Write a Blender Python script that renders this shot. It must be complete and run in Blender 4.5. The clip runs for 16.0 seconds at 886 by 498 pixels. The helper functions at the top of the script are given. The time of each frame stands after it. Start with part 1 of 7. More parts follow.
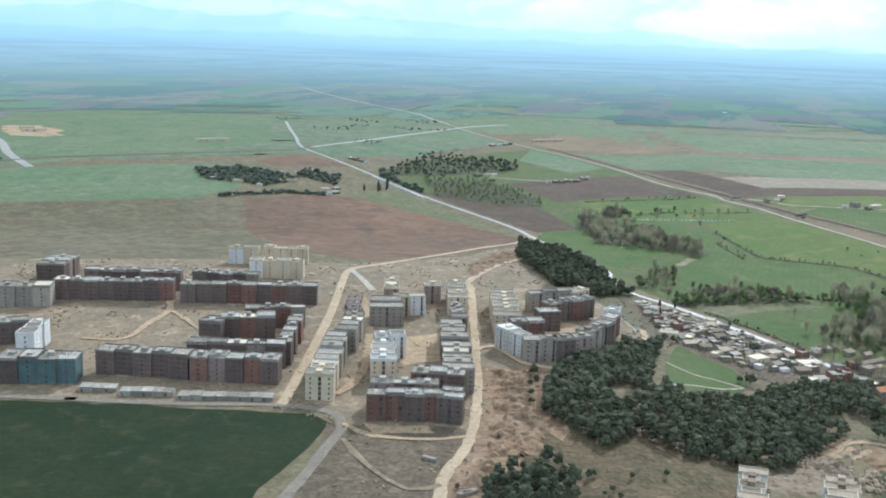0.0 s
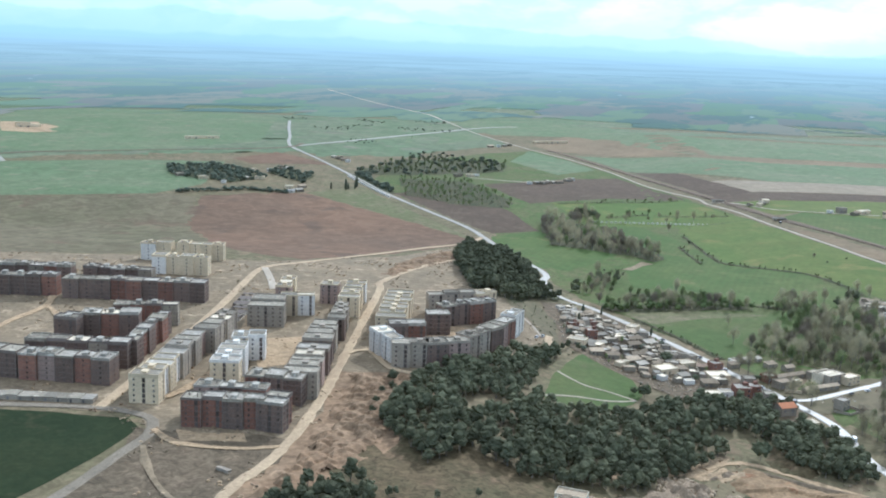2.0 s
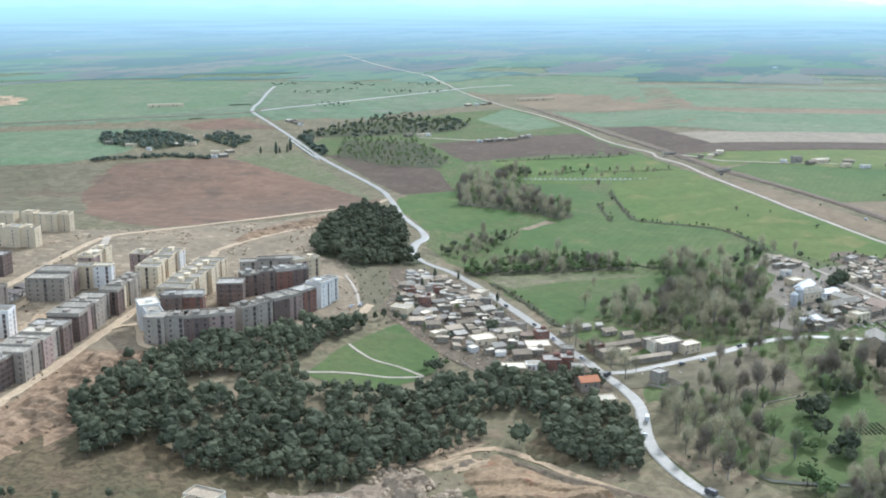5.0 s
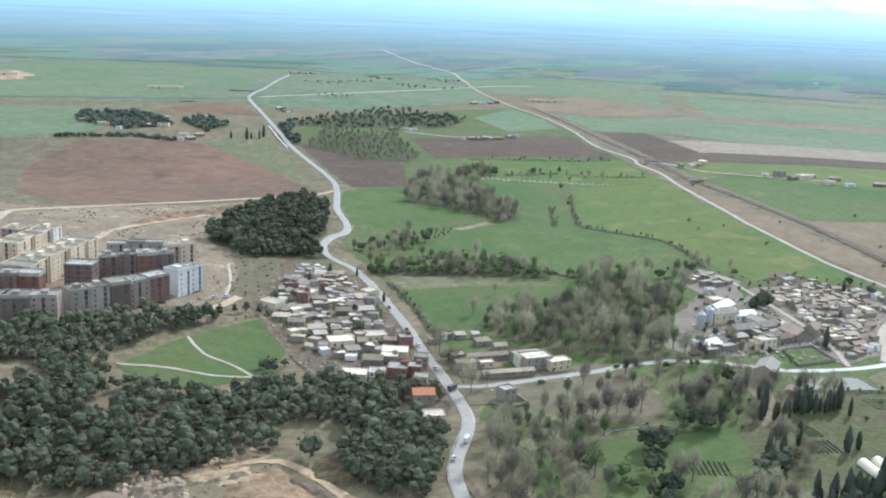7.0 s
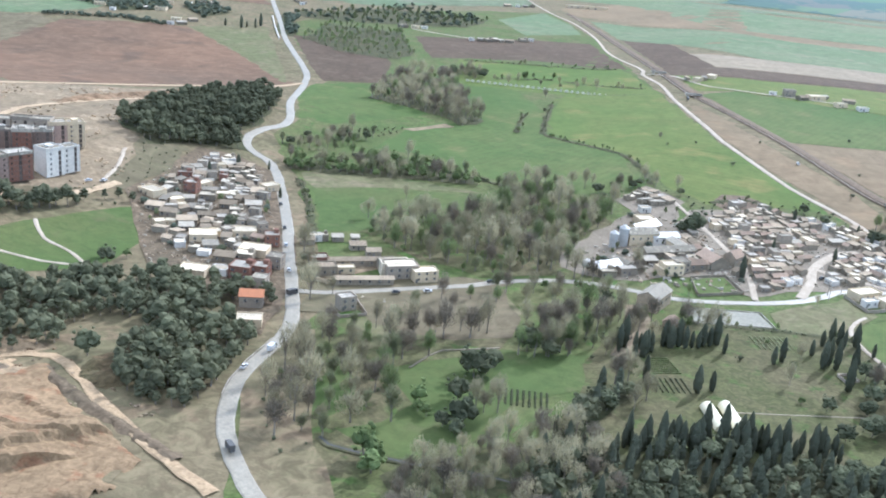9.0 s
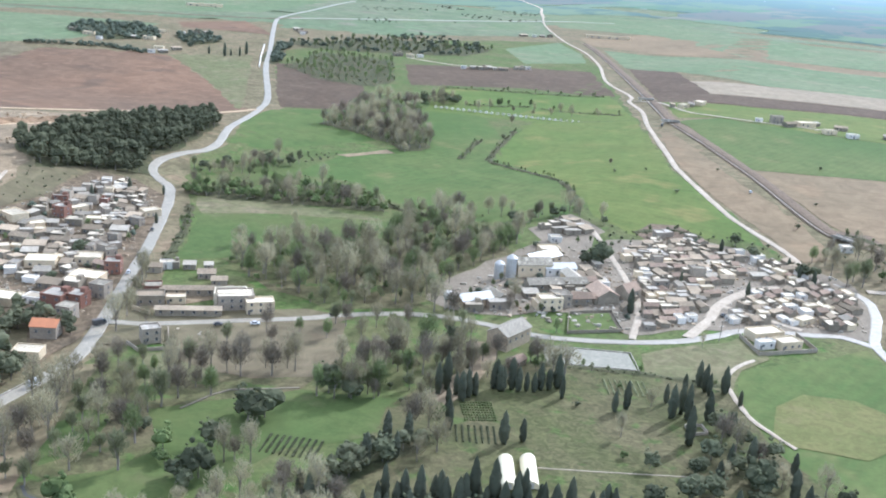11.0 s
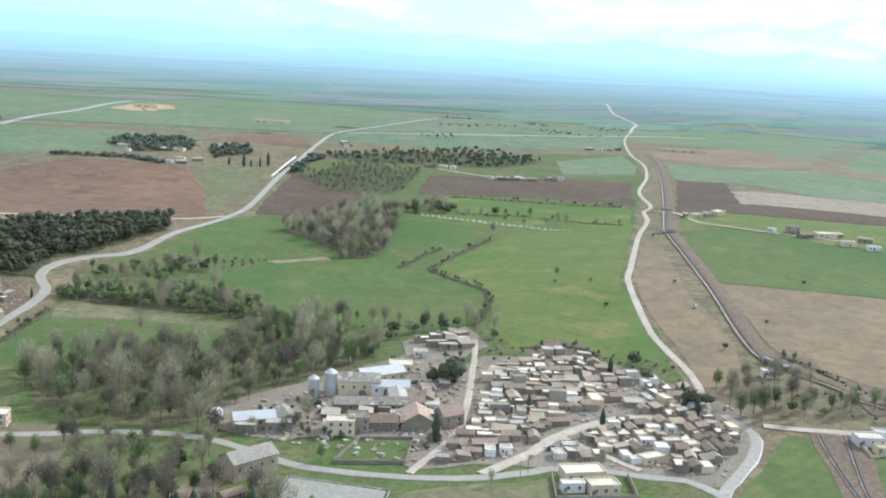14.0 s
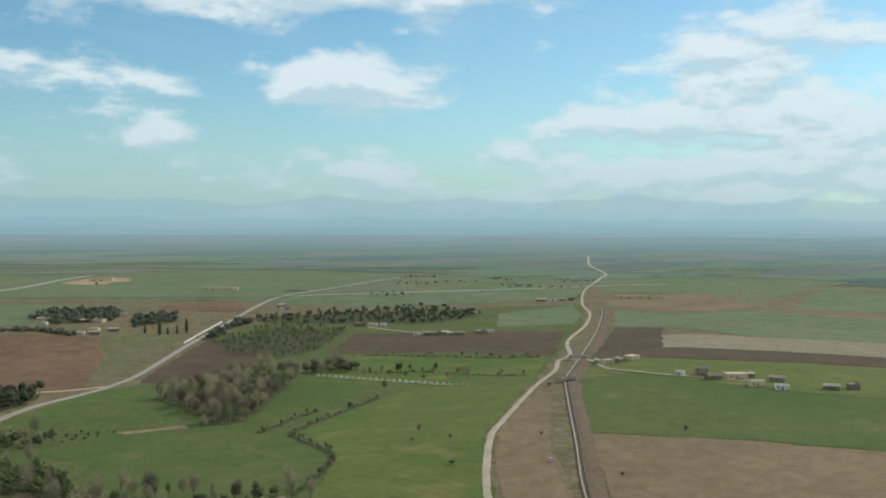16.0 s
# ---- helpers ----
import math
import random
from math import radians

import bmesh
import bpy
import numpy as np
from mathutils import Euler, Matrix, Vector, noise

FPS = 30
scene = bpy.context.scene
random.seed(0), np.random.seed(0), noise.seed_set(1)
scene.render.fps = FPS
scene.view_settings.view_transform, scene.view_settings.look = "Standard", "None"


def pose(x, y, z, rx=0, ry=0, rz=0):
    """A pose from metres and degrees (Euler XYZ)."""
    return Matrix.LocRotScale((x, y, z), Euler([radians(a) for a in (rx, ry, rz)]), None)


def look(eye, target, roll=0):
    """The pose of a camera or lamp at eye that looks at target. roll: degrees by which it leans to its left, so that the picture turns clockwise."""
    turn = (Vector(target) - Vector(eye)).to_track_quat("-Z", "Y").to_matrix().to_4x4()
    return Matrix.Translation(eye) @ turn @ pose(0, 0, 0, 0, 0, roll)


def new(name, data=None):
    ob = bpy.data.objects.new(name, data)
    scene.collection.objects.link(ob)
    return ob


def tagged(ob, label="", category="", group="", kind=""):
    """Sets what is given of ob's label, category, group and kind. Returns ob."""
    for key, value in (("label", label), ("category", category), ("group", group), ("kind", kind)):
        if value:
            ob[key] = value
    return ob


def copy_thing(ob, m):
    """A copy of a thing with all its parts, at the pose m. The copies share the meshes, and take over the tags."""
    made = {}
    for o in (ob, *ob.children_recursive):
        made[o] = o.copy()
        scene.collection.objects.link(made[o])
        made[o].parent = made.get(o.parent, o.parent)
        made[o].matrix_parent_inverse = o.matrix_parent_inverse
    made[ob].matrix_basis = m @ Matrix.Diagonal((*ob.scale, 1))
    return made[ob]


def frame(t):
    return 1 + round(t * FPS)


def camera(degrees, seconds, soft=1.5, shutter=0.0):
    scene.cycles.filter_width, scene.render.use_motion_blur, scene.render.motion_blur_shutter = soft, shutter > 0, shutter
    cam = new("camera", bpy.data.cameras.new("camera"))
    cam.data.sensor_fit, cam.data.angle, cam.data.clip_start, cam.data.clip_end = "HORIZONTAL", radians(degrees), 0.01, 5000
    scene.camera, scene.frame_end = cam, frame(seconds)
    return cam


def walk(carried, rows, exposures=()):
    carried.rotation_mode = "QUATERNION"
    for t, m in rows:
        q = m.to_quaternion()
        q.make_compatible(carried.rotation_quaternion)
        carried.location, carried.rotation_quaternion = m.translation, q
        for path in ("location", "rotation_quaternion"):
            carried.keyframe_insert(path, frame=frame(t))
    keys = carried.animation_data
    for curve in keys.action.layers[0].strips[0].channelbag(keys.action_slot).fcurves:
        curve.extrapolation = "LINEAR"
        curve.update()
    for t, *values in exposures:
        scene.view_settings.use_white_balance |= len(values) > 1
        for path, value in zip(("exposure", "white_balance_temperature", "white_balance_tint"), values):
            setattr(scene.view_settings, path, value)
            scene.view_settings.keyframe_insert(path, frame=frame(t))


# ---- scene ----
cam = camera(46.6, 16.0, soft=2.0)
# the plan below is drawn in units of 0.56 m; all of it is brought to metres at the end
K = 0.56
METRES, EYE, TILT, LEAN, TURN = 1000.0 * K, 225.6 * K, -11.5, -1.9, 0.0
ROWS = [
    (0.0, 0.0, 0.0, 0.0, 0.0, 0.0, -0.0),
    (0.5, 0.0291, 0.0117, -0.0015, 0.73, -0.19, -1.11),
    (1.0, 0.0603, 0.0256, -0.0029, 1.32, -0.29, -1.48),
    (1.5, 0.0891, 0.0381, -0.0041, 2.0, -0.02, -1.3),
    (2.0, 0.1202, 0.0524, -0.0051, 2.86, 0.29, -0.9),
    (2.5, 0.1482, 0.0647, -0.0055, 3.3, -0.05, -0.76),
    (3.0, 0.1784, 0.0803, -0.0064, 3.78, -1.56, -0.82),
    (3.5, 0.2059, 0.0949, -0.007, 4.5, -2.54, -0.67),
    (4.0, 0.2356, 0.111, -0.0076, 5.27, -2.78, -0.1),
    (6.5, 0.3721, 0.1895, -0.0107, 8.48, 0.43, -1.04),
    (7.0, 0.3993, 0.2071, -0.0112, 9.51, -1.56, -2.69),
    (7.5, 0.4244, 0.2239, -0.0109, 10.5, -3.84, -4.08),
    (8.0, 0.451, 0.2419, -0.0115, 11.66, -5.4, -4.63),
    (8.5, 0.4753, 0.259, -0.0116, 12.93, -6.32, -5.21),
    (9.0, 0.5011, 0.2781, -0.011, 14.06, -6.89, -6.05),
    (9.5, 0.5242, 0.2964, -0.0103, 15.06, -6.59, -6.46),
    (10.0, 0.5493, 0.3164, -0.0098, 15.93, -5.75, -6.09),
    (12.5, 0.6616, 0.4177, -0.0051, 22.58, -4.54, -6.65),
    (13.0, 0.6835, 0.4404, -0.0039, 24.18, -3.13, -6.55),
    (13.5, 0.7033, 0.4618, -0.0029, 25.45, -1.45, -7.0),
    (14.0, 0.7241, 0.4857, -0.001, 26.56, 0.56, -6.71),
    (14.5, 0.7432, 0.5076, 0.0002, 27.41, 3.19, -6.34),
    (15.0, 0.7631, 0.532, 0.0021, 27.49, 5.58, -5.67),
    (15.5, 0.7807, 0.5546, 0.0042, 27.55, 7.88, -4.83),
    (16.0, 0.8, 0.578, 0.0061, 27.47, 9.47, -3.92),
]
walk(cam, [(t, pose(0, 0, EYE, TILT, LEAN, TURN) @ pose(METRES * x, METRES * y, METRES * z, 90 + pitch, roll, yaw)) for t, x, y, z, yaw, pitch, roll in ROWS],
     exposures=[(0.0, 0.37, 4950, 8), (3.5, 0.54, 4920, 10), (4.0, 0.69, 4920, 10), (6.5, 0.50, 4930, 10), (7.0, 0.60, 4930, 11), (8.0, 0.82, 4930, 12), (8.5, 0.88, 4910, 13), (10.0, 0.94, 4930, 14), (12.5, 0.86, 5000, 15), (13.0, 0.82, 5030, 14), (14.0, 0.62, 5080, 10), (15.0, 0.18, 5400, 8), (16.0, -0.36, 5820, 5)])

# ---- light: hazy spring sun ahead and to the right, broken cloud ----
SUN_AZ, SUN_EL = radians(23), radians(34)
sun_data = bpy.data.lights.new("sun", "SUN")
sun_data.energy, sun_data.angle, sun_data.color = 3.3, radians(0.6), (1.0, 0.90, 0.76)
sun = new("sun", sun_data)
sun_dir = Vector((math.sin(SUN_AZ) * math.cos(SUN_EL), math.cos(SUN_AZ) * math.cos(SUN_EL), math.sin(SUN_EL)))
sun.matrix_world = look(sun_dir * 900, (0, 0, 0))


class Nodes:
    """Short names for building node trees."""

    def __init__(self, tree):
        self.t = tree
        tree.nodes.clear()

    def n(self, kind):
        return self.t.nodes.new(kind)

    def link(self, a, b):
        self.t.links.new(a, b)

    def put(self, socket, value):
        if isinstance(value, bpy.types.NodeSocket):
            self.t.links.new(value, socket)
        else:
            socket.default_value = value

    def math(self, op, a, b=0.0, c=0.0, clamp=False):
        node = self.n("ShaderNodeMath")
        node.operation, node.use_clamp = op, clamp
        for i, v in enumerate((a, b, c)):
            self.put(node.inputs[i], v)
        return node.outputs[0]

    def noise(self, vec, scale, detail=3.0, rough=0.55, dist=0.0):
        node = self.n("ShaderNodeTexNoise")
        self.link(vec, node.inputs["Vector"])
        node.inputs["Scale"].default_value, node.inputs["Detail"].default_value = scale, detail
        node.inputs["Roughness"].default_value, node.inputs["Distortion"].default_value = rough, dist
        return node.outputs["Fac"]

    def ramp(self, fac, low, high):
        node = self.n("ShaderNodeMapRange")
        node.interpolation_type = "SMOOTHSTEP"
        self.put(node.inputs[0], fac)
        node.inputs[1].default_value, node.inputs[2].default_value = low, high
        return node.outputs[0]

    def mix(self, fac, a, b, blend="MIX"):
        node = self.n("ShaderNodeMix")
        node.data_type, node.blend_type = "RGBA", blend
        self.put(node.inputs[0], fac)
        for socket, v in ((node.inputs[6], a), (node.inputs[7], b)):
            self.put(socket, (*v, 1.0) if isinstance(v, tuple) and len(v) == 3 else v)
        return node.outputs[2]


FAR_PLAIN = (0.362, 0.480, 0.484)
world = bpy.data.worlds.new("world")
scene.world = world
world.use_nodes = True
w = Nodes(world.node_tree)
way = w.n("ShaderNodeTexCoord").outputs["Generated"]
xyz = w.n("ShaderNodeSeparateXYZ")
w.link(way, xyz.inputs[0])
dx, dy, dz = xyz.outputs
sky = w.n("ShaderNodeTexSky")
sky.sky_type, sky.sun_disc, sky.sun_elevation, sky.sun_rotation = "NISHITA", False, SUN_EL, SUN_AZ
sky.altitude, sky.air_density, sky.dust_density, sky.ozone_density = 300.0, 1.0, 0.6, 1.5
blue = w.mix(1.0, sky.outputs[0], (0.108, 0.132, 0.127), "MULTIPLY")
# broken cumulus: flat grey bases, bright tops
def stretched(up):
    node = w.n("ShaderNodeVectorMath")
    node.operation = "MULTIPLY_ADD"
    w.link(way, node.inputs[0])
    node.inputs[1].default_value, node.inputs[2].default_value = (1.0, 1.0, 2.5), (3.1, 0.4, up)
    return node.outputs[0]


def billows(vec):
    return w.math("ADD", w.noise(vec, 6.5, 7.0, 0.56, 0.15), w.math("MULTIPLY", w.noise(vec, 2.1, 2.0, 0.5), 0.5))


mass, above = billows(stretched(0.0)), billows(stretched(0.035))
cover = w.ramp(mass, 0.665, 0.800)
shade = w.ramp(w.math("SUBTRACT", mass, above), -0.06, 0.05)
cloud = w.mix(shade, (0.74, 0.86, 0.89), (1.06, 1.08, 1.03))
wisps = w.ramp(w.noise(stretched(0.5), 3.4, 6.0, 0.6, 0.8), 0.45, 0.75)
lit = w.mix(w.math("MULTIPLY", wisps, 0.28), blue, (0.64, 0.82, 0.87))
lit = w.mix(w.math("MULTIPLY", cover, 0.9), lit, cloud)
# milky fill added to the unseen upper sky, brighter overhead to lift shade
overhead_fill = w.ramp(dz, 0.24, 0.85)
lit = w.mix(w.math("MULTIPLY", overhead_fill, 0.72), lit, (1.16, 1.09, 0.98))
# pale air towards the horizon, far hills, and the plain beyond the land that is built
low = w.math("POWER", w.math("SUBTRACT", 1.0, w.math("MULTIPLY", w.math("MAXIMUM", dz, 0.0), 5.6), clamp=True), 2.4)
az = w.math("ARCTAN2", dx, dy)
# the air is brighter towards the sun
air = w.mix(w.ramp(az, -0.60, 0.50), (0.50, 0.68, 0.695), (0.66, 0.81, 0.80))
haze = w.mix(w.math("MULTIPLY", low, 0.92), lit, air)
line = w.n("ShaderNodeCombineXYZ")
w.link(az, line.inputs[0])
crest = w.noise(line.outputs[0], 8.0, 5.0, 0.5)
height = w.math("ADD", w.math("MULTIPLY", w.math("SUBTRACT", 1.0, w.ramp(az, -0.15, 0.42)), 0.016), w.math("MULTIPLY", w.math("SUBTRACT", crest, 0.42), 0.042))
hill = w.math("MULTIPLY", w.math("SUBTRACT", 1.0, w.ramp(w.math("SUBTRACT", dz, height), -0.0016, 0.0016)), 0.34)
hills = w.mix(hill, haze, (0.36, 0.55, 0.63))
nearer = w.noise(line.outputs[0], 17.0, 4.0, 0.5)
ridge = w.math("MULTIPLY", w.math("SUBTRACT", nearer, 0.5), 0.014)
spur = w.math("MULTIPLY", w.math("SUBTRACT", 1.0, w.ramp(w.math("SUBTRACT", dz, ridge), -0.0012, 0.0030)), 0.28)
hills = w.mix(spur, hills, (0.30, 0.48, 0.55))
plain = w.ramp(w.math("MULTIPLY", dz, -1.0), 0.0005, 0.0190)
belt = w.n("ShaderNodeCombineXYZ")
w.link(w.math("MULTIPLY", az, 9.0), belt.inputs[0])
w.link(w.math("MULTIPLY", dz, 420.0), belt.inputs[1])
tone = w.mix(w.ramp(w.noise(belt.outputs[0], 1.0, 5.0, 0.6), 0.40, 0.62), tuple(v * 1.05 for v in FAR_PLAIN), tuple(v * 0.93 for v in FAR_PLAIN))
far = w.mix(plain, hills, tone)
back = w.n("ShaderNodeBackground")
w.link(far, back.inputs[0])
w.link(back.outputs[0], w.n("ShaderNodeOutputWorld").inputs[0])


# ---- materials ----
def material(name, a, b, big=0.02, small=0.5, rough=0.9, c=None, bump=0.3, spread=0.0, island=0.0, metal=0.0, stripes=None, spots=None, mottle=0.0, thin=0.0):
    """Two colours mixed by a broad noise, a third by a finer one; spread and island vary the brightness by object and by piece.
    stripes: (spacing in metres, degrees, strength) of furrows. spots: a colour for scattered patches. mottle: uneven wear at a middle scale. thin: light that passes through leaves."""
    m = bpy.data.materials.new(name)
    m.use_nodes = True
    k = Nodes(m.node_tree)
    where = k.n("ShaderNodeNewGeometry")
    pos = where.outputs["Position"]
    broad = k.ramp(k.noise(pos, big / K, 4.0, 0.6, 0.3), 0.33, 0.68)
    fine = k.noise(pos, small / K, 5.0, 0.65)
    col = k.mix(broad, a, b)
    col = k.mix(k.math("MULTIPLY", k.ramp(fine, 0.45, 0.75), 0.6), col, c if c else tuple(v * 0.62 for v in a))
    if spots:
        col = k.mix(k.math("MULTIPLY", k.ramp(k.noise(pos, big / K * 3.7, 3.0, 0.6), 0.56, 0.68), 0.75), col, spots)
    if stripes:
        gap, turn, power = stripes
        turned = k.n("ShaderNodeVectorRotate")
        turned.rotation_type = "Z_AXIS"
        k.link(pos, turned.inputs["Vector"])
        turned.inputs["Angle"].default_value = radians(turn)
        wave = k.n("ShaderNodeTexWave")
        wave.wave_type, wave.bands_direction, wave.wave_profile = "BANDS", "X", "SIN"
        k.link(turned.outputs[0], wave.inputs["Vector"])
        wave.inputs["Scale"].default_value, wave.inputs["Distortion"].default_value = 0.314 / gap / K, 2.5
        wave.inputs["Detail"].default_value, wave.inputs["Detail Scale"].default_value = 3.0, 0.3
        col = k.mix(k.math("MULTIPLY", wave.outputs["Fac"], power), col, tuple(v * 0.7 for v in b))
    grain = k.math("ADD", 0.86, k.math("MULTIPLY", k.noise(pos, small / K * 5, 2.0, 0.6), 0.28))
    if mottle:
        worn = k.noise(pos, big / K * 9, 6.0, 0.68, 1.2)
        grain = k.math("MULTIPLY", grain, k.math("ADD", 1.0 - mottle, k.math("MULTIPLY", k.ramp(worn, 0.32, 0.70), 2 * mottle)))
    if spread:
        grain = k.math("MULTIPLY", grain, k.math("ADD", 1.0 - spread, k.math("MULTIPLY", k.n("ShaderNodeObjectInfo").outputs["Random"], 2 * spread)))
    if island:
        grain = k.math("MULTIPLY", grain, k.math("ADD", 1.0 - island, k.math("MULTIPLY", where.outputs["Random Per Island"], 2 * island)))
    grey = k.n("ShaderNodeCombineXYZ")
    for i in range(3):
        k.link(grain, grey.inputs[i])
    col = k.mix(1.0, col, grey.outputs[0], "MULTIPLY")
    shader = k.n("ShaderNodeBsdfPrincipled")
    k.link(col, shader.inputs["Base Color"])
    shader.inputs["Roughness"].default_value, shader.inputs["Metallic"].default_value = rough, metal
    shader.inputs["Specular IOR Level"].default_value = 0.06 if rough > 0.8 else 0.4
    if bump:
        relief = k.n("ShaderNodeBump")
        relief.inputs["Strength"].default_value, relief.inputs["Distance"].default_value = bump, 0.3
        k.link(fine, relief.inputs["Height"])
        k.link(relief.outputs[0], shader.inputs["Normal"])
    out = shader.outputs[0]
    if thin:
        leaf, both = k.n("ShaderNodeBsdfTranslucent"), k.n("ShaderNodeMixShader")
        k.link(col, leaf.inputs[0])
        both.inputs[0].default_value = thin
        k.link(out, both.inputs[1])
        k.link(leaf.outputs[0], both.inputs[2])
        out = both.outputs[0]
    k.link(out, k.n("ShaderNodeOutputMaterial").inputs[0])
    return m


M_GROUND = material("dry_grassland", (0.160, 0.130, 0.076), (0.125, 0.112, 0.060), 0.012, 0.22, c=(0.178, 0.136, 0.082), spots=(0.200, 0.147, 0.091), mottle=0.28)
M_MEADOW = material("damp_meadow", (0.082, 0.110, 0.034), (0.116, 0.114, 0.050), 0.022, 0.3, c=(0.060, 0.076, 0.028), spots=(0.066, 0.122, 0.026), mottle=0.26)
M_WHEAT = material("young_wheat", (0.072, 0.110, 0.032), (0.104, 0.124, 0.042), 0.006, 0.10, c=(0.058, 0.094, 0.028), bump=0.08, stripes=(7.0, 20, 0.26), spots=(0.138, 0.136, 0.055), mottle=0.10)
M_BRIGHT = material("bright_young_crop", (0.088, 0.128, 0.033), (0.130, 0.144, 0.044), 0.005, 0.10, c=(0.070, 0.106, 0.028), bump=0.08, stripes=(8.0, 105, 0.26), spots=(0.180, 0.160, 0.058), mottle=0.10)
M_DEEP = material("deep_green_crop", (0.021, 0.031, 0.013), (0.029, 0.037, 0.015), 0.016, 0.2, c=(0.016, 0.025, 0.011), bump=0.15, stripes=(6.0, 80, 0.14), mottle=0.16, spots=(0.040, 0.043, 0.020))
M_PALE = material("pale_pasture", (0.124, 0.128, 0.060), (0.150, 0.132, 0.072), 0.012, 0.15, c=(0.094, 0.114, 0.044), stripes=(12.0, 60, 0.14), mottle=0.20, spots=(0.176, 0.148, 0.090))
M_RED = material("red_ploughland", (0.166, 0.104, 0.064), (0.126, 0.086, 0.056), 0.004, 0.10, c=(0.190, 0.128, 0.082), stripes=(14.0, 63, 0.07), spots=(0.106, 0.076, 0.052), mottle=0.14)
M_DARK = material("dark_ploughland", (0.088, 0.063, 0.042), (0.106, 0.078, 0.052), 0.012, 0.16, c=(0.070, 0.053, 0.037), stripes=(6.0, 40, 0.2), spots=(0.118, 0.092, 0.062), mottle=0.18)
M_TAN = material("bare_tan_field", (0.208, 0.154, 0.092), (0.170, 0.132, 0.079), 0.006, 0.12, c=(0.154, 0.118, 0.071), stripes=(8.0, 75, 0.12), spots=(0.208, 0.148, 0.087), mottle=0.14)
M_THIN = material("thin_yellowing_crop", (0.112, 0.122, 0.042), (0.140, 0.132, 0.052), 0.02, 0.10, c=(0.094, 0.110, 0.036), bump=0.08, spots=(0.150, 0.134, 0.060), mottle=0.14)
M_STUBBLE = material("bleached_stubble", (0.258, 0.212, 0.145), (0.224, 0.186, 0.128), 0.006, 0.12, c=(0.192, 0.160, 0.112), stripes=(8.0, 75, 0.12), mottle=0.14)
M_FALLOW = material("olive_tan_fallow", (0.150, 0.124, 0.076), (0.120, 0.108, 0.060), 0.005, 0.12, c=(0.160, 0.128, 0.084), stripes=(9.0, 63, 0.18), spots=(0.142, 0.098, 0.064), mottle=0.22)
M_SCRUB = material("olive_brown_scrubland", (0.112, 0.084, 0.046), (0.078, 0.070, 0.036), 0.02, 0.3, c=(0.125, 0.092, 0.054), spots=(0.150, 0.104, 0.062), mottle=0.38)
M_NEEDLES = material("needle_litter_and_scrub", (0.080, 0.074, 0.040), (0.066, 0.072, 0.034), 0.02, 0.3, c=(0.052, 0.050, 0.028), spots=(0.120, 0.110, 0.056), mottle=0.30)
M_OLIVE = material("olive_green_meadow", (0.072, 0.102, 0.032), (0.096, 0.110, 0.040), 0.012, 0.15, c=(0.060, 0.086, 0.028), spots=(0.108, 0.112, 0.050), mottle=0.10, bump=0.08)
# far crops: greens paled and blued, with the distance haze in the colour
M_FARGREEN = material("hazed_far_crop", (0.116, 0.154, 0.078), (0.146, 0.166, 0.092), 0.006, 0.08, c=(0.098, 0.128, 0.066), bump=0.05, spots=(0.170, 0.168, 0.102), mottle=0.16)
M_FARCROP = material("hazed_far_farmland", (0.112, 0.148, 0.078), (0.146, 0.158, 0.096), 0.004, 0.05, c=(0.094, 0.120, 0.068), spots=(0.168, 0.156, 0.112), mottle=0.20, bump=0.05)
M_DIRT = material("building_site_dirt", (0.232, 0.178, 0.112), (0.184, 0.146, 0.094), 0.020, 0.2, c=(0.150, 0.119, 0.078), spots=(0.330, 0.260, 0.168), mottle=0.24)
M_WASTE = material("dull_brown_waste_ground", (0.142, 0.108, 0.070), (0.114, 0.090, 0.058), 0.02, 0.25, c=(0.096, 0.076, 0.050), spots=(0.180, 0.134, 0.086), mottle=0.36)
M_DUSTY = material("dusty_grey_track", (0.218, 0.184, 0.136), (0.183, 0.155, 0.114), 0.05, 0.5, c=(0.146, 0.124, 0.091), bump=0.2, mottle=0.20)
M_ORANGE = material("orange_subsoil", (0.248, 0.166, 0.098), (0.190, 0.134, 0.082), 0.018, 0.16, c=(0.150, 0.110, 0.070), spots=(0.290, 0.205, 0.126), mottle=0.30)
M_CLAY = material("cut_orange_clay", (0.252, 0.174, 0.098), (0.204, 0.144, 0.082), 0.03, 0.22, c=(0.160, 0.113, 0.066), spots=(0.212, 0.110, 0.060), mottle=0.28)
M_SAND = material("pale_sandy_terrace", (0.385, 0.280, 0.165), (0.320, 0.235, 0.140), 0.03, 0.25, c=(0.255, 0.188, 0.115), spots=(0.225, 0.172, 0.108), mottle=0.26)
M_GARDEN = material("garden_turf_and_soil", (0.084, 0.088, 0.036), (0.108, 0.095, 0.050), 0.03, 0.3, c=(0.064, 0.064, 0.031), spots=(0.070, 0.100, 0.029), mottle=0.30)
M_LITTER = material("park_grass_and_leaf_litter", (0.090, 0.100, 0.038), (0.124, 0.106, 0.058), 0.024, 0.4, c=(0.070, 0.066, 0.034), spots=(0.074, 0.116, 0.030), mottle=0.30)
M_ROAD = material("worn_pale_asphalt", (0.238, 0.210, 0.156), (0.276, 0.244, 0.182), 0.05, 0.6, c=(0.19, 0.167, 0.125), rough=0.55, bump=0.08, mottle=0.16)
M_TRACK = material("chalky_gravel", (0.41, 0.35, 0.268), (0.34, 0.288, 0.215), 0.05, 0.5, c=(0.27, 0.224, 0.165), bump=0.2, mottle=0.16)
M_DIRTROAD = material("sandy_track", (0.45, 0.345, 0.215), (0.37, 0.28, 0.175), 0.05, 0.5, c=(0.29, 0.215, 0.14), mottle=0.2)
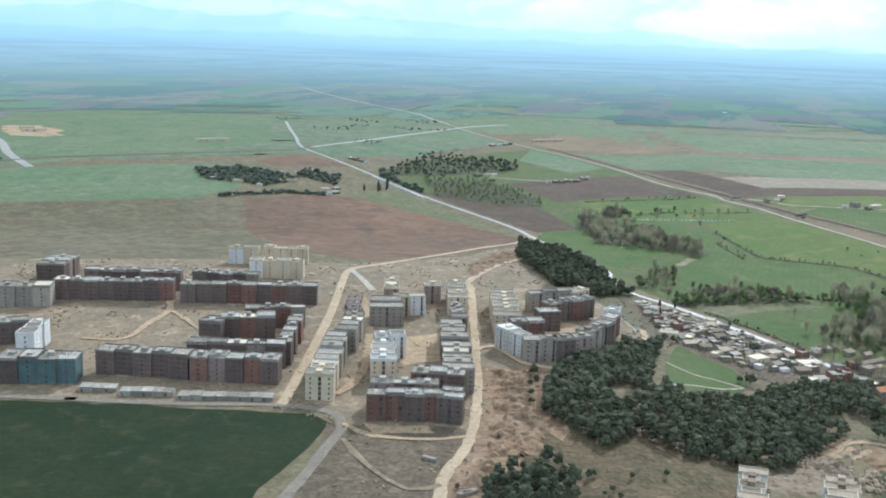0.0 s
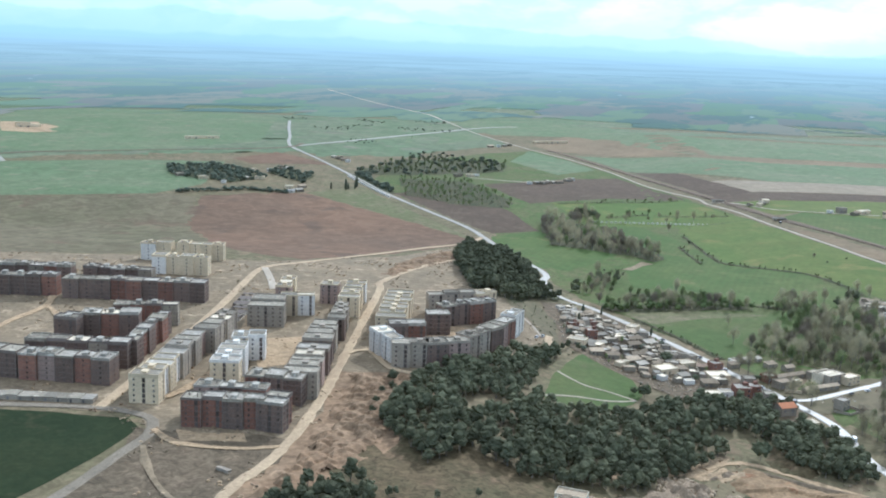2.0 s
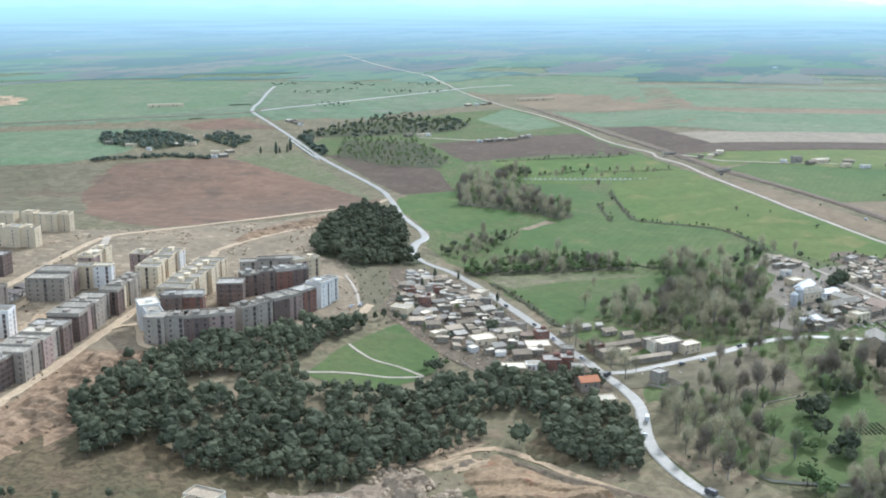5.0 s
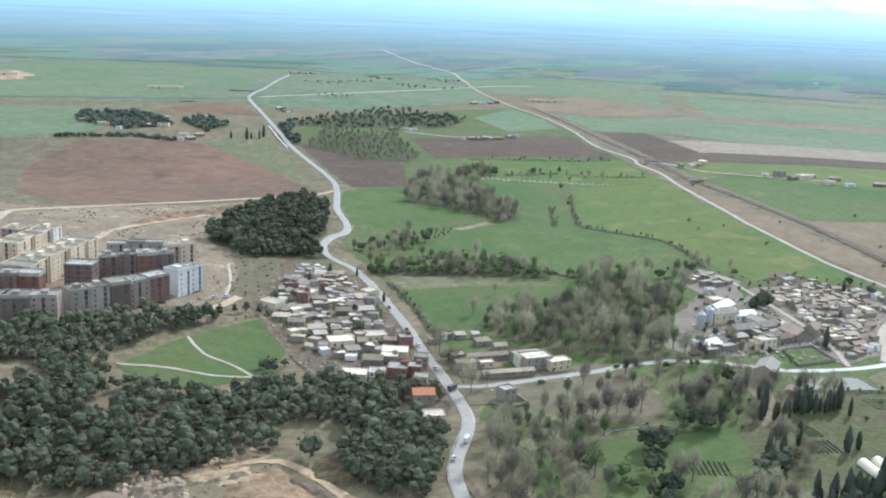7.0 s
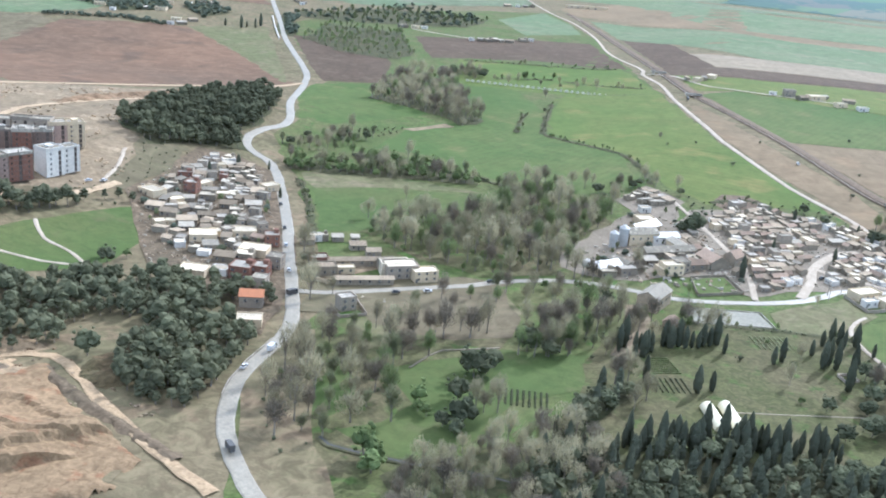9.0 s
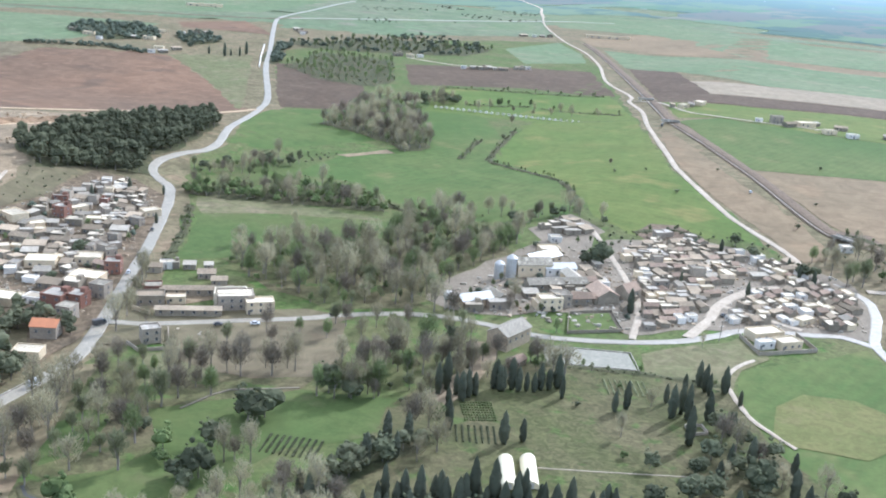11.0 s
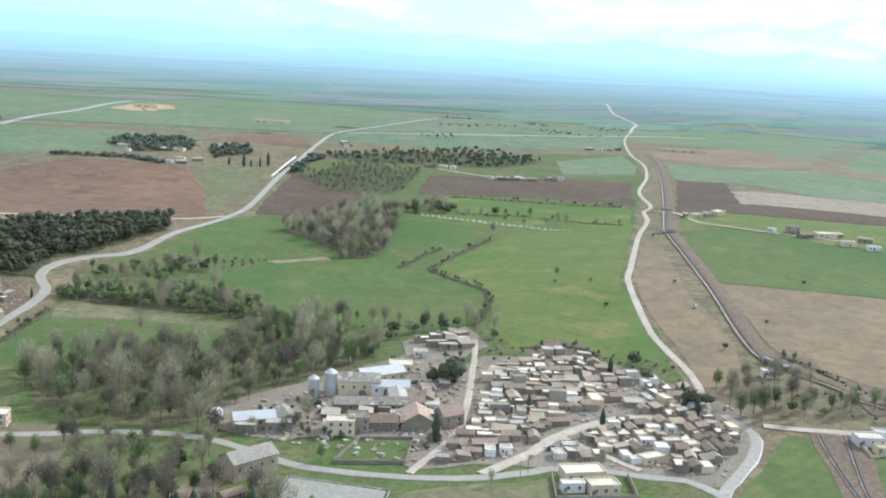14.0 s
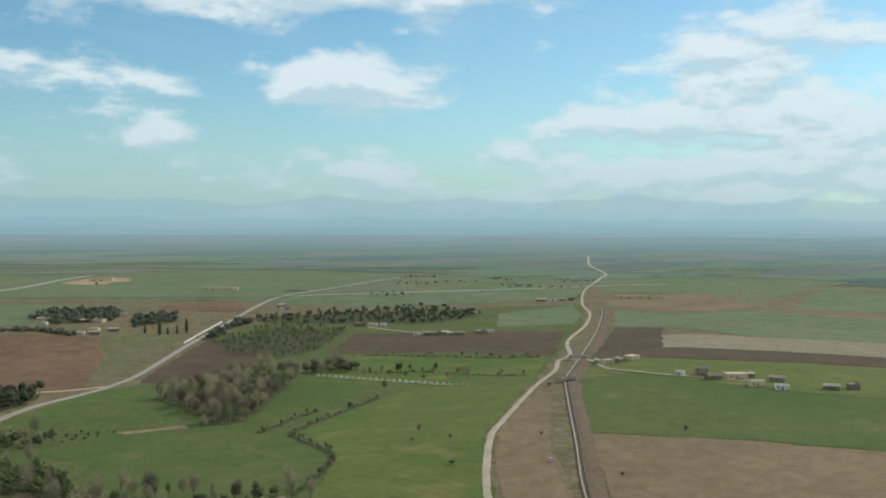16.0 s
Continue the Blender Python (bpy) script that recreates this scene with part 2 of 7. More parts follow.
M_SCRUBBANK = material("brown_scrub_bank", (0.138, 0.104, 0.072), (0.164, 0.124, 0.084), 0.05, 0.4, c=(0.104, 0.080, 0.057), mottle=0.26)
M_WATER = material("dark_canal_bed", (0.045, 0.045, 0.040), (0.06, 0.058, 0.05), 0.05, 0.3, rough=0.8, bump=0.02)
M_PITCH = material("pale_playing_pitch", (0.240, 0.228, 0.180), (0.275, 0.258, 0.205), 0.05, 0.3, c=(0.20, 0.19, 0.15), bump=0.05, mottle=0.14)
M_RUBBLE = material("rubble", (0.235, 0.180, 0.120), (0.29, 0.225, 0.152), 0.1, 1.0, island=0.3, mottle=0.25)

M_ROCK = material("tan_boulders", (0.34, 0.265, 0.175), (0.28, 0.218, 0.145), 0.2, 0.8, c=(0.20, 0.158, 0.108), island=0.2, mottle=0.2)
M_WHITE = material("white_render", (0.66, 0.62, 0.55), (0.58, 0.545, 0.48), 0.12, 0.9, c=(0.47, 0.44, 0.385), spread=0.12, bump=0.1, mottle=0.12)
M_CREAM = material("cream_render", (0.60, 0.490, 0.325), (0.52, 0.425, 0.285), 0.12, 0.9, c=(0.42, 0.345, 0.235), spread=0.14, bump=0.1, mottle=0.12)
M_GREY = material("raw_grey_render", (0.33, 0.280, 0.215), (0.27, 0.232, 0.180), 0.12, 0.9, c=(0.21, 0.182, 0.142), spread=0.22, bump=0.15, mottle=0.18)
M_BRICK = material("red_hollow_brick", (0.225, 0.118, 0.082), (0.175, 0.098, 0.072), 0.12, 1.2, c=(0.140, 0.086, 0.064), spread=0.22, bump=0.2, mottle=0.20)
M_UMBER = material("dark_brick_and_mortar", (0.172, 0.122, 0.094), (0.138, 0.104, 0.084), 0.12, 1.2, c=(0.108, 0.084, 0.070), spread=0.22, bump=0.2, mottle=0.20)
M_ROSE = material("dusty_pink_render", (0.34, 0.245, 0.195), (0.29, 0.215, 0.175), 0.12, 0.9, c=(0.235, 0.178, 0.148), spread=0.14, bump=0.1, mottle=0.14)
M_NET = material("green_scaffold_net", (0.13, 0.18, 0.165), (0.10, 0.14, 0.13), 0.15, 1.0, c=(0.08, 0.11, 0.10), bump=0.2)
M_CONC = material("pale_concrete", (0.355, 0.322, 0.262), (0.275, 0.250, 0.204), 0.07, 0.7, c=(0.24, 0.218, 0.180), spread=0.22, bump=0.15, spots=(0.58, 0.53, 0.44), mottle=0.22)
M_ROOFGREY = material("weathered_roof_screed", (0.270, 0.238, 0.182), (0.210, 0.188, 0.142), 0.07, 0.7, c=(0.165, 0.146, 0.114), spread=0.25, bump=0.15, spots=(0.46, 0.41, 0.32), mottle=0.28)
M_ROOFTAN = material("earth_coloured_roof", (0.325, 0.260, 0.178), (0.250, 0.202, 0.140), 0.15, 1.0, c=(0.195, 0.155, 0.110), spread=0.40, bump=0.3, mottle=0.25)
M_ROOFWHITE = material("limewashed_roof", (0.62, 0.54, 0.40), (0.48, 0.415, 0.305), 0.12, 0.8, c=(0.37, 0.315, 0.23), spread=0.30, bump=0.1, mottle=0.22)
M_TILE = material("clay_roof_tiles", (0.330, 0.238, 0.168), (0.275, 0.208, 0.152), 0.15, 1.5, c=(0.215, 0.165, 0.125), spread=0.30, bump=0.4, mottle=0.25, stripes=(0.5, 0, 0.3))
M_FRAMED = material("weathered_concrete_frame", (0.200, 0.168, 0.138), (0.165, 0.140, 0.118), 0.12, 1.0, c=(0.13, 0.11, 0.095), spread=0.2, bump=0.1, mottle=0.15)
M_ROOFTILE = material("bright_orange_tiles", (0.46, 0.20, 0.10), (0.40, 0.18, 0.095), 0.3, 1.5, c=(0.33, 0.15, 0.085), bump=0.4)
M_TIN = material("grey_sheet_metal", (0.34, 0.305, 0.24), (0.28, 0.25, 0.195), 0.15, 1.2, c=(0.22, 0.18, 0.135), rough=0.85, spread=0.42, bump=0.1, mottle=0.25)
M_MUD = material("stone_and_mud_wall", (0.270, 0.232, 0.170), (0.212, 0.182, 0.136), 0.2, 1.2, c=(0.165, 0.138, 0.105), spread=0.28, bump=0.3, mottle=0.2)
M_GLASS = material("dark_window_glass", (0.028, 0.033, 0.038), (0.04, 0.045, 0.05), 0.5, 2.0, rough=0.12, bump=0.0, spread=0.3)
# dark colour that stands for the shade inside bare rooms
M_VOID = material("painted_room_shade", (0.085, 0.070, 0.060), (0.105, 0.088, 0.075), 0.5, 2.0, bump=0.0, spread=0.4)
M_FRAME = material("pale_window_frame", (0.5, 0.49, 0.46), (0.45, 0.44, 0.41), 0.5, 2.0, rough=0.5, bump=0.0)
M_DOOR = material("painted_metal_door", (0.16, 0.15, 0.14), (0.13, 0.11, 0.09), 0.5, 2.0, rough=0.5, bump=0.0, spread=0.5)
M_FOIL = material("cream_greenhouse_film", (0.74, 0.67, 0.46), (0.68, 0.60, 0.40), 0.2, 1.0, c=(0.58, 0.52, 0.36), rough=0.45, bump=0.05)
M_SILO = material("galvanised_silo", (0.46, 0.45, 0.42), (0.40, 0.39, 0.36), 0.3, 1.5, rough=0.55, metal=0.15, bump=0.05)

M_BARK = material("grey_brown_bark", (0.20, 0.175, 0.145), (0.24, 0.21, 0.175), 0.6, 3.0, spread=0.2)
M_PINE = material("pine_needles", (0.142, 0.148, 0.090), (0.168, 0.172, 0.102), 0.02, 0.6, c=(0.112, 0.119, 0.074), spread=0.20, island=0.14, bump=0.4, mottle=0.16, thin=0.5)
M_CYPRESS = material("cypress_foliage", (0.116, 0.124, 0.086), (0.136, 0.144, 0.098), 0.1, 1.0, c=(0.096, 0.104, 0.074), spread=0.20, island=0.12, bump=0.5, thin=0.5)
M_TWIG = material("bare_grey_twigs", (0.296, 0.264, 0.166), (0.258, 0.236, 0.146), 0.03, 0.6, c=(0.216, 0.198, 0.126), spread=0.3, island=0.2, bump=0.0, thin=0.5)
M_TWIGDARK = material("bare_brown_twigs", (0.185, 0.155, 0.112), (0.155, 0.134, 0.10), 0.03, 0.6, c=(0.125, 0.108, 0.082), spread=0.25, island=0.2, bump=0.0, thin=0.3)
M_BUD = material("budding_twigs", (0.170, 0.205, 0.086), (0.145, 0.176, 0.076), 0.03, 0.6, c=(0.12, 0.14, 0.068), spread=0.3, island=0.2, bump=0.0, thin=0.35)
M_BUDPALE = material("pale_budding_twigs", (0.215, 0.222, 0.122), (0.185, 0.196, 0.105), 0.03, 0.6, c=(0.155, 0.160, 0.094), spread=0.25, island=0.2, bump=0.0, thin=0.35)
M_LEAF = material("young_green_leaves", (0.148, 0.190, 0.076), (0.172, 0.206, 0.084), 0.05, 0.8, c=(0.112, 0.148, 0.060), spread=0.25, island=0.22, bump=0.5, thin=0.45)
M_BUSH = material("scrub_leaves", (0.132, 0.144, 0.086), (0.160, 0.166, 0.096), 0.05, 0.8, c=(0.104, 0.116, 0.070), spread=0.28, island=0.2, bump=0.5, thin=0.45)
# distance haze is put into this leaf colour, paler and bluer than scrub
M_FARLEAF = material("hazed_olive_leaves", (0.156, 0.178, 0.128), (0.182, 0.200, 0.144), 0.02, 0.3, c=(0.130, 0.150, 0.112), spread=0.2, island=0.22, bump=0.3, thin=0.5)


# ---- the lie of the land ----
def smooth(a):
    a = max(0.0, min(1.0, a))
    return a * a * (3 - 2 * a)


def terrain(x, y):
    """Valley floor, rising away and to the east, and the plateau on which the estate stands."""
    near = (1 - smooth((y - 2500) / 500)) * (1 - smooth((abs(x) - 1600) / 800))
    side = 15 * smooth((x - 350) / 200) * smooth((y - 850) / 350) + 9 * smooth(-x / 250) * smooth((y - 1150) / 300)
    base = -10 + 11 * smooth((y - 950) / 900) + near * side
    return base + (10 - base) * smooth((230 - x) / 130) * smooth((1250 - y) / 350)


def mesh(name, verts, faces, mats, slots=None, flat=True):
    me = bpy.data.meshes.new(name)
    me.from_pydata([tuple(v) for v in verts], [], faces)
    for m in mats if isinstance(mats, (list, tuple)) else [mats]:
        me.materials.append(m)
    if slots:
        me.polygons.foreach_set("material_index", slots)
    if not flat:
        me.polygons.foreach_set("use_smooth", [True] * len(me.polygons))
    me.update()
    return me


def place(name, me, parent=None, m=None, label=""):
    ob = new(name, me)
    if parent:
        ob.parent = parent
    if m is not None:
        ob.matrix_basis = m
    if label:
        ob["label"] = label
    return ob


def box(V, F, x0, x1, y0, y1, z0, z1, taper=0.0):
    """Adds a box to the lists of corners and faces."""
    i, t = len(V), taper
    V += [(x0, y0, z0), (x1, y0, z0), (x1, y1, z0), (x0, y1, z0), (x0 + t, y0 + t, z1), (x1 - t, y0 + t, z1), (x1 - t, y1 - t, z1), (x0 + t, y1 - t, z1)]
    F += [(i, i + 1, i + 5, i + 4), (i + 1, i + 2, i + 6, i + 5), (i + 2, i + 3, i + 7, i + 6), (i + 3, i, i + 4, i + 7), (i + 4, i + 5, i + 6, i + 7), (i + 3, i + 2, i + 1, i)]


def boxes(name, mats, *dims):
    V, F = [], []
    for d in dims:
        box(V, F, *d)
    return mesh(name, V, F, mats)


# ---- ground ----
def steps(lo, a, b, hi, fine, coarse):
    return sorted({*range(lo, a, coarse), *range(a, b, fine), *range(b, hi + 1, coarse)})


def ground_sheet():
    xs, ys = steps(-10000, -400, 800, 10000, 10, 100), steps(-3000, 300, 1500, 10500, 12, 100)
    V = [(x, y, terrain(x, y)) for y in ys for x in xs]
    n = len(xs)
    F = [(j * n + i, j * n + i + 1, (j + 1) * n + i + 1, (j + 1) * n + i) for j in range(len(ys) - 1) for i in range(n - 1)]
    tagged(new("ground", mesh("ground", V, F, M_GROUND, flat=False)), "dry olive and tan grassland rolling away to the horizon", "ground", kind="structure")


ground_sheet()
LIFT = [0.14]


def field(name, pts, mat, label, cell=16.0, rough=2.0, category="field", kind="structure"):
    """A patch of land with slightly uneven edges, lying on the ground."""
    LIFT[0] += 0.0045
    rnd = random.Random(len(pts) * 31 + int(pts[0][0]))
    ring = []
    for (ax, ay), (bx, by) in zip(pts, pts[1:] + pts[:1]):
        n = max(1, int(math.hypot(bx - ax, by - ay) / 14))
        for i in range(n):
            f = i / n
            ring.append((ax + (bx - ax) * f + rnd.uniform(-rough, rough), ay + (by - ay) * f + rnd.uniform(-rough, rough)))
    bm = bmesh.new()
    bm.faces.new([bm.verts.new((x, y, 0)) for x, y in ring])
    bmesh.ops.triangulate(bm, faces=bm.faces[:])
    for axis in (0, 1):
        lo, hi = min(p[axis] for p in ring), max(p[axis] for p in ring)
        c = math.ceil(lo / cell) * cell
        while c < hi:
            at, normal = ((c, 0, 0), (1, 0, 0)) if axis == 0 else ((0, c, 0), (0, 1, 0))
            bmesh.ops.bisect_plane(bm, geom=bm.verts[:] + bm.edges[:] + bm.faces[:], plane_co=at, plane_no=normal)
            c += cell
    for v in bm.verts:
        v.co.z = terrain(v.co.x, v.co.y) + LIFT[0]
    bmesh.ops.recalc_face_normals(bm, faces=bm.faces[:])
    if sum(f.normal.z for f in bm.faces) < 0:
        bmesh.ops.reverse_faces(bm, faces=bm.faces[:])
    me = bpy.data.meshes.new(name)
    bm.to_mesh(me)
    bm.free()
    me.materials.append(mat)
    return tagged(new(name, me), label, category, kind=kind)


def spline(pts, step):
    """Points along a smooth line through pts."""
    out = []
    ext = [pts[0]] + list(pts) + [pts[-1]]
    for i in range(1, len(ext) - 2):
        p0, p1, p2, p3 = (Vector(p) for p in ext[i - 1 : i + 3])
        n = max(1, int((p2 - p1).length / step))
        for k in range(n):
            t = k / n
            out.append(0.5 * (2 * p1 + (p2 - p0) * t + (2 * p0 - 5 * p1 + 4 * p2 - p3) * t * t + (3 * p1 - p0 - 3 * p2 + p3) * t * t * t))
    out.append(Vector(pts[-1]))
    return out


def ribbon(name, pts, profile, mats, label, category="road", lift=0.5, step=7.0, ragged=0.3, kind="structure"):
    """A strip along a smooth line; profile: offsets across it with heights; mats: one material for each strip between offsets, or one for all."""
    line = spline(pts, step)
    rnd = random.Random(name)
    V, F, slots = [], [], []
    n = len(profile)
    for i, p in enumerate(line):
        d = (line[min(i + 1, len(line) - 1)] - line[max(i - 1, 0)]).normalized()
        for j, (off, z) in enumerate(profile):
            o = off + (rnd.uniform(-ragged, ragged) if j in (0, n - 1) else 0)
            x, y = p.x + d.y * o, p.y - d.x * o
            V.append((x, y, terrain(x, y) + lift + z))
    for i in range(len(line) - 1):
        for j in range(n - 1):
            F.append((i * n + j, i * n + j + 1, (i + 1) * n + j + 1, (i + 1) * n + j)[::1])
            slots.append(j if isinstance(mats, (list, tuple)) and len(mats) > 1 else 0)
    return tagged(new(name, mesh(name, V, F, mats, slots)), label, category, kind=kind)


# the far plain, beyond all that is built: unlit, glowing, haze in its colour
def far_plain():
    m = bpy.data.materials.new("glowing_hazy_plain")
    m.use_nodes = True
    k = Nodes(m.node_tree)
    pos = k.n("ShaderNodeNewGeometry").outputs["Position"]
    turned = k.n("ShaderNodeVectorRotate")
    turned.rotation_type = "Z_AXIS"
    k.link(pos, turned.inputs["Vector"])
    turned.inputs["Angle"].default_value = radians(14)
    bent = k.n("ShaderNodeVectorMath")
    bent.operation = "MULTIPLY"
    k.link(turned.outputs[0], bent.inputs[0])
    bent.inputs[1].default_value = (1.0, 0.42, 1.0)
    parcel = k.n("ShaderNodeTexVoronoi")
    parcel.distance = "CHEBYCHEV"
    k.link(bent.outputs[0], parcel.inputs["Vector"])
    parcel.inputs["Scale"].default_value, parcel.inputs["Randomness"].default_value = 0.0042 / K, 0.85
    lot = k.n("ShaderNodeSeparateColor")
    k.link(parcel.outputs["Color"], lot.inputs[0])
    col = k.mix(lot.outputs[0], (0.160, 0.232, 0.122), (0.215, 0.262, 0.156))
    col = k.mix(k.math("MULTIPLY", k.ramp(lot.outputs[1], 0.66, 0.70), 0.85), col, (0.265, 0.240, 0.178))
    col = k.mix(k.math("MULTIPLY", k.ramp(lot.outputs[2], 0.74, 0.78), 0.85), col, (0.205, 0.190, 0.162))
    fuzz = k.noise(bent.outputs[0], 0.030 / K, 4.0, 0.6)
    stand = k.noise(bent.outputs[0], 0.0030 / K, 5.0, 0.62, 0.4)
    woods = k.ramp(k.math("ADD", stand, k.math("MULTIPLY", fuzz, 0.30)), 0.640, 0.690)
    col = k.mix(k.math("MULTIPLY", woods, 0.85), col, k.mix(fuzz, (0.098, 0.146, 0.120), (0.150, 0.200, 0.156)))
    rows_ = k.ramp(k.noise(bent.outputs[0], 0.012 / K, 3.0, 0.6), 0.60, 0.66)
    col = k.mix(k.math("MULTIPLY", rows_, 0.45), col, (0.140, 0.192, 0.164))
    shed = k.n("ShaderNodeTexVoronoi")
    k.link(bent.outputs[0], shed.inputs["Vector"])
    shed.inputs["Scale"].default_value = 0.0095 / K
    chance = k.n("ShaderNodeSeparateColor")
    k.link(shed.outputs["Color"], chance.inputs[0])
    specks = k.math("MULTIPLY", k.math("SUBTRACT", 1.0, k.ramp(shed.outputs["Distance"], 0.075, 0.10)), k.ramp(chance.outputs[0], 0.80, 0.82))
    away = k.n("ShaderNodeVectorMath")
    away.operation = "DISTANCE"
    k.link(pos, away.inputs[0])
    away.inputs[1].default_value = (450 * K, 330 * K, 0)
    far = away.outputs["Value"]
    # haze painted into the glow: the land turns paler and bluer with distance
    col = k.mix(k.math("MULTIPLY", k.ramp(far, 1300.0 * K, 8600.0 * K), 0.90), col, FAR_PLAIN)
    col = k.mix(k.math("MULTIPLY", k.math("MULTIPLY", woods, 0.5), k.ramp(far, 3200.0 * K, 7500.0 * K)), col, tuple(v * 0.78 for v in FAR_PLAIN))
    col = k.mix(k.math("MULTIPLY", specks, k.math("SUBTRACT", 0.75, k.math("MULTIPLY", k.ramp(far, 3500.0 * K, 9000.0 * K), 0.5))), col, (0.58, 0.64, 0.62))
    # its own glow stands in for daylight on the land
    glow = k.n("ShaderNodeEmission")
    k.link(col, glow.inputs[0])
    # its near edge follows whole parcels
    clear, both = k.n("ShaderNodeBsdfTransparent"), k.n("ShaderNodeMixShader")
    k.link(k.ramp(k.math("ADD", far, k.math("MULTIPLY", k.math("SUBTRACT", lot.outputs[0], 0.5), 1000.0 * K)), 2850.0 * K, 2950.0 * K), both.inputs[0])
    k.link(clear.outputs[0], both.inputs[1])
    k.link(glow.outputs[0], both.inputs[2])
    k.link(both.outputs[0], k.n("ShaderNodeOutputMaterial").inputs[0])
    V, F = [], []
    rings = (2330, 2440, 2550, 2660, 2770, 2880, 2990, 3100, 3210, 3320, 3500, 3800, 4400, 5200, 6500, 8000, 10000)
    n = 481
    for r in rings:
        for i in range(n):
            a = radians(-68 + 118 * i / (n - 1))
            x, y = 450 + r * math.sin(a), 330 + r * math.cos(a)
            V.append((x, y, terrain(x, y) + 0.75))
    for j in range(len(rings) - 1):
        for i in range(n - 1):
            F.append((j * n + i, j * n + i + 1, (j + 1) * n + i + 1, (j + 1) * n + i)[::-1])
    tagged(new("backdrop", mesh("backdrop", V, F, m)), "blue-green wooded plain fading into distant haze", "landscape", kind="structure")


far_plain()

# open land, from the widest patches to the narrowest
SITE = [(-700, 582), (-700, 930), (-420, 960), (-232, 986), (-85, 987), (30, 1072), (97, 1179), (120, 1045), (140, 900), (172, 800), (150, 735), (108, 676), (70, 655), (38, 570), (14, 455), (-30, 440), (-62, 480), (-50, 545), (-62, 576)]
ARC = [(450 + r * math.sin(radians(d)), 330 + r * math.cos(radians(d))) for r, turns in ((3500, range(-68, 51, 2)), (2300, range(50, -13, -2)), (1720, range(-16, -69, -2))) for d in turns]
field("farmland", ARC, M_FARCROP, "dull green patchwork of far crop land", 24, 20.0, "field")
field("building_site", SITE, M_DIRT, "trampled tan dirt of an unfinished housing estate", rough=4.0, category="bare ground")
field("valley_meadow", [(350, 700), (305, 790), (255, 890), (225, 940), (186, 1004), (179, 1069), (132, 1184), (129, 1262), (-10, 1510), (-64, 1647), (-33, 1906), (106, 2111), (207, 2211), (328, 1879), (428, 1510), (524, 1161), (616, 981), (660, 870), (690, 790), (720, 500), (405, 470), (345, 610), (345, 660)], M_MEADOW, "damp green valley meadow with tufts and bare patches", rough=3.0, category="meadow")
field("wheat_field", [(-700, 575), (-253, 574), (-153, 571), (-67, 568), (-56, 555), (-63, 517), (-76, 483), (-90, 430), (-120, 300), (-700, 300)], M_DEEP, "deep green crop field beside the estate")
field("ploughed_field", [(-233, 1218), (-265, 1385), (-139, 1466), (-78, 1416), (-21, 1363), (113, 1223), (89, 1190), (16, 1078), (-55, 1012), (-111, 1036), (-167, 1096)], M_RED, "red-brown ploughed field with pale streaks", rough=6.0)
field("pasture", [(-139, 1468), (-71, 1559), (-31, 1485), (89, 1254), (100, 1225), (-21, 1365), (-78, 1418)], M_PALE, "pale green pasture beside the main road")
field("fallow_field", [(-716, 1152), (-605, 1312), (-432, 1354), (-335, 1390), (-265, 1383), (-233, 1218), (-167, 1096), (-232, 992), (-399, 950), (-700, 940)], M_FALLOW, "bare olive-tan fallow field", rough=5.0)
field("wheat_field", [(-886, 1457), (-682, 1597), (-447, 1700), (-319, 1723), (-285, 1474), (-328, 1391), (-432, 1356), (-605, 1313), (-908, 1313)], M_FARGREEN, "smooth green wheat field")
field("ploughed_field", [(-22, 1534), (88, 1326), (124, 1264), (183, 1293), (145, 1430), (93, 1511), (3, 1547)], M_DARK, "dark brown ploughed field below the road")
field("ploughed_field", [(106, 1657), (182, 1704), (256, 1766), (334, 1798), (409, 1572), (294, 1570), (177, 1495)], M_DARK, "dark brown ploughed field")
field("wheat_field", [(178, 1076), (133, 1173), (124, 1246), (183, 1291), (214, 1202), (270, 1184), (246, 1150), (206, 1081)], M_WHEAT, "green wheat field inside the road bend")
field("wheat_field", [(262, 1024), (263, 1106), (296, 1176), (239, 1356), (310, 1349), (358, 1259), (368, 1176), (447, 1097), (468, 1024), (451, 978), (416, 971), (347, 991), (318, 1025)], M_WHEAT, "wide green wheat field by the stream")
field("wheat_field", [(374, 1169), (354, 1357), (459, 1392), (523, 1158), (596, 1007), (519, 986), (489, 1016), (453, 1096)], M_BRIGHT, "yellow-green crop field with faint wheel marks")
field("wheat_field", [(248, 1345), (207, 1507), (400, 1575), (458, 1397), (353, 1359)], M_BRIGHT, "bright green irrigated crop field")
field("wheat_field", [(302, 806), (264, 889), (316, 921), (378, 936), (391, 905), (363, 860), (328, 824)], M_OLIVE, "green field edge to the village road", rough=1.5)
field("fallow_field", [(264, 891), (241, 925), (298, 948), (371, 942), (316, 923)], M_PALE, "pale stubble strip beside a green field")
field("wheat_field", [(159, 661), (170, 719), (197, 790), (222, 763), (228, 705), (218, 688), (192, 659)], M_OLIVE, "small green meadow between pines and village")
field("wheat_field", [(606, 746), (598, 772), (599, 795), (605, 805), (633, 833), (655, 856), (680, 792), (700, 700), (640, 690)], M_WHEAT, "green field with yellowed patches")
field("wheat_field", [(664, 864), (672, 943), (700, 952), (977, 954), (980, 700), (704, 700), (687, 795)], M_WHEAT, "green field along the village lane")
field("fallow_field", [(489, 1326), (502, 1330), (569, 1157), (597, 1106), (630, 1040), (643, 995), (623, 983), (606, 1016), (556, 1106), (529, 1167)], M_TAN, "tan fallow strip between road and canal")
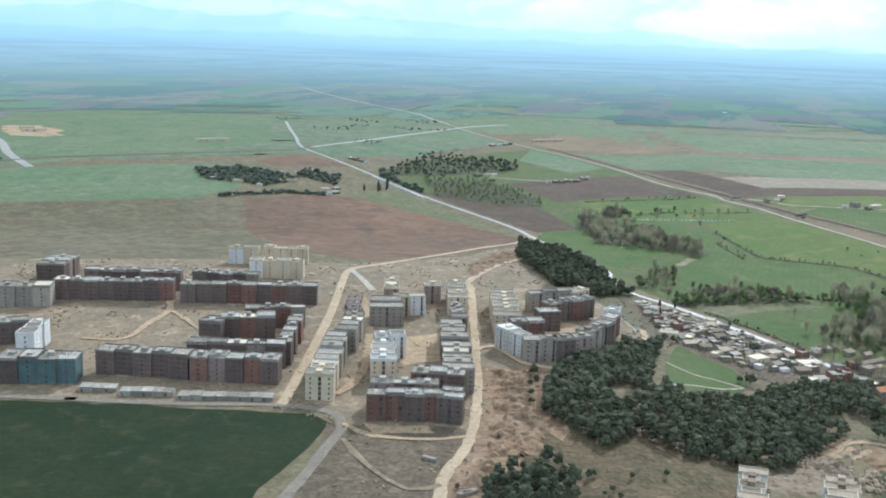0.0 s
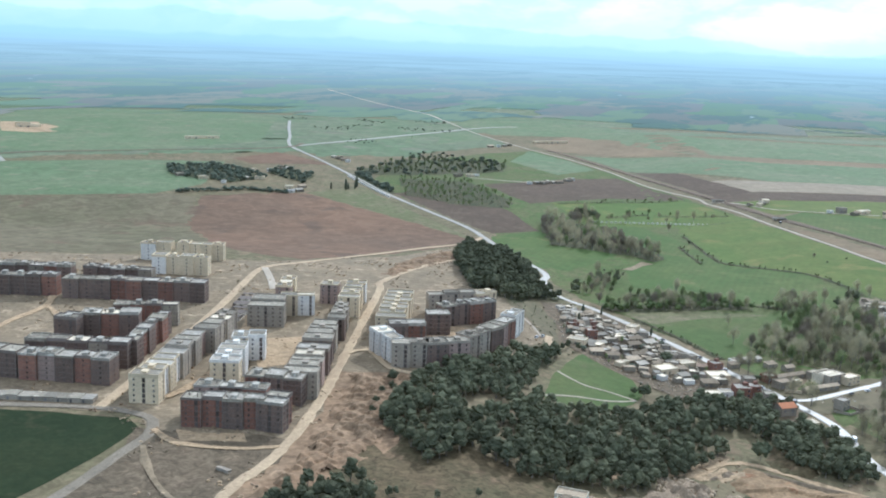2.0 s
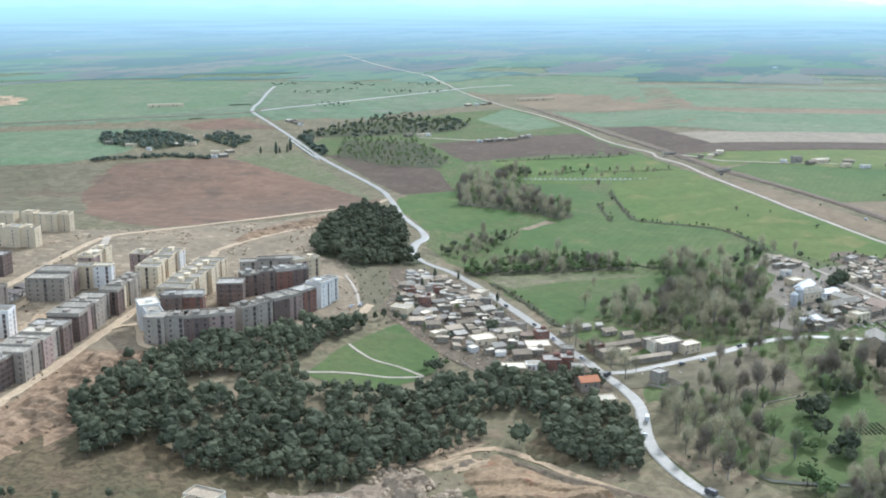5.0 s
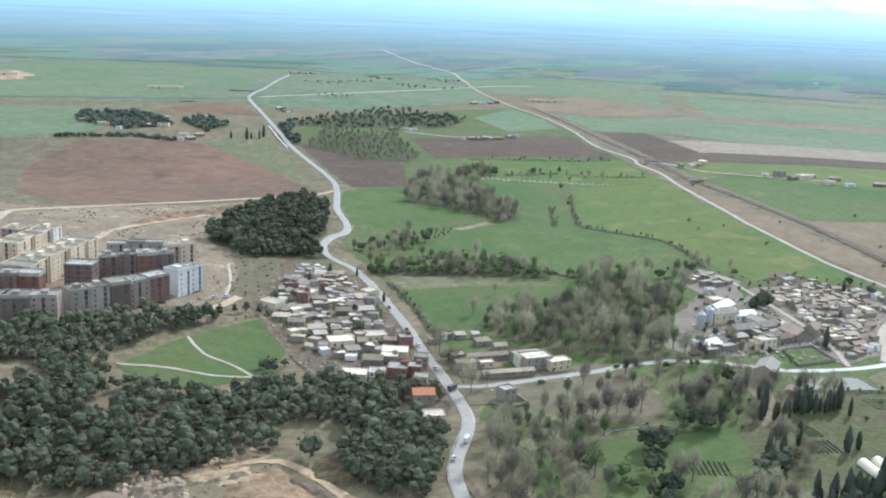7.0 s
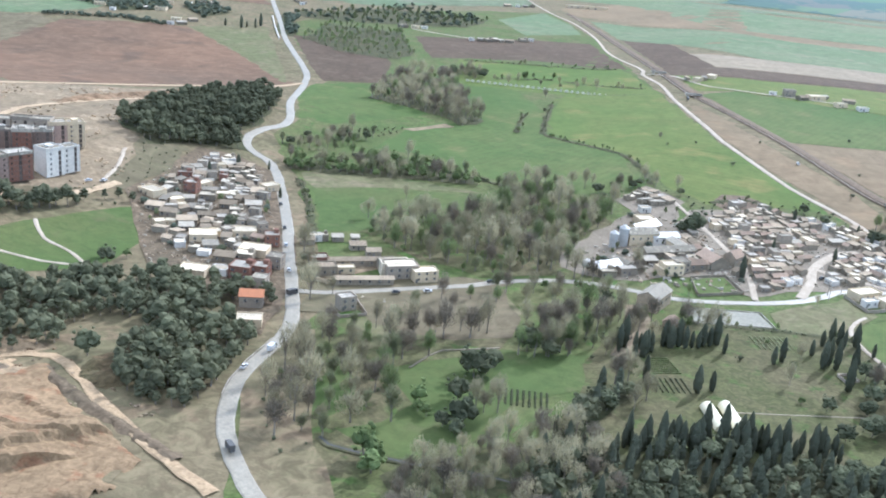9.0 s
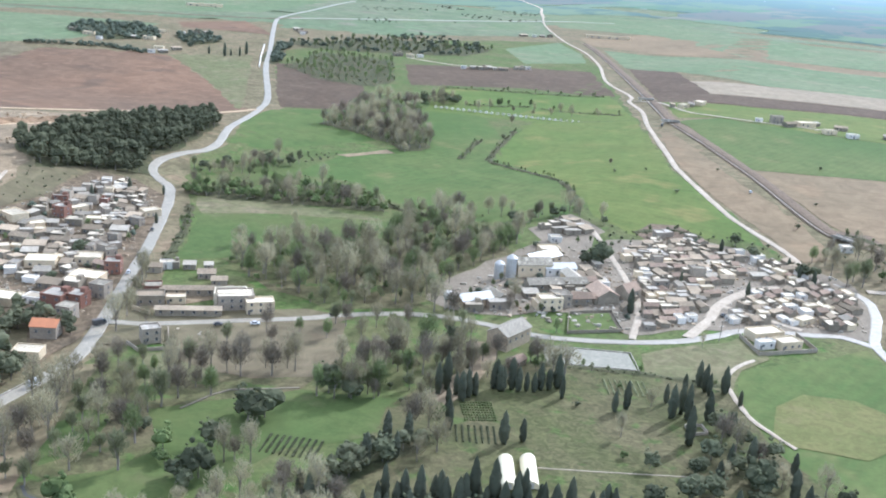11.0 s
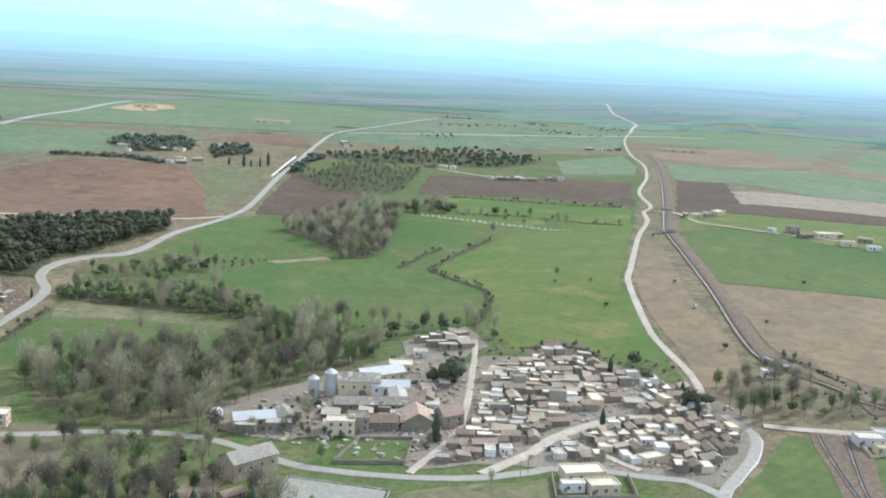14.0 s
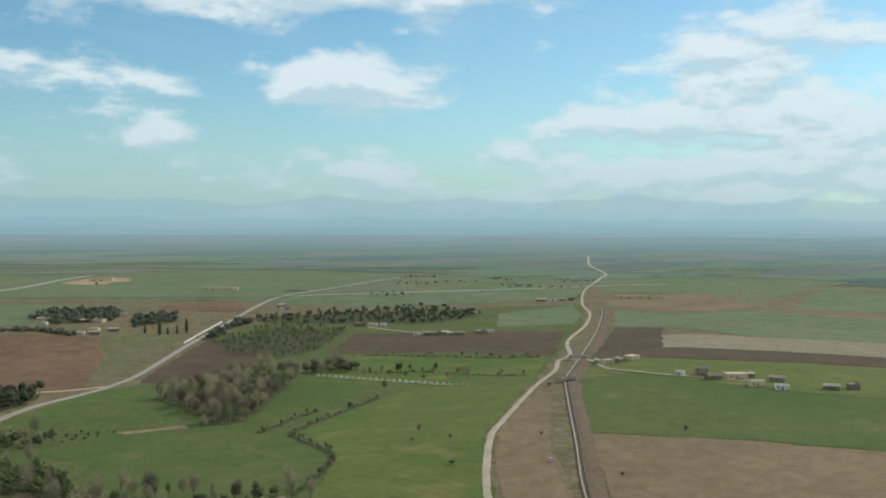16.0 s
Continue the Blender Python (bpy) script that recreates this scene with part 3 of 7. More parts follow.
field("fallow_field", [(579, 1192), (680, 1217), (1296, 1255), (1291, 972), (719, 1018), (660, 1045), (640, 1066), (612, 1122)], M_TAN, "wide bare tan field beyond the canal")
field("wheat_field", [(502, 1397), (536, 1433), (672, 1399), (1298, 1397), (1296, 1257), (680, 1219), (580, 1194), (543, 1288)], M_WHEAT, "green wheat field with a low farmstead")
field("wheat_field", [(469, 1526), (568, 1533), (664, 1554), (1289, 1560), (1298, 1399), (672, 1401), (536, 1435), (498, 1417), (485, 1464)], M_BRIGHT, "yellow-green field around a farmstead")
field("fallow_field", [(207, 2326), (294, 2591), (388, 2558), (557, 2226), (640, 2105), (1371, 2089), (1371, 2010), (629, 2019), (431, 2140), (290, 2200), (257, 2202)], M_TAN, "brown and tan fallow strip", 60)
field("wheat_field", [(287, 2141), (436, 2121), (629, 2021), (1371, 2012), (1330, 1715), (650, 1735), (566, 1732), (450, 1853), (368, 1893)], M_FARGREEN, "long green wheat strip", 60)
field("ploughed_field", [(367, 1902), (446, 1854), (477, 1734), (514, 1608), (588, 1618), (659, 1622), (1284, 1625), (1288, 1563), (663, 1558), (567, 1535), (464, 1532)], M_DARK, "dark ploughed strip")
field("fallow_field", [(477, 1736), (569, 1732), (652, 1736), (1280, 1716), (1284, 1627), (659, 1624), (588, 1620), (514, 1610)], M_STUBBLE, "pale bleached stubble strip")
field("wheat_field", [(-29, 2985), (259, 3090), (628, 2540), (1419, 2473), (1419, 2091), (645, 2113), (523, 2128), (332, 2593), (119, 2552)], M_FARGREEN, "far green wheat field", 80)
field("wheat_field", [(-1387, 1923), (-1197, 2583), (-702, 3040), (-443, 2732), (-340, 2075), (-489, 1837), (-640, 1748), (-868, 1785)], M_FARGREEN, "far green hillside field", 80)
field("ploughed_field", [(-319, 1768), (-269, 1891), (-146, 1762), (-271, 1710)], M_RED, "reddish-brown field behind the farm trees")
field("wheat_field", [(155, 1988), (196, 2197), (272, 2028), (306, 1904), (234, 1810)], M_FARGREEN, "green field by the canal road")
field("waste_ground", [(-62, 552), (-20, 546), (10, 552), (24, 548), (20, 510), (6, 470), (-4, 400), (-75, 400), (-68, 470), (-56, 510)], M_WASTE, "dull brown waste ground beside the crop field", rough=4.0, category="bare ground")
field("earthworks", [(32, 664), (108, 664), (84, 612), (80, 570), (76, 520), (52, 500), (12, 445), (0, 440), (22, 520), (31, 575)], M_ORANGE, "churned orange subsoil beside the dirt track", rough=4.0, category="bare ground")
field("quarry_floor", [(160, 505), (190, 560), (215, 592), (240, 610), (262, 624), (290, 628), (305, 606), (330, 572), (342, 540), (350, 470), (330, 420), (180, 420)], M_GROUND, "trampled dirt and sand below the pine wood", 15, rough=4.0, category="bare ground")
field("quarry_terrace", [(214, 584), (224, 592), (234, 606), (250, 612), (262, 604), (250, 588), (236, 576), (226, 578)], M_SAND, "pale sandy terrace cut into the hillside", 10, rough=2.0, category="bare ground")
field("scrubland", [(66, 520), (84, 572), (100, 570), (118, 555), (140, 540), (170, 545), (205, 558), (228, 566), (215, 535), (190, 515), (165, 495), (150, 430), (60, 430), (40, 470)], M_SCRUB, "olive-brown scrubland below the pines", 10, 4.0, "scrub")
field("gravel_hollow", [(238, 520), (251, 531), (254, 551), (261, 558), (270, 534), (267, 512), (250, 500)], M_NEEDLES, "grey-green gravel hollow below a rock bank", 10, rough=3.0, category="bare ground")
field("gravel_hollow", [(60, 470), (84, 545), (100, 556), (118, 524), (150, 505), (140, 440), (70, 430)], M_SCRUB, "dull grassy gully beside the spoil", 10, rough=4.0, category="bare ground")
field("wood_floor", [(322, 820), (332, 862), (352, 870), (384, 905), (400, 950), (425, 966), (452, 955), (462, 900), (452, 874), (446, 835), (450, 802), (408, 774), (388, 780), (352, 800)], M_LITTER, "brown leaf litter under bare trees", 12, rough=5.0, category="woodland floor")
field("wood_floor", [(350, 664), (372, 696), (437, 718), (430, 690), (420, 660), (405, 640), (420, 600), (450, 608), (500, 622), (510, 580), (480, 500), (400, 480), (380, 560), (362, 596)], M_LITTER, "brown leaf litter and grass under park trees", 12, rough=5.0, category="woodland floor")
field("park_lawn", [(395, 650), (407, 669), (435, 692), (476, 695), (477, 665), (444, 628), (446, 600), (435, 588), (416, 578), (398, 590), (412, 619)], M_OLIVE, "green lawn between park trees", 12, rough=5.0, category="lawn")
field("park_lawn", [(372, 640), (384, 632), (392, 612), (384, 596), (374, 604)], M_OLIVE, "small green clearing under bare trees", 12, rough=3.0, category="lawn")
field("dry_meadow", [(362, 690), (380, 704), (421, 758), (434, 735), (420, 706), (398, 682), (383, 663)], M_PALE, "dry olive meadow below the road", 12, rough=4.0, category="meadow")
field("garden_ground", [(478, 640), (470, 690), (484, 740), (520, 768), (560, 775), (598, 772), (606, 746), (640, 690), (700, 690), (700, 560), (480, 560)], M_GARDEN, "dark garden turf with soil beds", 12, rough=3.0, category="garden")
field("garden_path", [(481, 704), (486, 742), (482, 772), (492, 776), (497, 756), (496, 722), (492, 702)], M_DIRT, "tan earth yard and path among cypresses", 10, rough=1.0, category="path")
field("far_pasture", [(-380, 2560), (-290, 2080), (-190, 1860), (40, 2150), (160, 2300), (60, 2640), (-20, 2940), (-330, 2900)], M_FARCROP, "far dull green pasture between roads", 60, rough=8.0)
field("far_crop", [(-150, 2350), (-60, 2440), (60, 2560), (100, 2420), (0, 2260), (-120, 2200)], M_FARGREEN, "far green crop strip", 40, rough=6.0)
field("weedy_slope", [(120, 905), (165, 905), (178, 850), (180, 800), (172, 800), (150, 735), (140, 742), (168, 800), (150, 860), (135, 890)], M_FALLOW, "dry weedy slope between estate and village", 12, rough=4.0)
field("sandy_yard", [(-28, 725), (6, 743), (8, 675), (-22, 661)], M_SAND, "pale sandy courtyard between apartment blocks", 12, rough=3.0, category="bare ground")
field("sandy_yard", [(60, 705), (88, 712), (108, 740), (118, 775), (96, 785), (80, 750), (62, 745)], M_SAND, "pale sandy courtyard inside the ring of blocks", 12, rough=2.0, category="bare ground")
field("sandy_yard", [(-40, 552), (-5, 555), (4, 542), (-32, 538)], M_SAND, "pale spread of sand and rubble before a block", 12, rough=3.0, category="bare ground")
field("sand_patch", [(262, 1106), (276, 1126), (286, 1148), (295, 1140), (284, 1122), (268, 1102)], M_DIRT, "small sandy clearing beside the copse", 15, 4.0, "bare ground")
field("scrub_patch", [(520, 987), (529, 1011), (544, 1016), (559, 1005), (552, 989), (533, 977)], M_SCRUBBANK, "dull brown scrubby patch behind the hamlet", 15, 3.0, "scrub")
field("bare_strip", [(678, 952), (700, 965), (706, 940), (714, 903), (722, 870), (706, 868), (699, 888), (690, 920)], M_SCRUBBANK, "brown bare strip along two ditches", 12, 1.5, "bare ground")
field("scrub_patch", [(644, 1058), (663, 1055), (674, 1035), (705, 1029), (720, 1010), (708, 991), (699, 991), (694, 1005), (676, 1018), (655, 1032)], M_SCRUBBANK, "dark scrubby ground at the bend of the canal", 12, 3.0, "scrub")
field("playing_pitch", [(512, 783), (549, 793), (556, 775), (518, 765)], M_PITCH, "pale grey playing pitch behind a low wall", 15, rough=0.2, category="pitch")
field("village_ground", [(500, 935), (507, 969), (562, 995), (616, 977), (655, 954), (664, 900), (656, 868), (619, 862), (578, 845), (546, 815), (515, 835), (470, 805), (440, 815), (440, 850), (470, 950), (456, 970), (472, 1012), (502, 985)], M_DUSTY, "trodden earth between village houses", 15, rough=3.0, category="bare ground")
field("village_ground", [(180, 800), (170, 915), (194, 930), (222, 918), (262, 850), (300, 775), (322, 715), (335, 655), (300, 690), (262, 690), (225, 740)], M_WASTE, "grey-tan earth between village houses", 15, rough=3.0, category="bare ground")
field("courtyard", [(322, 745), (345, 776), (353, 762), (335, 733)], M_DIRT, "tan earth of a walled courtyard", 10, 0.6, "yard")
field("roadside_verge", [(330, 730), (395, 770), (425, 772), (400, 742), (370, 712), (350, 695), (335, 690)], M_FALLOW, "dry tan verge beside the road junction", 15, rough=3.0, category="bare ground")
field("weedy_slope", [(60, 560), (75, 530), (95, 508), (130, 512), (150, 500), (140, 465), (95, 450), (60, 470), (45, 510)], M_SCRUB, "dull olive-brown slope below the pines", 12, rough=6.0)
field("roadside_verge", [(350, 676), (340, 664), (342, 640), (346, 602), (356, 580), (372, 556), (396, 522), (420, 500), (416, 530), (398, 566), (378, 594), (366, 634), (360, 655)], M_GROUND, "dry olive-brown scrubby bank along the bend of the road", 12, rough=4.5, category="bank")
field("dry_meadow", [(357, 716), (373, 727), (393, 750), (422, 762), (438, 728), (434, 704), (416, 688), (395, 687), (370, 690)], M_FALLOW, "dry olive-tan meadow below the road", 12, rough=3.0, category="meadow")
field("thin_crop", [(617, 732), (612, 762), (624, 786), (645, 792), (662, 778), (668, 750), (650, 730)], M_THIN, "thin yellowing crop in the lower field", 12, rough=4.0)
field("roadside_verge", [(560, 776), (553, 795), (600, 845), (612, 820), (598, 798), (596, 770)], M_PALE, "trampled pale grass beside the pitch", 15, rough=3.0, category="bare ground")

def scarp(x, y, pts, drop):
    """The step down across a broken edge that runs along pts, high on its left."""
    p = Vector((x, y))
    best, side = 1e9, 0.0
    for a, b in zip(pts, pts[1:]):
        a, b = Vector(a), Vector(b)
        f = (p - a).dot(b - a) / (b - a).length_squared
        d = (p - (a + (b - a) * max(0.0, min(1.0, f)))).length
        if d < best:
            best, side = d, (b.x - a.x) * (p.y - a.y) - (b.y - a.y) * (p.x - a.x)
    edge = (best if side > 0 else -best) + 1.6 * noise.noise(Vector((x / 3.0, y / 3.0, 8)))
    return drop * (smooth((edge + 1.2) / 2.4) - smooth((edge + 1.2) / 26.0))


def relief(name, pts, mat, amp, grain, label, cell=3.0, seed=0, ridged=True, octaves=5, scarps=()):
    """Churned or cut ground: a fine sheet with mounds and ledges that die out at its edge."""
    xs, ys = [p[0] for p in pts], [p[1] for p in pts]
    edges = [(Vector(a), Vector(b)) for a, b in zip(pts, pts[1:] + pts[:1])]
    grid, V, F = {}, [], []
    nx, ny = int((max(xs) - min(xs)) / cell) + 1, int((max(ys) - min(ys)) / cell) + 1
    for j in range(ny):
        for i in range(nx):
            x, y = min(xs) + i * cell, min(ys) + j * cell
            p = Vector((x, y))
            if not inside(x, y, pts):
                continue
            away = min((p - (a + (b - a) * max(0.0, min(1.0, (p - a).dot(b - a) / (b - a).length_squared)))).length for a, b in edges)
            away -= 9.0 * max(0.0, 0.35 + noise.noise(Vector((x / 9, y / 9, seed + 40))))
            if away < 0:
                continue
            q = Vector((x / grain, y / grain, seed))
            bump = noise.fractal(q, 1.0, 2.1, octaves)
            if ridged:
                bump = 0.9 - 1.6 * abs(bump)
                bump = 0.55 * bump + 0.45 * math.floor(bump * 3.0) / 3.0
            h = smooth(away / (5 * cell)) * (amp * max(0.06, bump if ridged else 0.5 + 0.5 * bump) + sum(scarp(x, y, *c) for c in scarps))
            grid[i, j] = len(V)
            V.append((x, y, terrain(x, y) - 0.1 + 0.6 * smooth(away / (2.5 * cell)) + h))
    for i, j in grid:
        if (i + 1, j) in grid and (i, j + 1) in grid and (i + 1, j + 1) in grid:
            F.append((grid[i, j], grid[i + 1, j], grid[i + 1, j + 1], grid[i, j + 1]))
    tagged(new(name, mesh(name, V, F, mat)), label, "bare ground", kind="structure")


def inside(x, y, poly):
    hit = False
    for (ax, ay), (bx, by) in zip(poly, poly[1:] + poly[:1]):
        if (ay > y) != (by > y) and x < (bx - ax) * (y - ay) / (by - ay) + ax:
            hit = not hit
    return hit


SCARPS = (((280, 531), (289, 520), (300, 515), (308, 522)), 5.0), (((301, 524), (307, 532), (314, 542), (321, 551)), 3.6), (((278, 534), (286, 538), (297, 539), (307, 541)), 2.2), (((268, 560), (282, 561), (296, 556)), 1.4)
relief("quarry_cut", [(258, 590), (270, 596), (284, 584), (302, 571), (321, 558), (345, 544), (344, 516), (318, 492), (280, 484), (262, 500), (266, 532), (256, 552), (254, 575)], M_CLAY, 2.4, 17.0, "cut orange earth hillside with broken ledges", 1.3, 3, False, 5, SCARPS)
relief("weedy_knob", [(278, 606), (288, 636), (306, 622), (314, 590), (304, 576), (288, 580)], M_SCRUB, 4.0, 13.0, "weedy brown knob between pines and cut", 1.8, 23, False)
relief("sandy_bench", [(226, 574), (236, 592), (264, 594), (282, 580), (270, 572), (256, 570), (242, 562)], M_SAND, 1.6, 11.0, "pale sandy bench above the cut", 1.6, 29)
relief("spoil_mound", [(216, 550), (218, 572), (232, 574), (250, 560), (244, 545), (232, 534)], M_RUBBLE, 5.5, 12.0, "tan spoil mound of broken stone", 1.6, 31)
ribbon("cut_bank", [(272, 590), (287, 579), (303, 571), (320, 563), (336, 556), (352, 548)], [(-2.8, -0.5), (-1.4, 0.0), (-0.2, 0.35), (0.9, 0.3), (3.4, -0.6)], [M_WASTE], "dark scrubby cut bank beside the haul track", "bank", lift=0.9, step=2.5, ragged=1.4)
relief("rock_bank", [(206, 548), (228, 566), (250, 584), (262, 592), (266, 580), (250, 568), (226, 548), (210, 536)], M_RUBBLE, 4.0, 7.0, "bank of tumbled boulders above the hollow", 1.8, 19)
relief("spoil_ground", [(34, 664), (104, 662), (80, 611), (74, 560), (66, 520), (44, 500), (14, 450), (8, 452), (26, 520), (34, 575)], M_ORANGE, 4.6, 15.0, "churned orange spoil beside the dirt track", 1.8, 7)
relief("spoil_ground", [(40, 930), (60, 987), (93, 1060), (100, 1144), (61, 1108), (30, 1014), (20, 950)], M_ORANGE, 4.0, 18.0, "heaped orange spoil above the estate", 2.4, 11)
relief("rough_slope", [(64, 655), (104, 676), (120, 690), (108, 655), (70, 600), (60, 585), (60, 620)], M_GROUND, 3.0, 12.0, "rough weedy slope below the ring of blocks", 2.5, 13)
relief("rubble_slope", [(160, 520), (205, 552), (232, 580), (250, 600), (240, 560), (222, 520), (190, 500)], M_RUBBLE, 1.8, 9.0, "grey rubble tipped down a slope", 2.0, 17)

# ---- roads, tracks and the canal ----
ROAD_LIFT = [0.0]


def road(name, pts, width, mat, label, **more):
    h = width / 2
    ROAD_LIFT[0] += 0.011
    more["lift"] = more.get("lift", 0.5) + ROAD_LIFT[0]
    return ribbon(name, pts, [(-h - 0.6, -0.25), (-h, 0.0), (h, 0.0), (h + 0.6, -0.25)], [mat], label, **more)


MAIN = [(-393, 2630), (-350, 2408), (-308, 2209), (-286, 2087), (-255, 1980), (-169, 1802), (-82, 1630), (-13, 1490), (88, 1307), (114, 1242), (130, 1187), (146, 1130), (171, 1071), (179, 1039), (175, 1011), (176, 983), (182, 962), (192, 948), (203, 941), (215, 932), (238, 894), (278, 814), (299, 767), (317, 728), (335, 688), (342, 664), (343, 642), (343, 620), (346, 602), (354, 580), (364, 563), (380, 543), (396, 528), (450, 480), (520, 400)]
road("main_road", MAIN, 5.7, M_ROAD, "pale worn asphalt road winding through the village")
EAST = [(322, 712), (340, 716), (370, 737), (401, 759), (417, 774), (438, 788), (458, 795), (475, 796), (498, 794), (514, 795), (546, 807), (571, 823), (587, 841), (596, 852), (618, 861), (630, 864), (644, 869), (659, 863)]
road("village_road", EAST, 4.4, M_ROAD, "pale village road from the junction to the hamlet", lift=0.55)
road("lane", [(640, 950), (657, 935), (662, 912), (661, 888), (660, 863), (671, 834), (686, 794), (706, 740), (740, 640)], 4.6, M_ROAD, "pale lane running out of the hamlet", lift=0.57)
CANALROAD = [(633, 949), (627, 968), (611, 1000), (580, 1045), (556, 1093), (527, 1162), (514, 1210), (477, 1353), (456, 1452), (431, 1526), (424, 1576), (371, 1711), (329, 1886), (272, 2065), (193, 2249), (68, 2618), (-54, 3119)]
road("canal_road", CANALROAD, 3.4, M_TRACK, "whitish gravel road beside the canal")
road("far_road", [(25, 2790), (-30, 2990), (-79, 3180), (-200, 3450), (-323, 3734), (-600, 4500)], 6.0, M_TRACK, "pale gravel road winding off over the plain", lift=0.95)
road("farm_track", [(659, 948), (674, 952), (720, 965), (896, 990)], 4.0, M_TRACK, "pale farm track", lift=0.56)
road("far_road", [(-643, 1610), (-741, 1767), (-829, 1944), (-960, 2157), (-1027, 2298)], 14.0, M_ROAD, "wide pale road far off")
road("field_track", [(-700, 585), (-254, 579), (-214, 578), (-154, 576), (-95, 579), (-67, 574), (-54, 564), (-50, 545), (-55, 520), (-62, 482), (-72, 440), (-90, 360)], 5.0, M_DUSTY, "dusty grey track round a crop field")
road("estate_street", [(-89, 580), (-87, 613), (-84, 704), (-82, 798), (-83, 896), (-80, 955), (-51, 994), (-7, 1057), (50, 1142), (94, 1190), (113, 1236)], 5.6, M_DIRTROAD, "pale sandy unpaved street through the estate", lift=0.54)
road("estate_spur", [(-80, 950), (-67, 912), (-54, 868)], 5.0, M_TRACK, "whitish unpaved spur", lift=0.57)
road("dirt_track", [(0, 430), (5, 460), (9, 488), (20, 526), (26, 569), (29, 629), (30, 703), (31, 794), (32, 890), (30, 912), (60, 1003), (93, 1072)], 5.0, M_DIRTROAD, "sandy yellow dirt track between apartment blocks", ragged=0.8)
road("ring_track", [(170, 808), (168, 785), (160, 760), (146, 738), (133, 722), (112, 690)], 4.6, M_DIRTROAD, "sandy track round the ring of blocks", ragged=0.8, lift=0.55)
road("far_road", [(-254, 2014), (-165, 2207), (-64, 2456), (72, 2727), (184, 2846)], 8.0, M_ROAD, "pale straight road far off", lift=0.6)
road("far_road", [(-881, 1527), (-714, 1668), (-647, 1738), (-482, 1838), (-282, 1966), (-254, 2062)], 8.0, M_SCRUBBANK, "dark country road far off", lift=0.6)
road("footpath", [(159, 665), (180, 679), (203, 686), (222, 695)], 0.9, M_TRACK, "trodden footpath across a meadow", step=4)
road("footpath", [(172, 724), (188, 709), (205, 705), (222, 695)], 1.0, M_TRACK, "trodden footpath across a meadow", step=4, lift=0.53)
road("farm_track", [(84, 1725), (134, 1709), (184, 1699)], 4.0, M_TRACK, "pale farm track")
road("village_lane", [(490, 993), (504, 963), (521, 923), (534, 891), (544, 860), (548, 812)], 2.4, M_TRACK, "dusty lane between village houses", lift=0.58)
road("village_lane", [(572, 828), (580, 860), (583, 886), (598, 918), (612, 930)], 4.6, M_TRACK, "dusty village square and lane", lift=0.56)
road("village_lane", [(584, 884), (604, 876), (625, 868)], 3.4, M_TRACK, "dusty lane between village houses", lift=0.6)
road("quarry_track", [(190, 560), (212, 570), (232, 580), (250, 592), (268, 600), (286, 590), (305, 575), (328, 560), (350, 546), (372, 534)], 4.0, M_SAND, "sandy haul track across the cut hillside", ragged=0.8)
road("site_track", [(-248, 700), (-219, 704), (-214, 741), (-208, 782), (-222, 836), (-221, 860)], 4.5, M_SAND, "sandy track across the building site", ragged=0.8)
road("site_track", [(-208, 782), (-195, 767), (-174, 735), (-150, 716)], 3.5, M_SAND, "sandy track across the building site", ragged=0.8, lift=0.52)
road("site_track", [(-50, 552), (-32, 536), (-5, 532), (20, 538)], 3.5, M_SAND, "sandy track before an apartment block", ragged=0.8)
road("site_track", [(-48, 530), (-32, 495), (-10, 468), (6, 474)], 2.6, M_DIRT, "dirt track curving over waste ground", ragged=0.8)
road("site_track", [(30, 700), (44, 713), (62, 676), (91, 664), (110, 668)], 4.0, M_DIRTROAD, "dirt track round the ring of blocks", ragged=0.8, lift=0.53)
road("site_track", [(-58, 600), (-46, 640), (-46, 700), (-50, 760), (-60, 840)], 5.0, M_SAND, "sandy inner street of the estate", ragged=0.8)
road("footpath", [(142, 862), (156, 830), (164, 800)], 1.0, M_TRACK, "trodden footpath over the slope", step=4)
road("field_track", [(435, 1531), (466, 1519), (500, 1462), (520, 1446), (558, 1436), (640, 1432)], 3.0, M_TRACK, "pale farm track over the canal")
road("footpath", [(604, 814), (596, 798), (594, 782), (598, 767), (606, 748), (615, 737), (624, 728)], 1.0, M_TRACK, "pale path curving round the lower field", step=4)
CANAL = [(234, 2230), (292, 2066), (369, 1819), (441, 1567), (485, 1408), (499, 1368), (538, 1273), (584, 1164), (614, 1092), (634, 1050), (644, 1038), (656, 1030), (672, 1021), (686, 1013), (696, 1003), (710, 999), (799, 960)]
ribbon("canal", CANAL, [(-11.0, 0.0), (-8.0, 0.6), (-4.5, 1.0), (-1.8, 0.8), (-1.2, 0.2), (0.0, 0.2), (0.3, 0.8), (1.0, 0.8), (2.0, 0.0)], [M_SCRUBBANK, M_SCRUBBANK, M_SCRUBBANK, M_SCRUBBANK, M_WATER, M_CONC, M_TRACK, M_SCRUBBANK], "concrete-lined irrigation canal with brown scrubby banks", "canal", lift=0.3)
for ditch in ([(683, 950), (691, 927), (705, 893), (716, 866)], [(694, 956), (700, 930), (709, 895), (720, 862)]):
    ribbon("lined_ditch", ditch, [(-1.3, 0.1), (-0.7, 0.5), (0.0, 0.1), (0.5, 0.5), (1.3, 0.1)], [M_SCRUBBANK, M_WATER, M_CONC, M_SCRUBBANK], "narrow concrete-lined ditch beside a field", "ditch", lift=0.4)
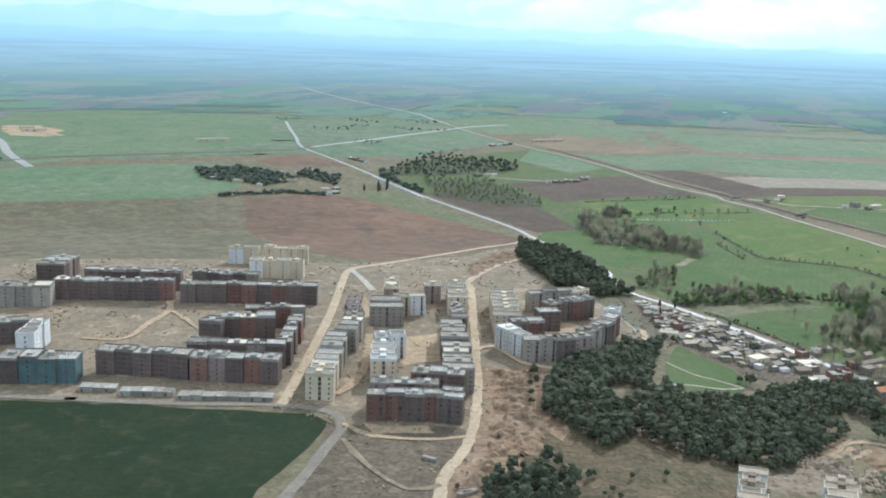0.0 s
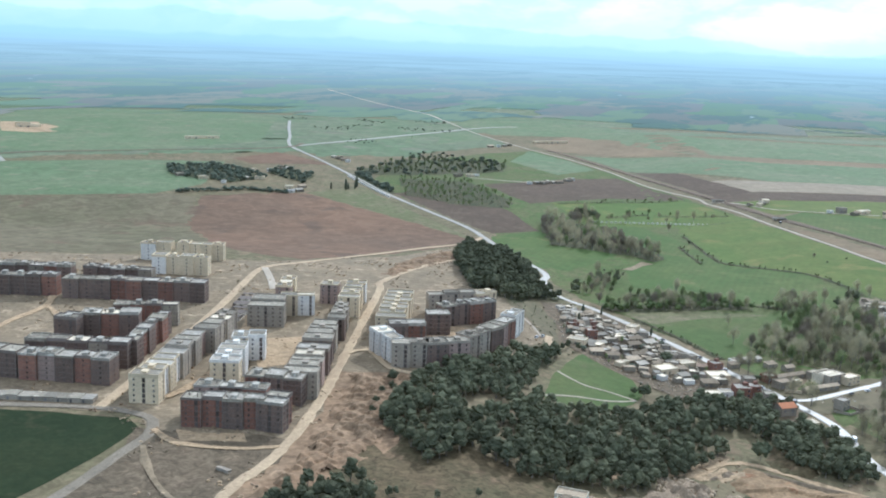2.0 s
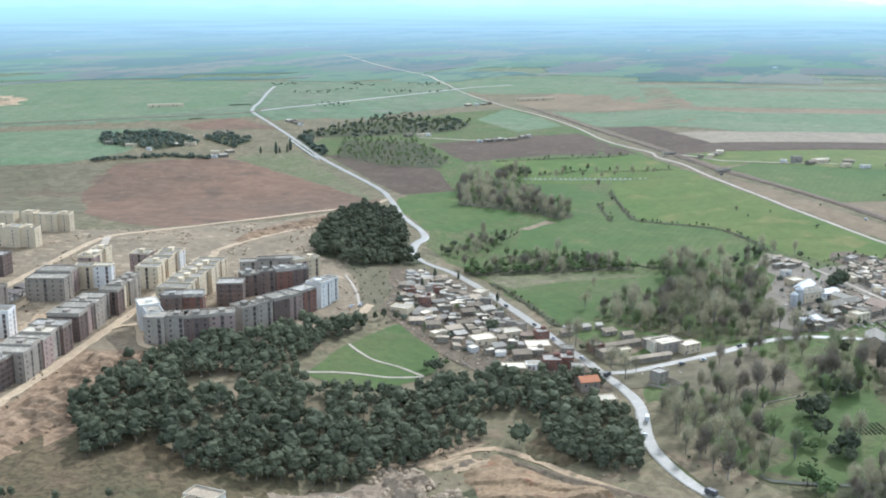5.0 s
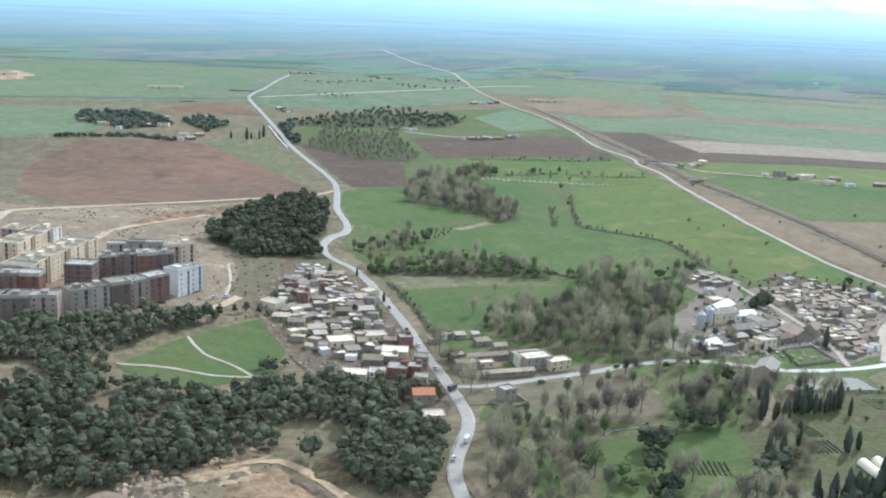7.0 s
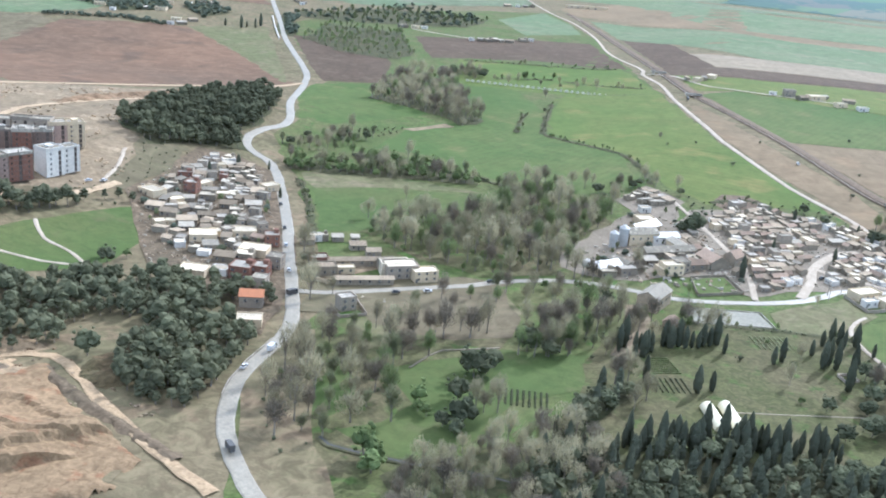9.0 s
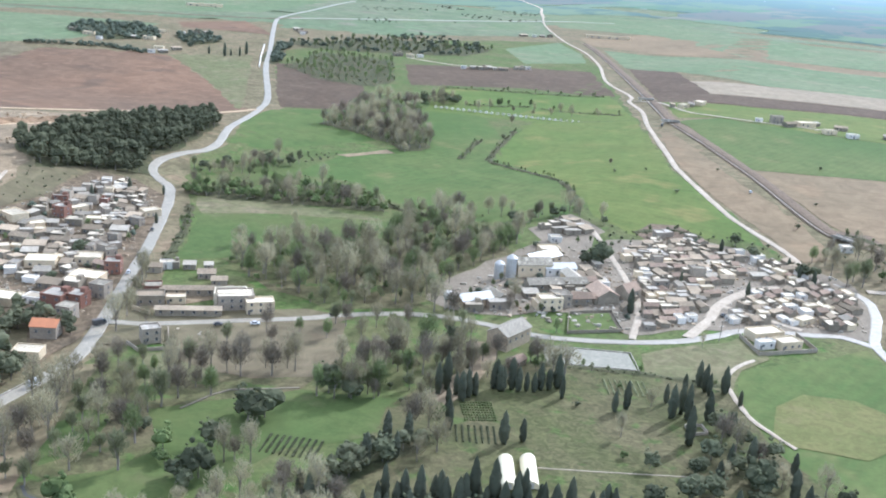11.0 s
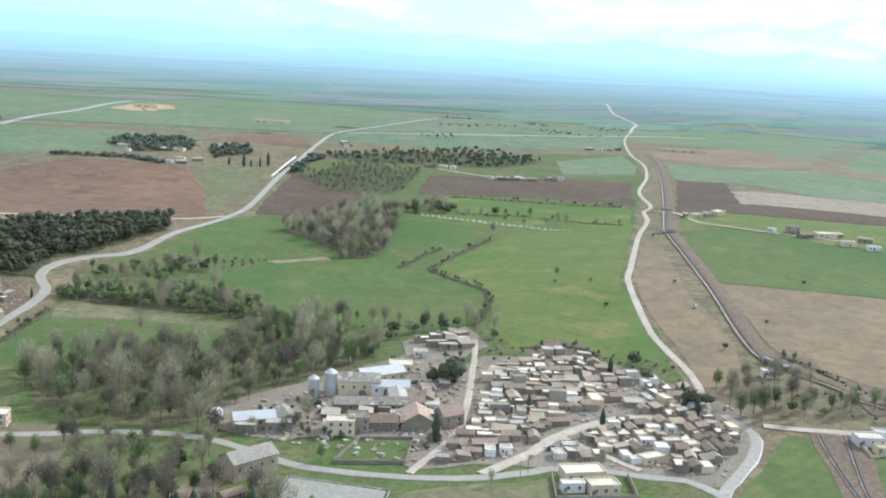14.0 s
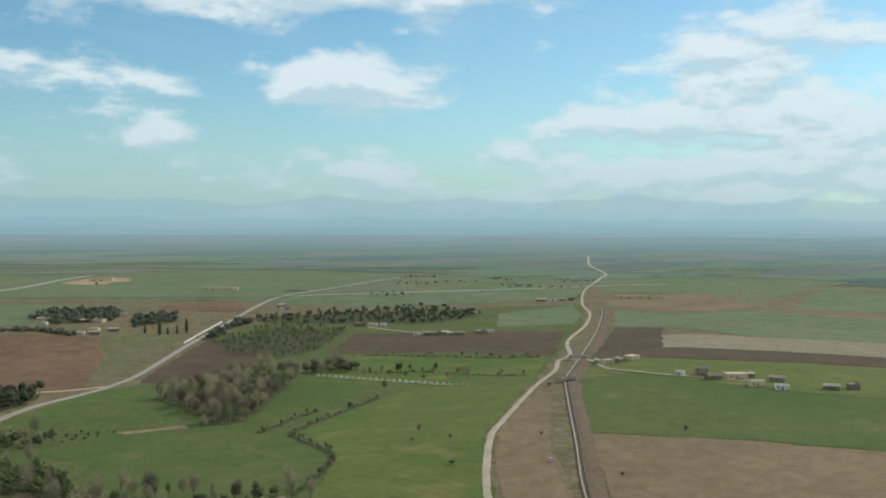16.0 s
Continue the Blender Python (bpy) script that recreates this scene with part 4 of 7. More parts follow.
ribbon("stream", [(390, 582), (395, 578), (405, 577), (418, 577), (428, 577), (440, 579), (460, 579), (500, 570)], [(-1.8, 0.1), (-0.6, 0.2), (0.6, 0.2), (1.8, 0.1)], [M_NEEDLES, M_WATER, M_NEEDLES], "narrow dark stream under trees", "stream", lift=0.6)


# ---- apartment blocks ----
STOREY = 3.05


def window_mesh(name, wide, high, glass, frame):
    """A pane behind a frame, with a sill; faces -y, its middle at the origin."""
    V, F = [], []
    box(V, F, -wide / 2, wide / 2, -0.03, 0.03, -high / 2, high / 2)
    n = len(F)
    if frame:
        box(V, F, -wide / 2, -wide / 2 + 0.09, -0.09, -0.035, -high / 2, high / 2)
        box(V, F, wide / 2 - 0.09, wide / 2, -0.09, -0.035, -high / 2, high / 2)
        box(V, F, -0.04, 0.04, -0.08, -0.035, -high / 2, high / 2)
    return mesh(name, V, F, [glass, frame or glass], [0] * n + [1] * (len(F) - n))


W_GLASS = window_mesh("window", 1.2, 1.35, M_GLASS, M_FRAME)
# flat dark panes close these openings; the shade behind is only their colour
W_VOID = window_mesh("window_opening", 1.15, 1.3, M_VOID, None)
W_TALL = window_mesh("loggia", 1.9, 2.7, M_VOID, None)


def facade(V, F, spots, turn, ox, oy, wide, floors, cols, tall, hole):
    """A wall in storeys with recessed openings. It starts at (ox, oy) and runs along +x, turned by turn degrees about z; it faces its own -y."""
    c, s = math.cos(radians(turn)), math.sin(radians(turn))

    def at(u, v, z):
        V.append((ox + u * c - v * s, oy + u * s + v * c, z))
        return len(V) - 1

    cw = wide / cols
    for f in range(floors):
        for k in range(cols):
            hw, hh = (1.9, 2.7) if k in tall else hole
            hw = min(hw, cw - 0.5)
            u0, u1, z0, z1 = k * cw, (k + 1) * cw, f * STOREY, (f + 1) * STOREY
            a0, a1 = (u0 + u1 - hw) / 2, (u0 + u1 + hw) / 2
            b0 = z0 + (0.18 if k in tall else 0.95)
            b1 = b0 + hh
            o = [at(u0, 0, z0), at(u1, 0, z0), at(u1, 0, z1), at(u0, 0, z1)]
            i = [at(a0, 0, b0), at(a1, 0, b0), at(a1, 0, b1), at(a0, 0, b1)]
            r = [at(a0, 0.28, b0), at(a1, 0.28, b0), at(a1, 0.28, b1), at(a0, 0.28, b1)]
            for q in range(4):
                p = (q + 1) % 4
                F.append((o[q], o[p], i[p], i[q]))
                F.append((i[q], i[p], r[p], r[q]))
            mx, my = (a0 + a1) / 2, 0.26
            spots.append((k in tall, pose(ox + mx * c - my * s, oy + mx * s + my * c, (b0 + b1) / 2, 0, 0, turn)))


def welded(name, V, F, mat):
    """One connected skin: corners that meet are joined."""
    seen, index, W = {}, [], []
    for v in V:
        key = tuple(round(c, 3) for c in v)
        if key not in seen:
            seen[key] = len(W)
            W.append(v)
        index.append(seen[key])
    return mesh(name, W, [tuple(index[i] for i in f) for f in F], mat)


def kerb_ring(x0, x1, y0, y1, thick, z0, z1, mat):
    """A low wall round a rectangle, as one closed ring."""
    V, F = [], []
    for x, y in ((x0, y0), (x1, y0), (x1, y1), (x0, y1)):
        ix, iy = x + (thick if x == x0 else -thick), y + (thick if y == y0 else -thick)
        V += [(x, y, z0), (x, y, z1), (ix, iy, z1), (ix, iy, z0)]
    for i in range(4):
        a, b = i * 4, (i + 1) % 4 * 4
        F += [(a, b, b + 1, a + 1), (a + 1, b + 1, b + 2, a + 2), (a + 2, b + 2, b + 3, a + 3)]
    return mesh("parapet", V, F, mat)


LOOKS = {
    "white": (M_WHITE, M_ROOFGREY, W_GLASS, "white-rendered apartment block with a flat grey roof"),
    "cream": (M_CREAM, M_ROOFGREY, W_GLASS, "cream-rendered apartment block with a flat grey roof"),
    "tan": (M_WHITE, M_ROOFTAN, W_GLASS, "tall white apartment block with a tan flat roof"),
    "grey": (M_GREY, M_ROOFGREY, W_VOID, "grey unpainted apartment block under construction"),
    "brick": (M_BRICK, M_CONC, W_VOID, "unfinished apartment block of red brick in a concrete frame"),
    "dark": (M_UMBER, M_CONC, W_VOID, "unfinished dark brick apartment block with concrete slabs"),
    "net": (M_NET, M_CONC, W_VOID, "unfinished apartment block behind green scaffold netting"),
}


BAYS = {
    "tan": ((M_WHITE,), (1,)), "white": ((M_WHITE, M_CREAM), (5, 1)), "cream": ((M_CREAM, M_WHITE, M_ROSE), (5, 1, 0.5)), "grey": ((M_GREY, M_ROSE, M_CREAM, M_UMBER), (5, 2, 0.7, 0.7)),
    "brick": ((M_BRICK, M_UMBER, M_ROSE), (5, 3, 0.8)), "dark": ((M_UMBER, M_BRICK, M_MUD), (6, 2, 0.6)), "net": ((M_NET, M_UMBER), (3, 1)),
}


def block(x, y, long, deep, turn, look_name, floors=5, sides="SE", label=""):
    """An apartment block of staggered bays, centred at (x, y), its long side turned by turn degrees. sides: walls with openings."""
    wall, roof, pane, words = LOOKS[look_name]
    rnd = random.Random(int(x * 7 + y))
    z = terrain(x, y)
    top = floors * STOREY
    base = tagged(new("apartment_block"), label or words, "building", "apartment blocks of the estate")
    base.matrix_basis = pose(x, y, z + 0.1, 0, 0, turn)
    spots = []
    along = long >= deep
    n = max(1, round((long if along else deep) / (8.0 if look_name == "tan" else 12.0)))
    unit = (long if along else deep) / n
    CV, CF = [], []
    for i in range(n):
        V, F = [], []
        jog = (0.0, 1.7, 0.5, 2.1)[i % 4] * (1.8 if look_name == "tan" else 1.0)
        if along:
            x0, x1, y0, y1 = -long / 2 + i * unit, -long / 2 + (i + 1) * unit, -deep / 2 + jog, deep / 2 - jog * 0.5
        else:
            x0, x1, y0, y1 = -long / 2 + jog * 0.5, long / 2 - jog, -deep / 2 + i * unit, -deep / 2 + (i + 1) * unit
        first, last = i == 0, i == n - 1
        for side, turned, ox, oy, wide, open_ in (("S", 0, x0, y0, x1 - x0, along or first), ("E", 90, x1, y0, y1 - y0, not along or last), ("N", 180, x1, y1, x1 - x0, along or last), ("W", -90, x0, y1, y1 - y0, not along or first)):
            cols = max(1, round(wide / (9.5 if x < -95 else 5.4)))
            if side in sides and open_:
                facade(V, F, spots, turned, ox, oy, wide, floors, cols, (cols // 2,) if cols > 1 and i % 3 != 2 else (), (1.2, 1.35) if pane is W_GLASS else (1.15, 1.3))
            else:
                c, s = math.cos(radians(turned)), math.sin(radians(turned))
                k = len(V)
                V += [(ox, oy, 0), (ox + wide * c, oy + wide * s, 0), (ox + wide * c, oy + wide * s, top), (ox, oy, top)]
                F.append((k, k + 1, k + 2, k + 3))
        lift = rnd.choice((0.0, 0.3, 0.8, 1.3))
        place("wall", welded("wall", V, F, rnd.choices(*BAYS[look_name])[0]), base)
        place("roof", boxes("roof", [roof if roof is M_ROOFTAN else rnd.choices((roof, M_ROOFWHITE, M_CONC, M_ROOFGREY), (4, 0.7, 1.2, 4))[0]], (x0 + 0.02, x1 - 0.02, y0 + 0.02, y1 - 0.02, top - 0.15, top + 0.12 + lift)), base)
        place("parapet", kerb_ring(x0 - 0.1, x1 + 0.1, y0 - 0.12, y1 + 0.12, 0.28, top - 0.05, top + 0.85 + lift, rnd.choice((M_FRAMED, M_CONC, M_ROOFGREY)) if roof is M_CONC else M_ROOFWHITE if roof is M_ROOFTAN else wall), base)
        if look_name in ("brick", "dark", "net"):
            for f in range(floors + 1):
                zz = f * STOREY
                if along:
                    box(CV, CF, x0, x1, y0 - 0.05, y0, zz - 0.1 if f else 0, zz + 0.1)
                if (along and last) or not along:
                    box(CV, CF, x1, x1 + 0.07, y0, y1, zz - 0.16 if f else 0, zz + 0.16)
                if not along and first:
                    box(CV, CF, x0, x1, y0 - 0.05, y0, zz - 0.1 if f else 0, zz + 0.1)
            if along or first:
                for xx in (x0, x1 - 0.35):
                    box(CV, CF, xx, xx + 0.35, y0 - 0.09, y0 - 0.005, 0, top)
    # on the roof: stair heads, and stubs of columns where it is unfinished
    for i in range(n):
        cx, cy = ((-long / 2 + (i + 0.5) * unit, rnd.uniform(-1, 1.5)) if along else (rnd.uniform(-1, 1), -deep / 2 + (i + 0.5) * unit))
        if rnd.random() < 0.55:
            head = boxes("stair_head", [M_CONC if look_name in ("brick", "dark", "net") else roof if roof is M_ROOFTAN else wall], (cx - 1.7, cx + 1.7, cy - 2.2, cy + 2.2, top, top + 2.5), (cx - 1.9, cx + 1.9, cy - 2.4, cy + 2.4, top + 2.5, top + 2.7))
            place("stair_head", head, base)
        if look_name in ("brick", "dark", "net") and rnd.random() < 0.6:
            for _ in range(6):
                px, py = cx + rnd.uniform(-unit / 2.4, unit / 2.4) * (1 if along else 0.6), cy + rnd.uniform(-3.5, 3.5) * (0.8 if along else 1)
                if abs(px) < long / 2 - 0.5 and abs(py) < deep / 2 - 0.7:
                    box(CV, CF, px - 0.15, px + 0.15, py - 0.15, py + 0.15, top, top + rnd.uniform(0.7, 2.4))
    if CV:
        tagged(place("concrete_frame", mesh("concrete_frame", CV, CF, M_FRAMED), base), kind="stuff")
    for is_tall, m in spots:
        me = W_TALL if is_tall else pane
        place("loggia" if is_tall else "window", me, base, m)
    return base


BLOCKS = [
    (-15, 564, 44, 12, 0, "brick"), (12, 566, 15, 18, -10, "brick"), (-16, 584, 40, 11, -1, "brick"), (4, 606, 33, 15, -5, "brick"),
    (-32, 645, 17, 44, 3, "white"), (-30, 682, 21, 14, 8, "white"), (-67, 611, 17, 44, -1, "cream"), (-66, 660, 16, 52, -1, "grey"), (-59, 713, 15, 50, -5, "grey"),
    (-37, 770, 26, 30, 5, "grey"), (-20, 795, 25, 12, 10, "cream"), (-36, 832, 12, 34, 2, "cream"), (-2, 836, 14, 14, 0, "cream"), (18, 820, 16, 56, 1, "cream"),
    (16, 638, 20, 56, 1, "grey"), (14, 702, 19, 50, 2, "grey"), (18, 752, 12, 44, 2, "grey"), (55, 783, 21, 82, 0, "cream"),
    (57, 702, 30, 12, -59, "white"), (74, 685, 24, 13, 4, "grey"), (97, 691, 29, 13, 18, "grey"), (118, 723, 35, 13, 51, "grey"), (132, 753, 30, 13, 62, "brick"), (142, 789, 24, 12, 70, "white"),
    (68, 728, 25, 13, 11, "brick"), (87, 763, 17, 14, 11, "brick"), (107, 795, 46, 12, 30, "dark"), (94, 822, 37, 10, 17, "grey"), (118, 832, 22, 13, 45, "cream"),
    (-183, 629, 60, 14, -6, "dark"), (-124, 623, 56, 14, -3, "brick"), (-129, 652, 64, 12, 1, "dark"), (-260, 814, 95, 14, 3, "dark"), (-151, 816, 110, 14, 3, "dark"), (-177, 852, 56, 11, 0, "dark"),
    (-143, 908, 48, 14, 0, "cream"), (-184, 969, 28, 12, -2, "cream"), (-145, 977, 42, 12, 1, "cream"), (-134, 719, 38, 14, 10, "dark"), (-119, 747, 44, 12, 8, "dark"), (-156, 705, 16, 18, -6, "dark"),
    (-243, 612, 46, 20, 4, "net"), (-322, 788, 40, 18, 8, "grey"), (-292, 688, 22, 14, 20, "brick"), (-271, 672, 12, 38, 5, "white"), (-99, 692, 10, 74, 0, "brick"), (-255, 850, 80, 12, 2, "dark"), (-330, 880, 24, 40, 0, "brick"),
    (159, 471, 14, 40, -17, "tan"), (212, 490, 19, 36, -17, "tan"),
]
for row in BLOCKS:
    block(*row)


def unfinished_shell(x, y, wide, deep, turn):
    """A ground floor of bare columns and one part-built slab."""
    base = tagged(new("unfinished_shell"), "half-built grey concrete ground floor with bare columns", "building shell")
    base.matrix_basis = pose(x, y, terrain(x, y) + 0.1, 0, 0, turn)
    place("floor_slab", boxes("floor_slab", [M_CONC], (-wide / 2, wide / 2, -deep / 2, deep / 2, -0.2, 0.3)), base)
    n = int(deep / 5)
    for j in range(n + 1):
        for u in (-wide / 2 + 0.4, 0.0, wide / 2 - 0.4):
            v = -deep / 2 + 0.4 + (deep - 0.8) * j / n
            place("column", boxes("column", [M_FRAMED], (u - 0.2, u + 0.2, v - 0.2, v + 0.2, 0.3, 3.2 + (u * 7 + v * 3) % 0.9)), base)
    for j in range(0, n, 3):
        v = -deep / 2 + deep * j / n
        place("upper_slab", boxes("upper_slab", [M_FRAMED], (-wide / 2, wide / 2, v, min(deep / 2, v + deep / n * 2), 3.0, 3.25)), base)
        place("wall", boxes("wall", [M_UMBER], (-wide / 2, -wide / 2 + 0.25, v, min(deep / 2, v + deep / n * 2), 0.3, 3.0)), base)


unfinished_shell(-64, 772, 13, 52, -2)
unfinished_shell(-66, 822, 12, 36, 0)


# low site sheds beside the crop field
def site_shed(x, y, long, deep, turn):
    base = tagged(new("site_shed"), "low builders' shed of blockwork with a patchy sheet roof", "shed", "sheds along the field track")
    base.matrix_basis = pose(x, y, terrain(x, y) + 0.1, 0, 0, turn)
    n = max(2, round(long / 7))
    rnd = random.Random(int(x))
    for i in range(n):
        a = -long / 2 + i * long / n
        h = 2.8 + rnd.uniform(-0.3, 0.5)
        place("wall", boxes("wall", [M_GREY], (a, a + long / n - 0.25, -deep / 2, deep / 2, 0, h)), base)
        place("roof", boxes("roof", [rnd.choice((M_TIN, M_ROOFGREY, M_ROOFGREY, M_CONC))], (a - 0.1, a + long / n - 0.15, -deep / 2 - 0.3, deep / 2 + 0.3, h, h + 0.15)), base)
        place("door", boxes("door", [M_DOOR], (a + 1.0, a + 2.2, -deep / 2 - 0.06, -deep / 2 - 0.005, 0, 2.1)), base)


for row in ((-202, 596, 22, 8, 4), (-171, 591, 32, 8, 3), (-123, 588, 57, 8, 1), (-300, 592, 60, 9, 2)):
    site_shed(*row)


# ---- village houses ----
def house(name, wide, deep, high, wall, roof, shape, label, seed):
    """A small house: flat roof with parapet, mono-pitch or gable; facing -y. Kept as a pattern and copied."""
    rnd = random.Random(seed)
    base = tagged(new(name), label, "house")
    V, F, RV, RF = [], [], [], []
    x, y = wide / 2, deep / 2
    box(V, F, -x, x, -y, y, -0.6, high)
    if shape == "flat":
        box(RV, RF, -x + 0.2, x - 0.2, -y + 0.2, y - 0.2, high - 0.1, high + 0.12)
        for e in ((-x - 0.1, x + 0.1, -y - 0.1, -y + 0.2), (-x - 0.1, x + 0.1, y - 0.2, y + 0.1), (-x - 0.1, -x + 0.2, -y + 0.2, y - 0.2), (x - 0.2, x + 0.1, -y + 0.2, y - 0.2)):
            box(V, F, *e, high, high + 0.55)
        if seed % 2:
            place("stair_head", boxes("stair_head", [wall], (x - 3.0, x - 0.6, y - 3.4, y - 0.8, high, high + 2.2)), base)
    elif shape == "shed":
        i = len(RV)
        RV += [(-x - 0.4, -y - 0.4, high), (x + 0.4, -y - 0.4, high), (x + 0.4, y + 0.4, high + 1.1), (-x - 0.4, y + 0.4, high + 1.1), (-x - 0.4, -y - 0.4, high + 0.15), (x + 0.4, -y - 0.4, high + 0.15), (x + 0.4, y + 0.4, high + 1.25), (-x - 0.4, y + 0.4, high + 1.25)]
        RF += [(3, 2, 1, 0), (4, 5, 6, 7), (0, 1, 5, 4), (1, 2, 6, 5), (2, 3, 7, 6), (3, 0, 4, 7)]
        i = len(V)
        V += [(-x, y, high), (x, y, high), (x, y, high + 1.05), (-x, y, high + 1.05), (x, -y, high), (-x, -y, high)]
        F += [(i + 1, i, i + 3, i + 2), (i + 4, i + 1, i + 2), (i, i + 5, i + 3)]
    else:
        r = high + min(wide, deep) * 0.24
        RV += [(-x - 0.4, -y - 0.4, high - 0.15), (x + 0.4, -y - 0.4, high - 0.15), (x + 0.4, 0, r), (-x - 0.4, 0, r), (x + 0.4, y + 0.4, high - 0.15), (-x - 0.4, y + 0.4, high - 0.15)]
        RV += [(a, b, c + 0.16) for a, b, c in RV[:6]]
        RF += [(6, 7, 8, 9), (9, 8, 10, 11), (3, 2, 1, 0), (5, 4, 2, 3), (0, 1, 7, 6), (4, 5, 11, 10), (1, 2, 8, 7), (2, 4, 10, 8), (3, 0, 6, 9), (5, 3, 9, 11)]
        i = len(V)
        V += [(-x, -y, high), (-x, y, high), (-x, 0, r - 0.05), (x, -y, high), (x, y, high), (x, 0, r - 0.05)]
        F += [(i + 1, i, i + 2), (i + 3, i + 4, i + 5)]
    place("wall", mesh("wall", V, F, wall), base)
    place("roof", mesh("roof", RV, RF, roof), base)
    place("door", boxes("door", [M_DOOR], (-0.6, 0.5, -y - 0.06, -y - 0.004, 0, 2.1)), base)
    for f in range(1 if high < 4.5 else 2):
        for u in (-x * 0.6, x * 0.6)[: 1 if high < 4.5 else 2]:
            place("window", W_GLASS, base, pose(u, -y - 0.02, 1.7 + 3 * f))
        if high > 4.5:
            place("window", W_GLASS, base, pose(x + 0.02, 0.1, 1.7 + 3 * f, 0, 0, 90))
    return base


PATTERNS = [
    house("house", 9, 7.5, 3.4, M_MUD, M_ROOFWHITE, "flat", "low flat-roofed village house with a whitewashed roof", 1),
    house("house", 11, 8, 3.6, M_GREY, M_CONC, "flat", "low grey flat-roofed village house", 2),
    house("house", 8, 8, 6.2, M_BRICK, M_CONC, "flat", "two-storey bare brick house with a flat concrete roof", 3),
    house("house", 9, 9, 6.4, M_GREY, M_ROOFGREY, "flat", "two-storey grey rendered house with a flat roof", 4),
    house("house", 10, 6, 2.9, M_MUD, M_ROOFTAN, "shed", "low stone house with a tan lean-to roof", 5),
    house("house", 8, 5.5, 2.7, M_MUD, M_TIN, "shed", "small shack with a pale sheet-metal roof", 6),
    house("house", 11, 7, 3.2, M_MUD, M_TILE, "gable", "low house with an old brown clay-tile roof", 7),
    house("house", 7, 6, 3.0, M_WHITE, M_ROOFWHITE, "flat", "small white flat-roofed house", 8),
    house("house", 10, 7, 3.1, M_MUD, M_ROOFTAN, "gable", "low house with a weathered tan pitched roof", 9),
    house("house", 12, 9, 3.5, M_CREAM, M_ROOFWHITE, "flat", "broad cream house with a pale flat roof", 10),
]


ROAD_LINES = [(spline(MAIN, 6), 8.0), (spline(EAST, 6), 6.5), (spline([(490, 993), (504, 963), (521, 923), (534, 891), (544, 860), (548, 812)], 6), 3.4), (spline([(572, 828), (580, 860), (583, 886), (598, 918), (612, 930)], 6), 4.4), (spline([(584, 884), (604, 876), (625, 868)], 6), 3.6), (spline([(640, 950), (657, 935), (662, 912), (661, 888), (660, 863), (671, 834)], 6), 6.0), (spline(CANALROAD[:8], 8), 7.0), ([Vector((x, y)) for x, y in ((599, 838), (612, 834), (622, 843), (612, 850))], 13.0)]
ROAD_PTS = np.array([(p.x, p.y, r) for line, r in ROAD_LINES for p in line])


def clear_of_roads(x, y, more=0.0):
    return bool(np.all(np.hypot(ROAD_PTS[:, 0] - x, ROAD_PTS[:, 1] - y) > ROAD_PTS[:, 2] + more))


def scatter(poly, gap, seed, tries=30):
    """Random points in an outline, at least gap apart."""
    rnd = random.Random(seed)
    xs, ys = [p[0] for p in poly], [p[1] for p in poly]
    area = sum(a[0] * b[1] - b[0] * a[1] for a, b in zip(poly, poly[1:] + poly[:1])) / 2
    cells, out = {}, []
    for _ in range(int(abs(area) / gap / gap * tries)):
        x, y = rnd.uniform(min(xs), max(xs)), rnd.uniform(min(ys), max(ys))
        i, j = int(x // gap), int(y // gap)
        if inside(x, y, poly) and all((x - a) ** 2 + (y - b) ** 2 > gap * gap for di in (-1, 0, 1) for dj in (-1, 0, 1) for a, b in cells.get((i + di, j + dj), ())):
            cells.setdefault((i, j), []).append((x, y))
            out.append((x, y))
    return out


HOUSE_SPOTS = []


WIDE = (9, 11, 8, 9, 10, 8, 11, 7, 10, 12)
DEEP = (7.5, 8, 8, 9, 6, 5.5, 7, 6, 7, 9)


FAR_SIDE = []


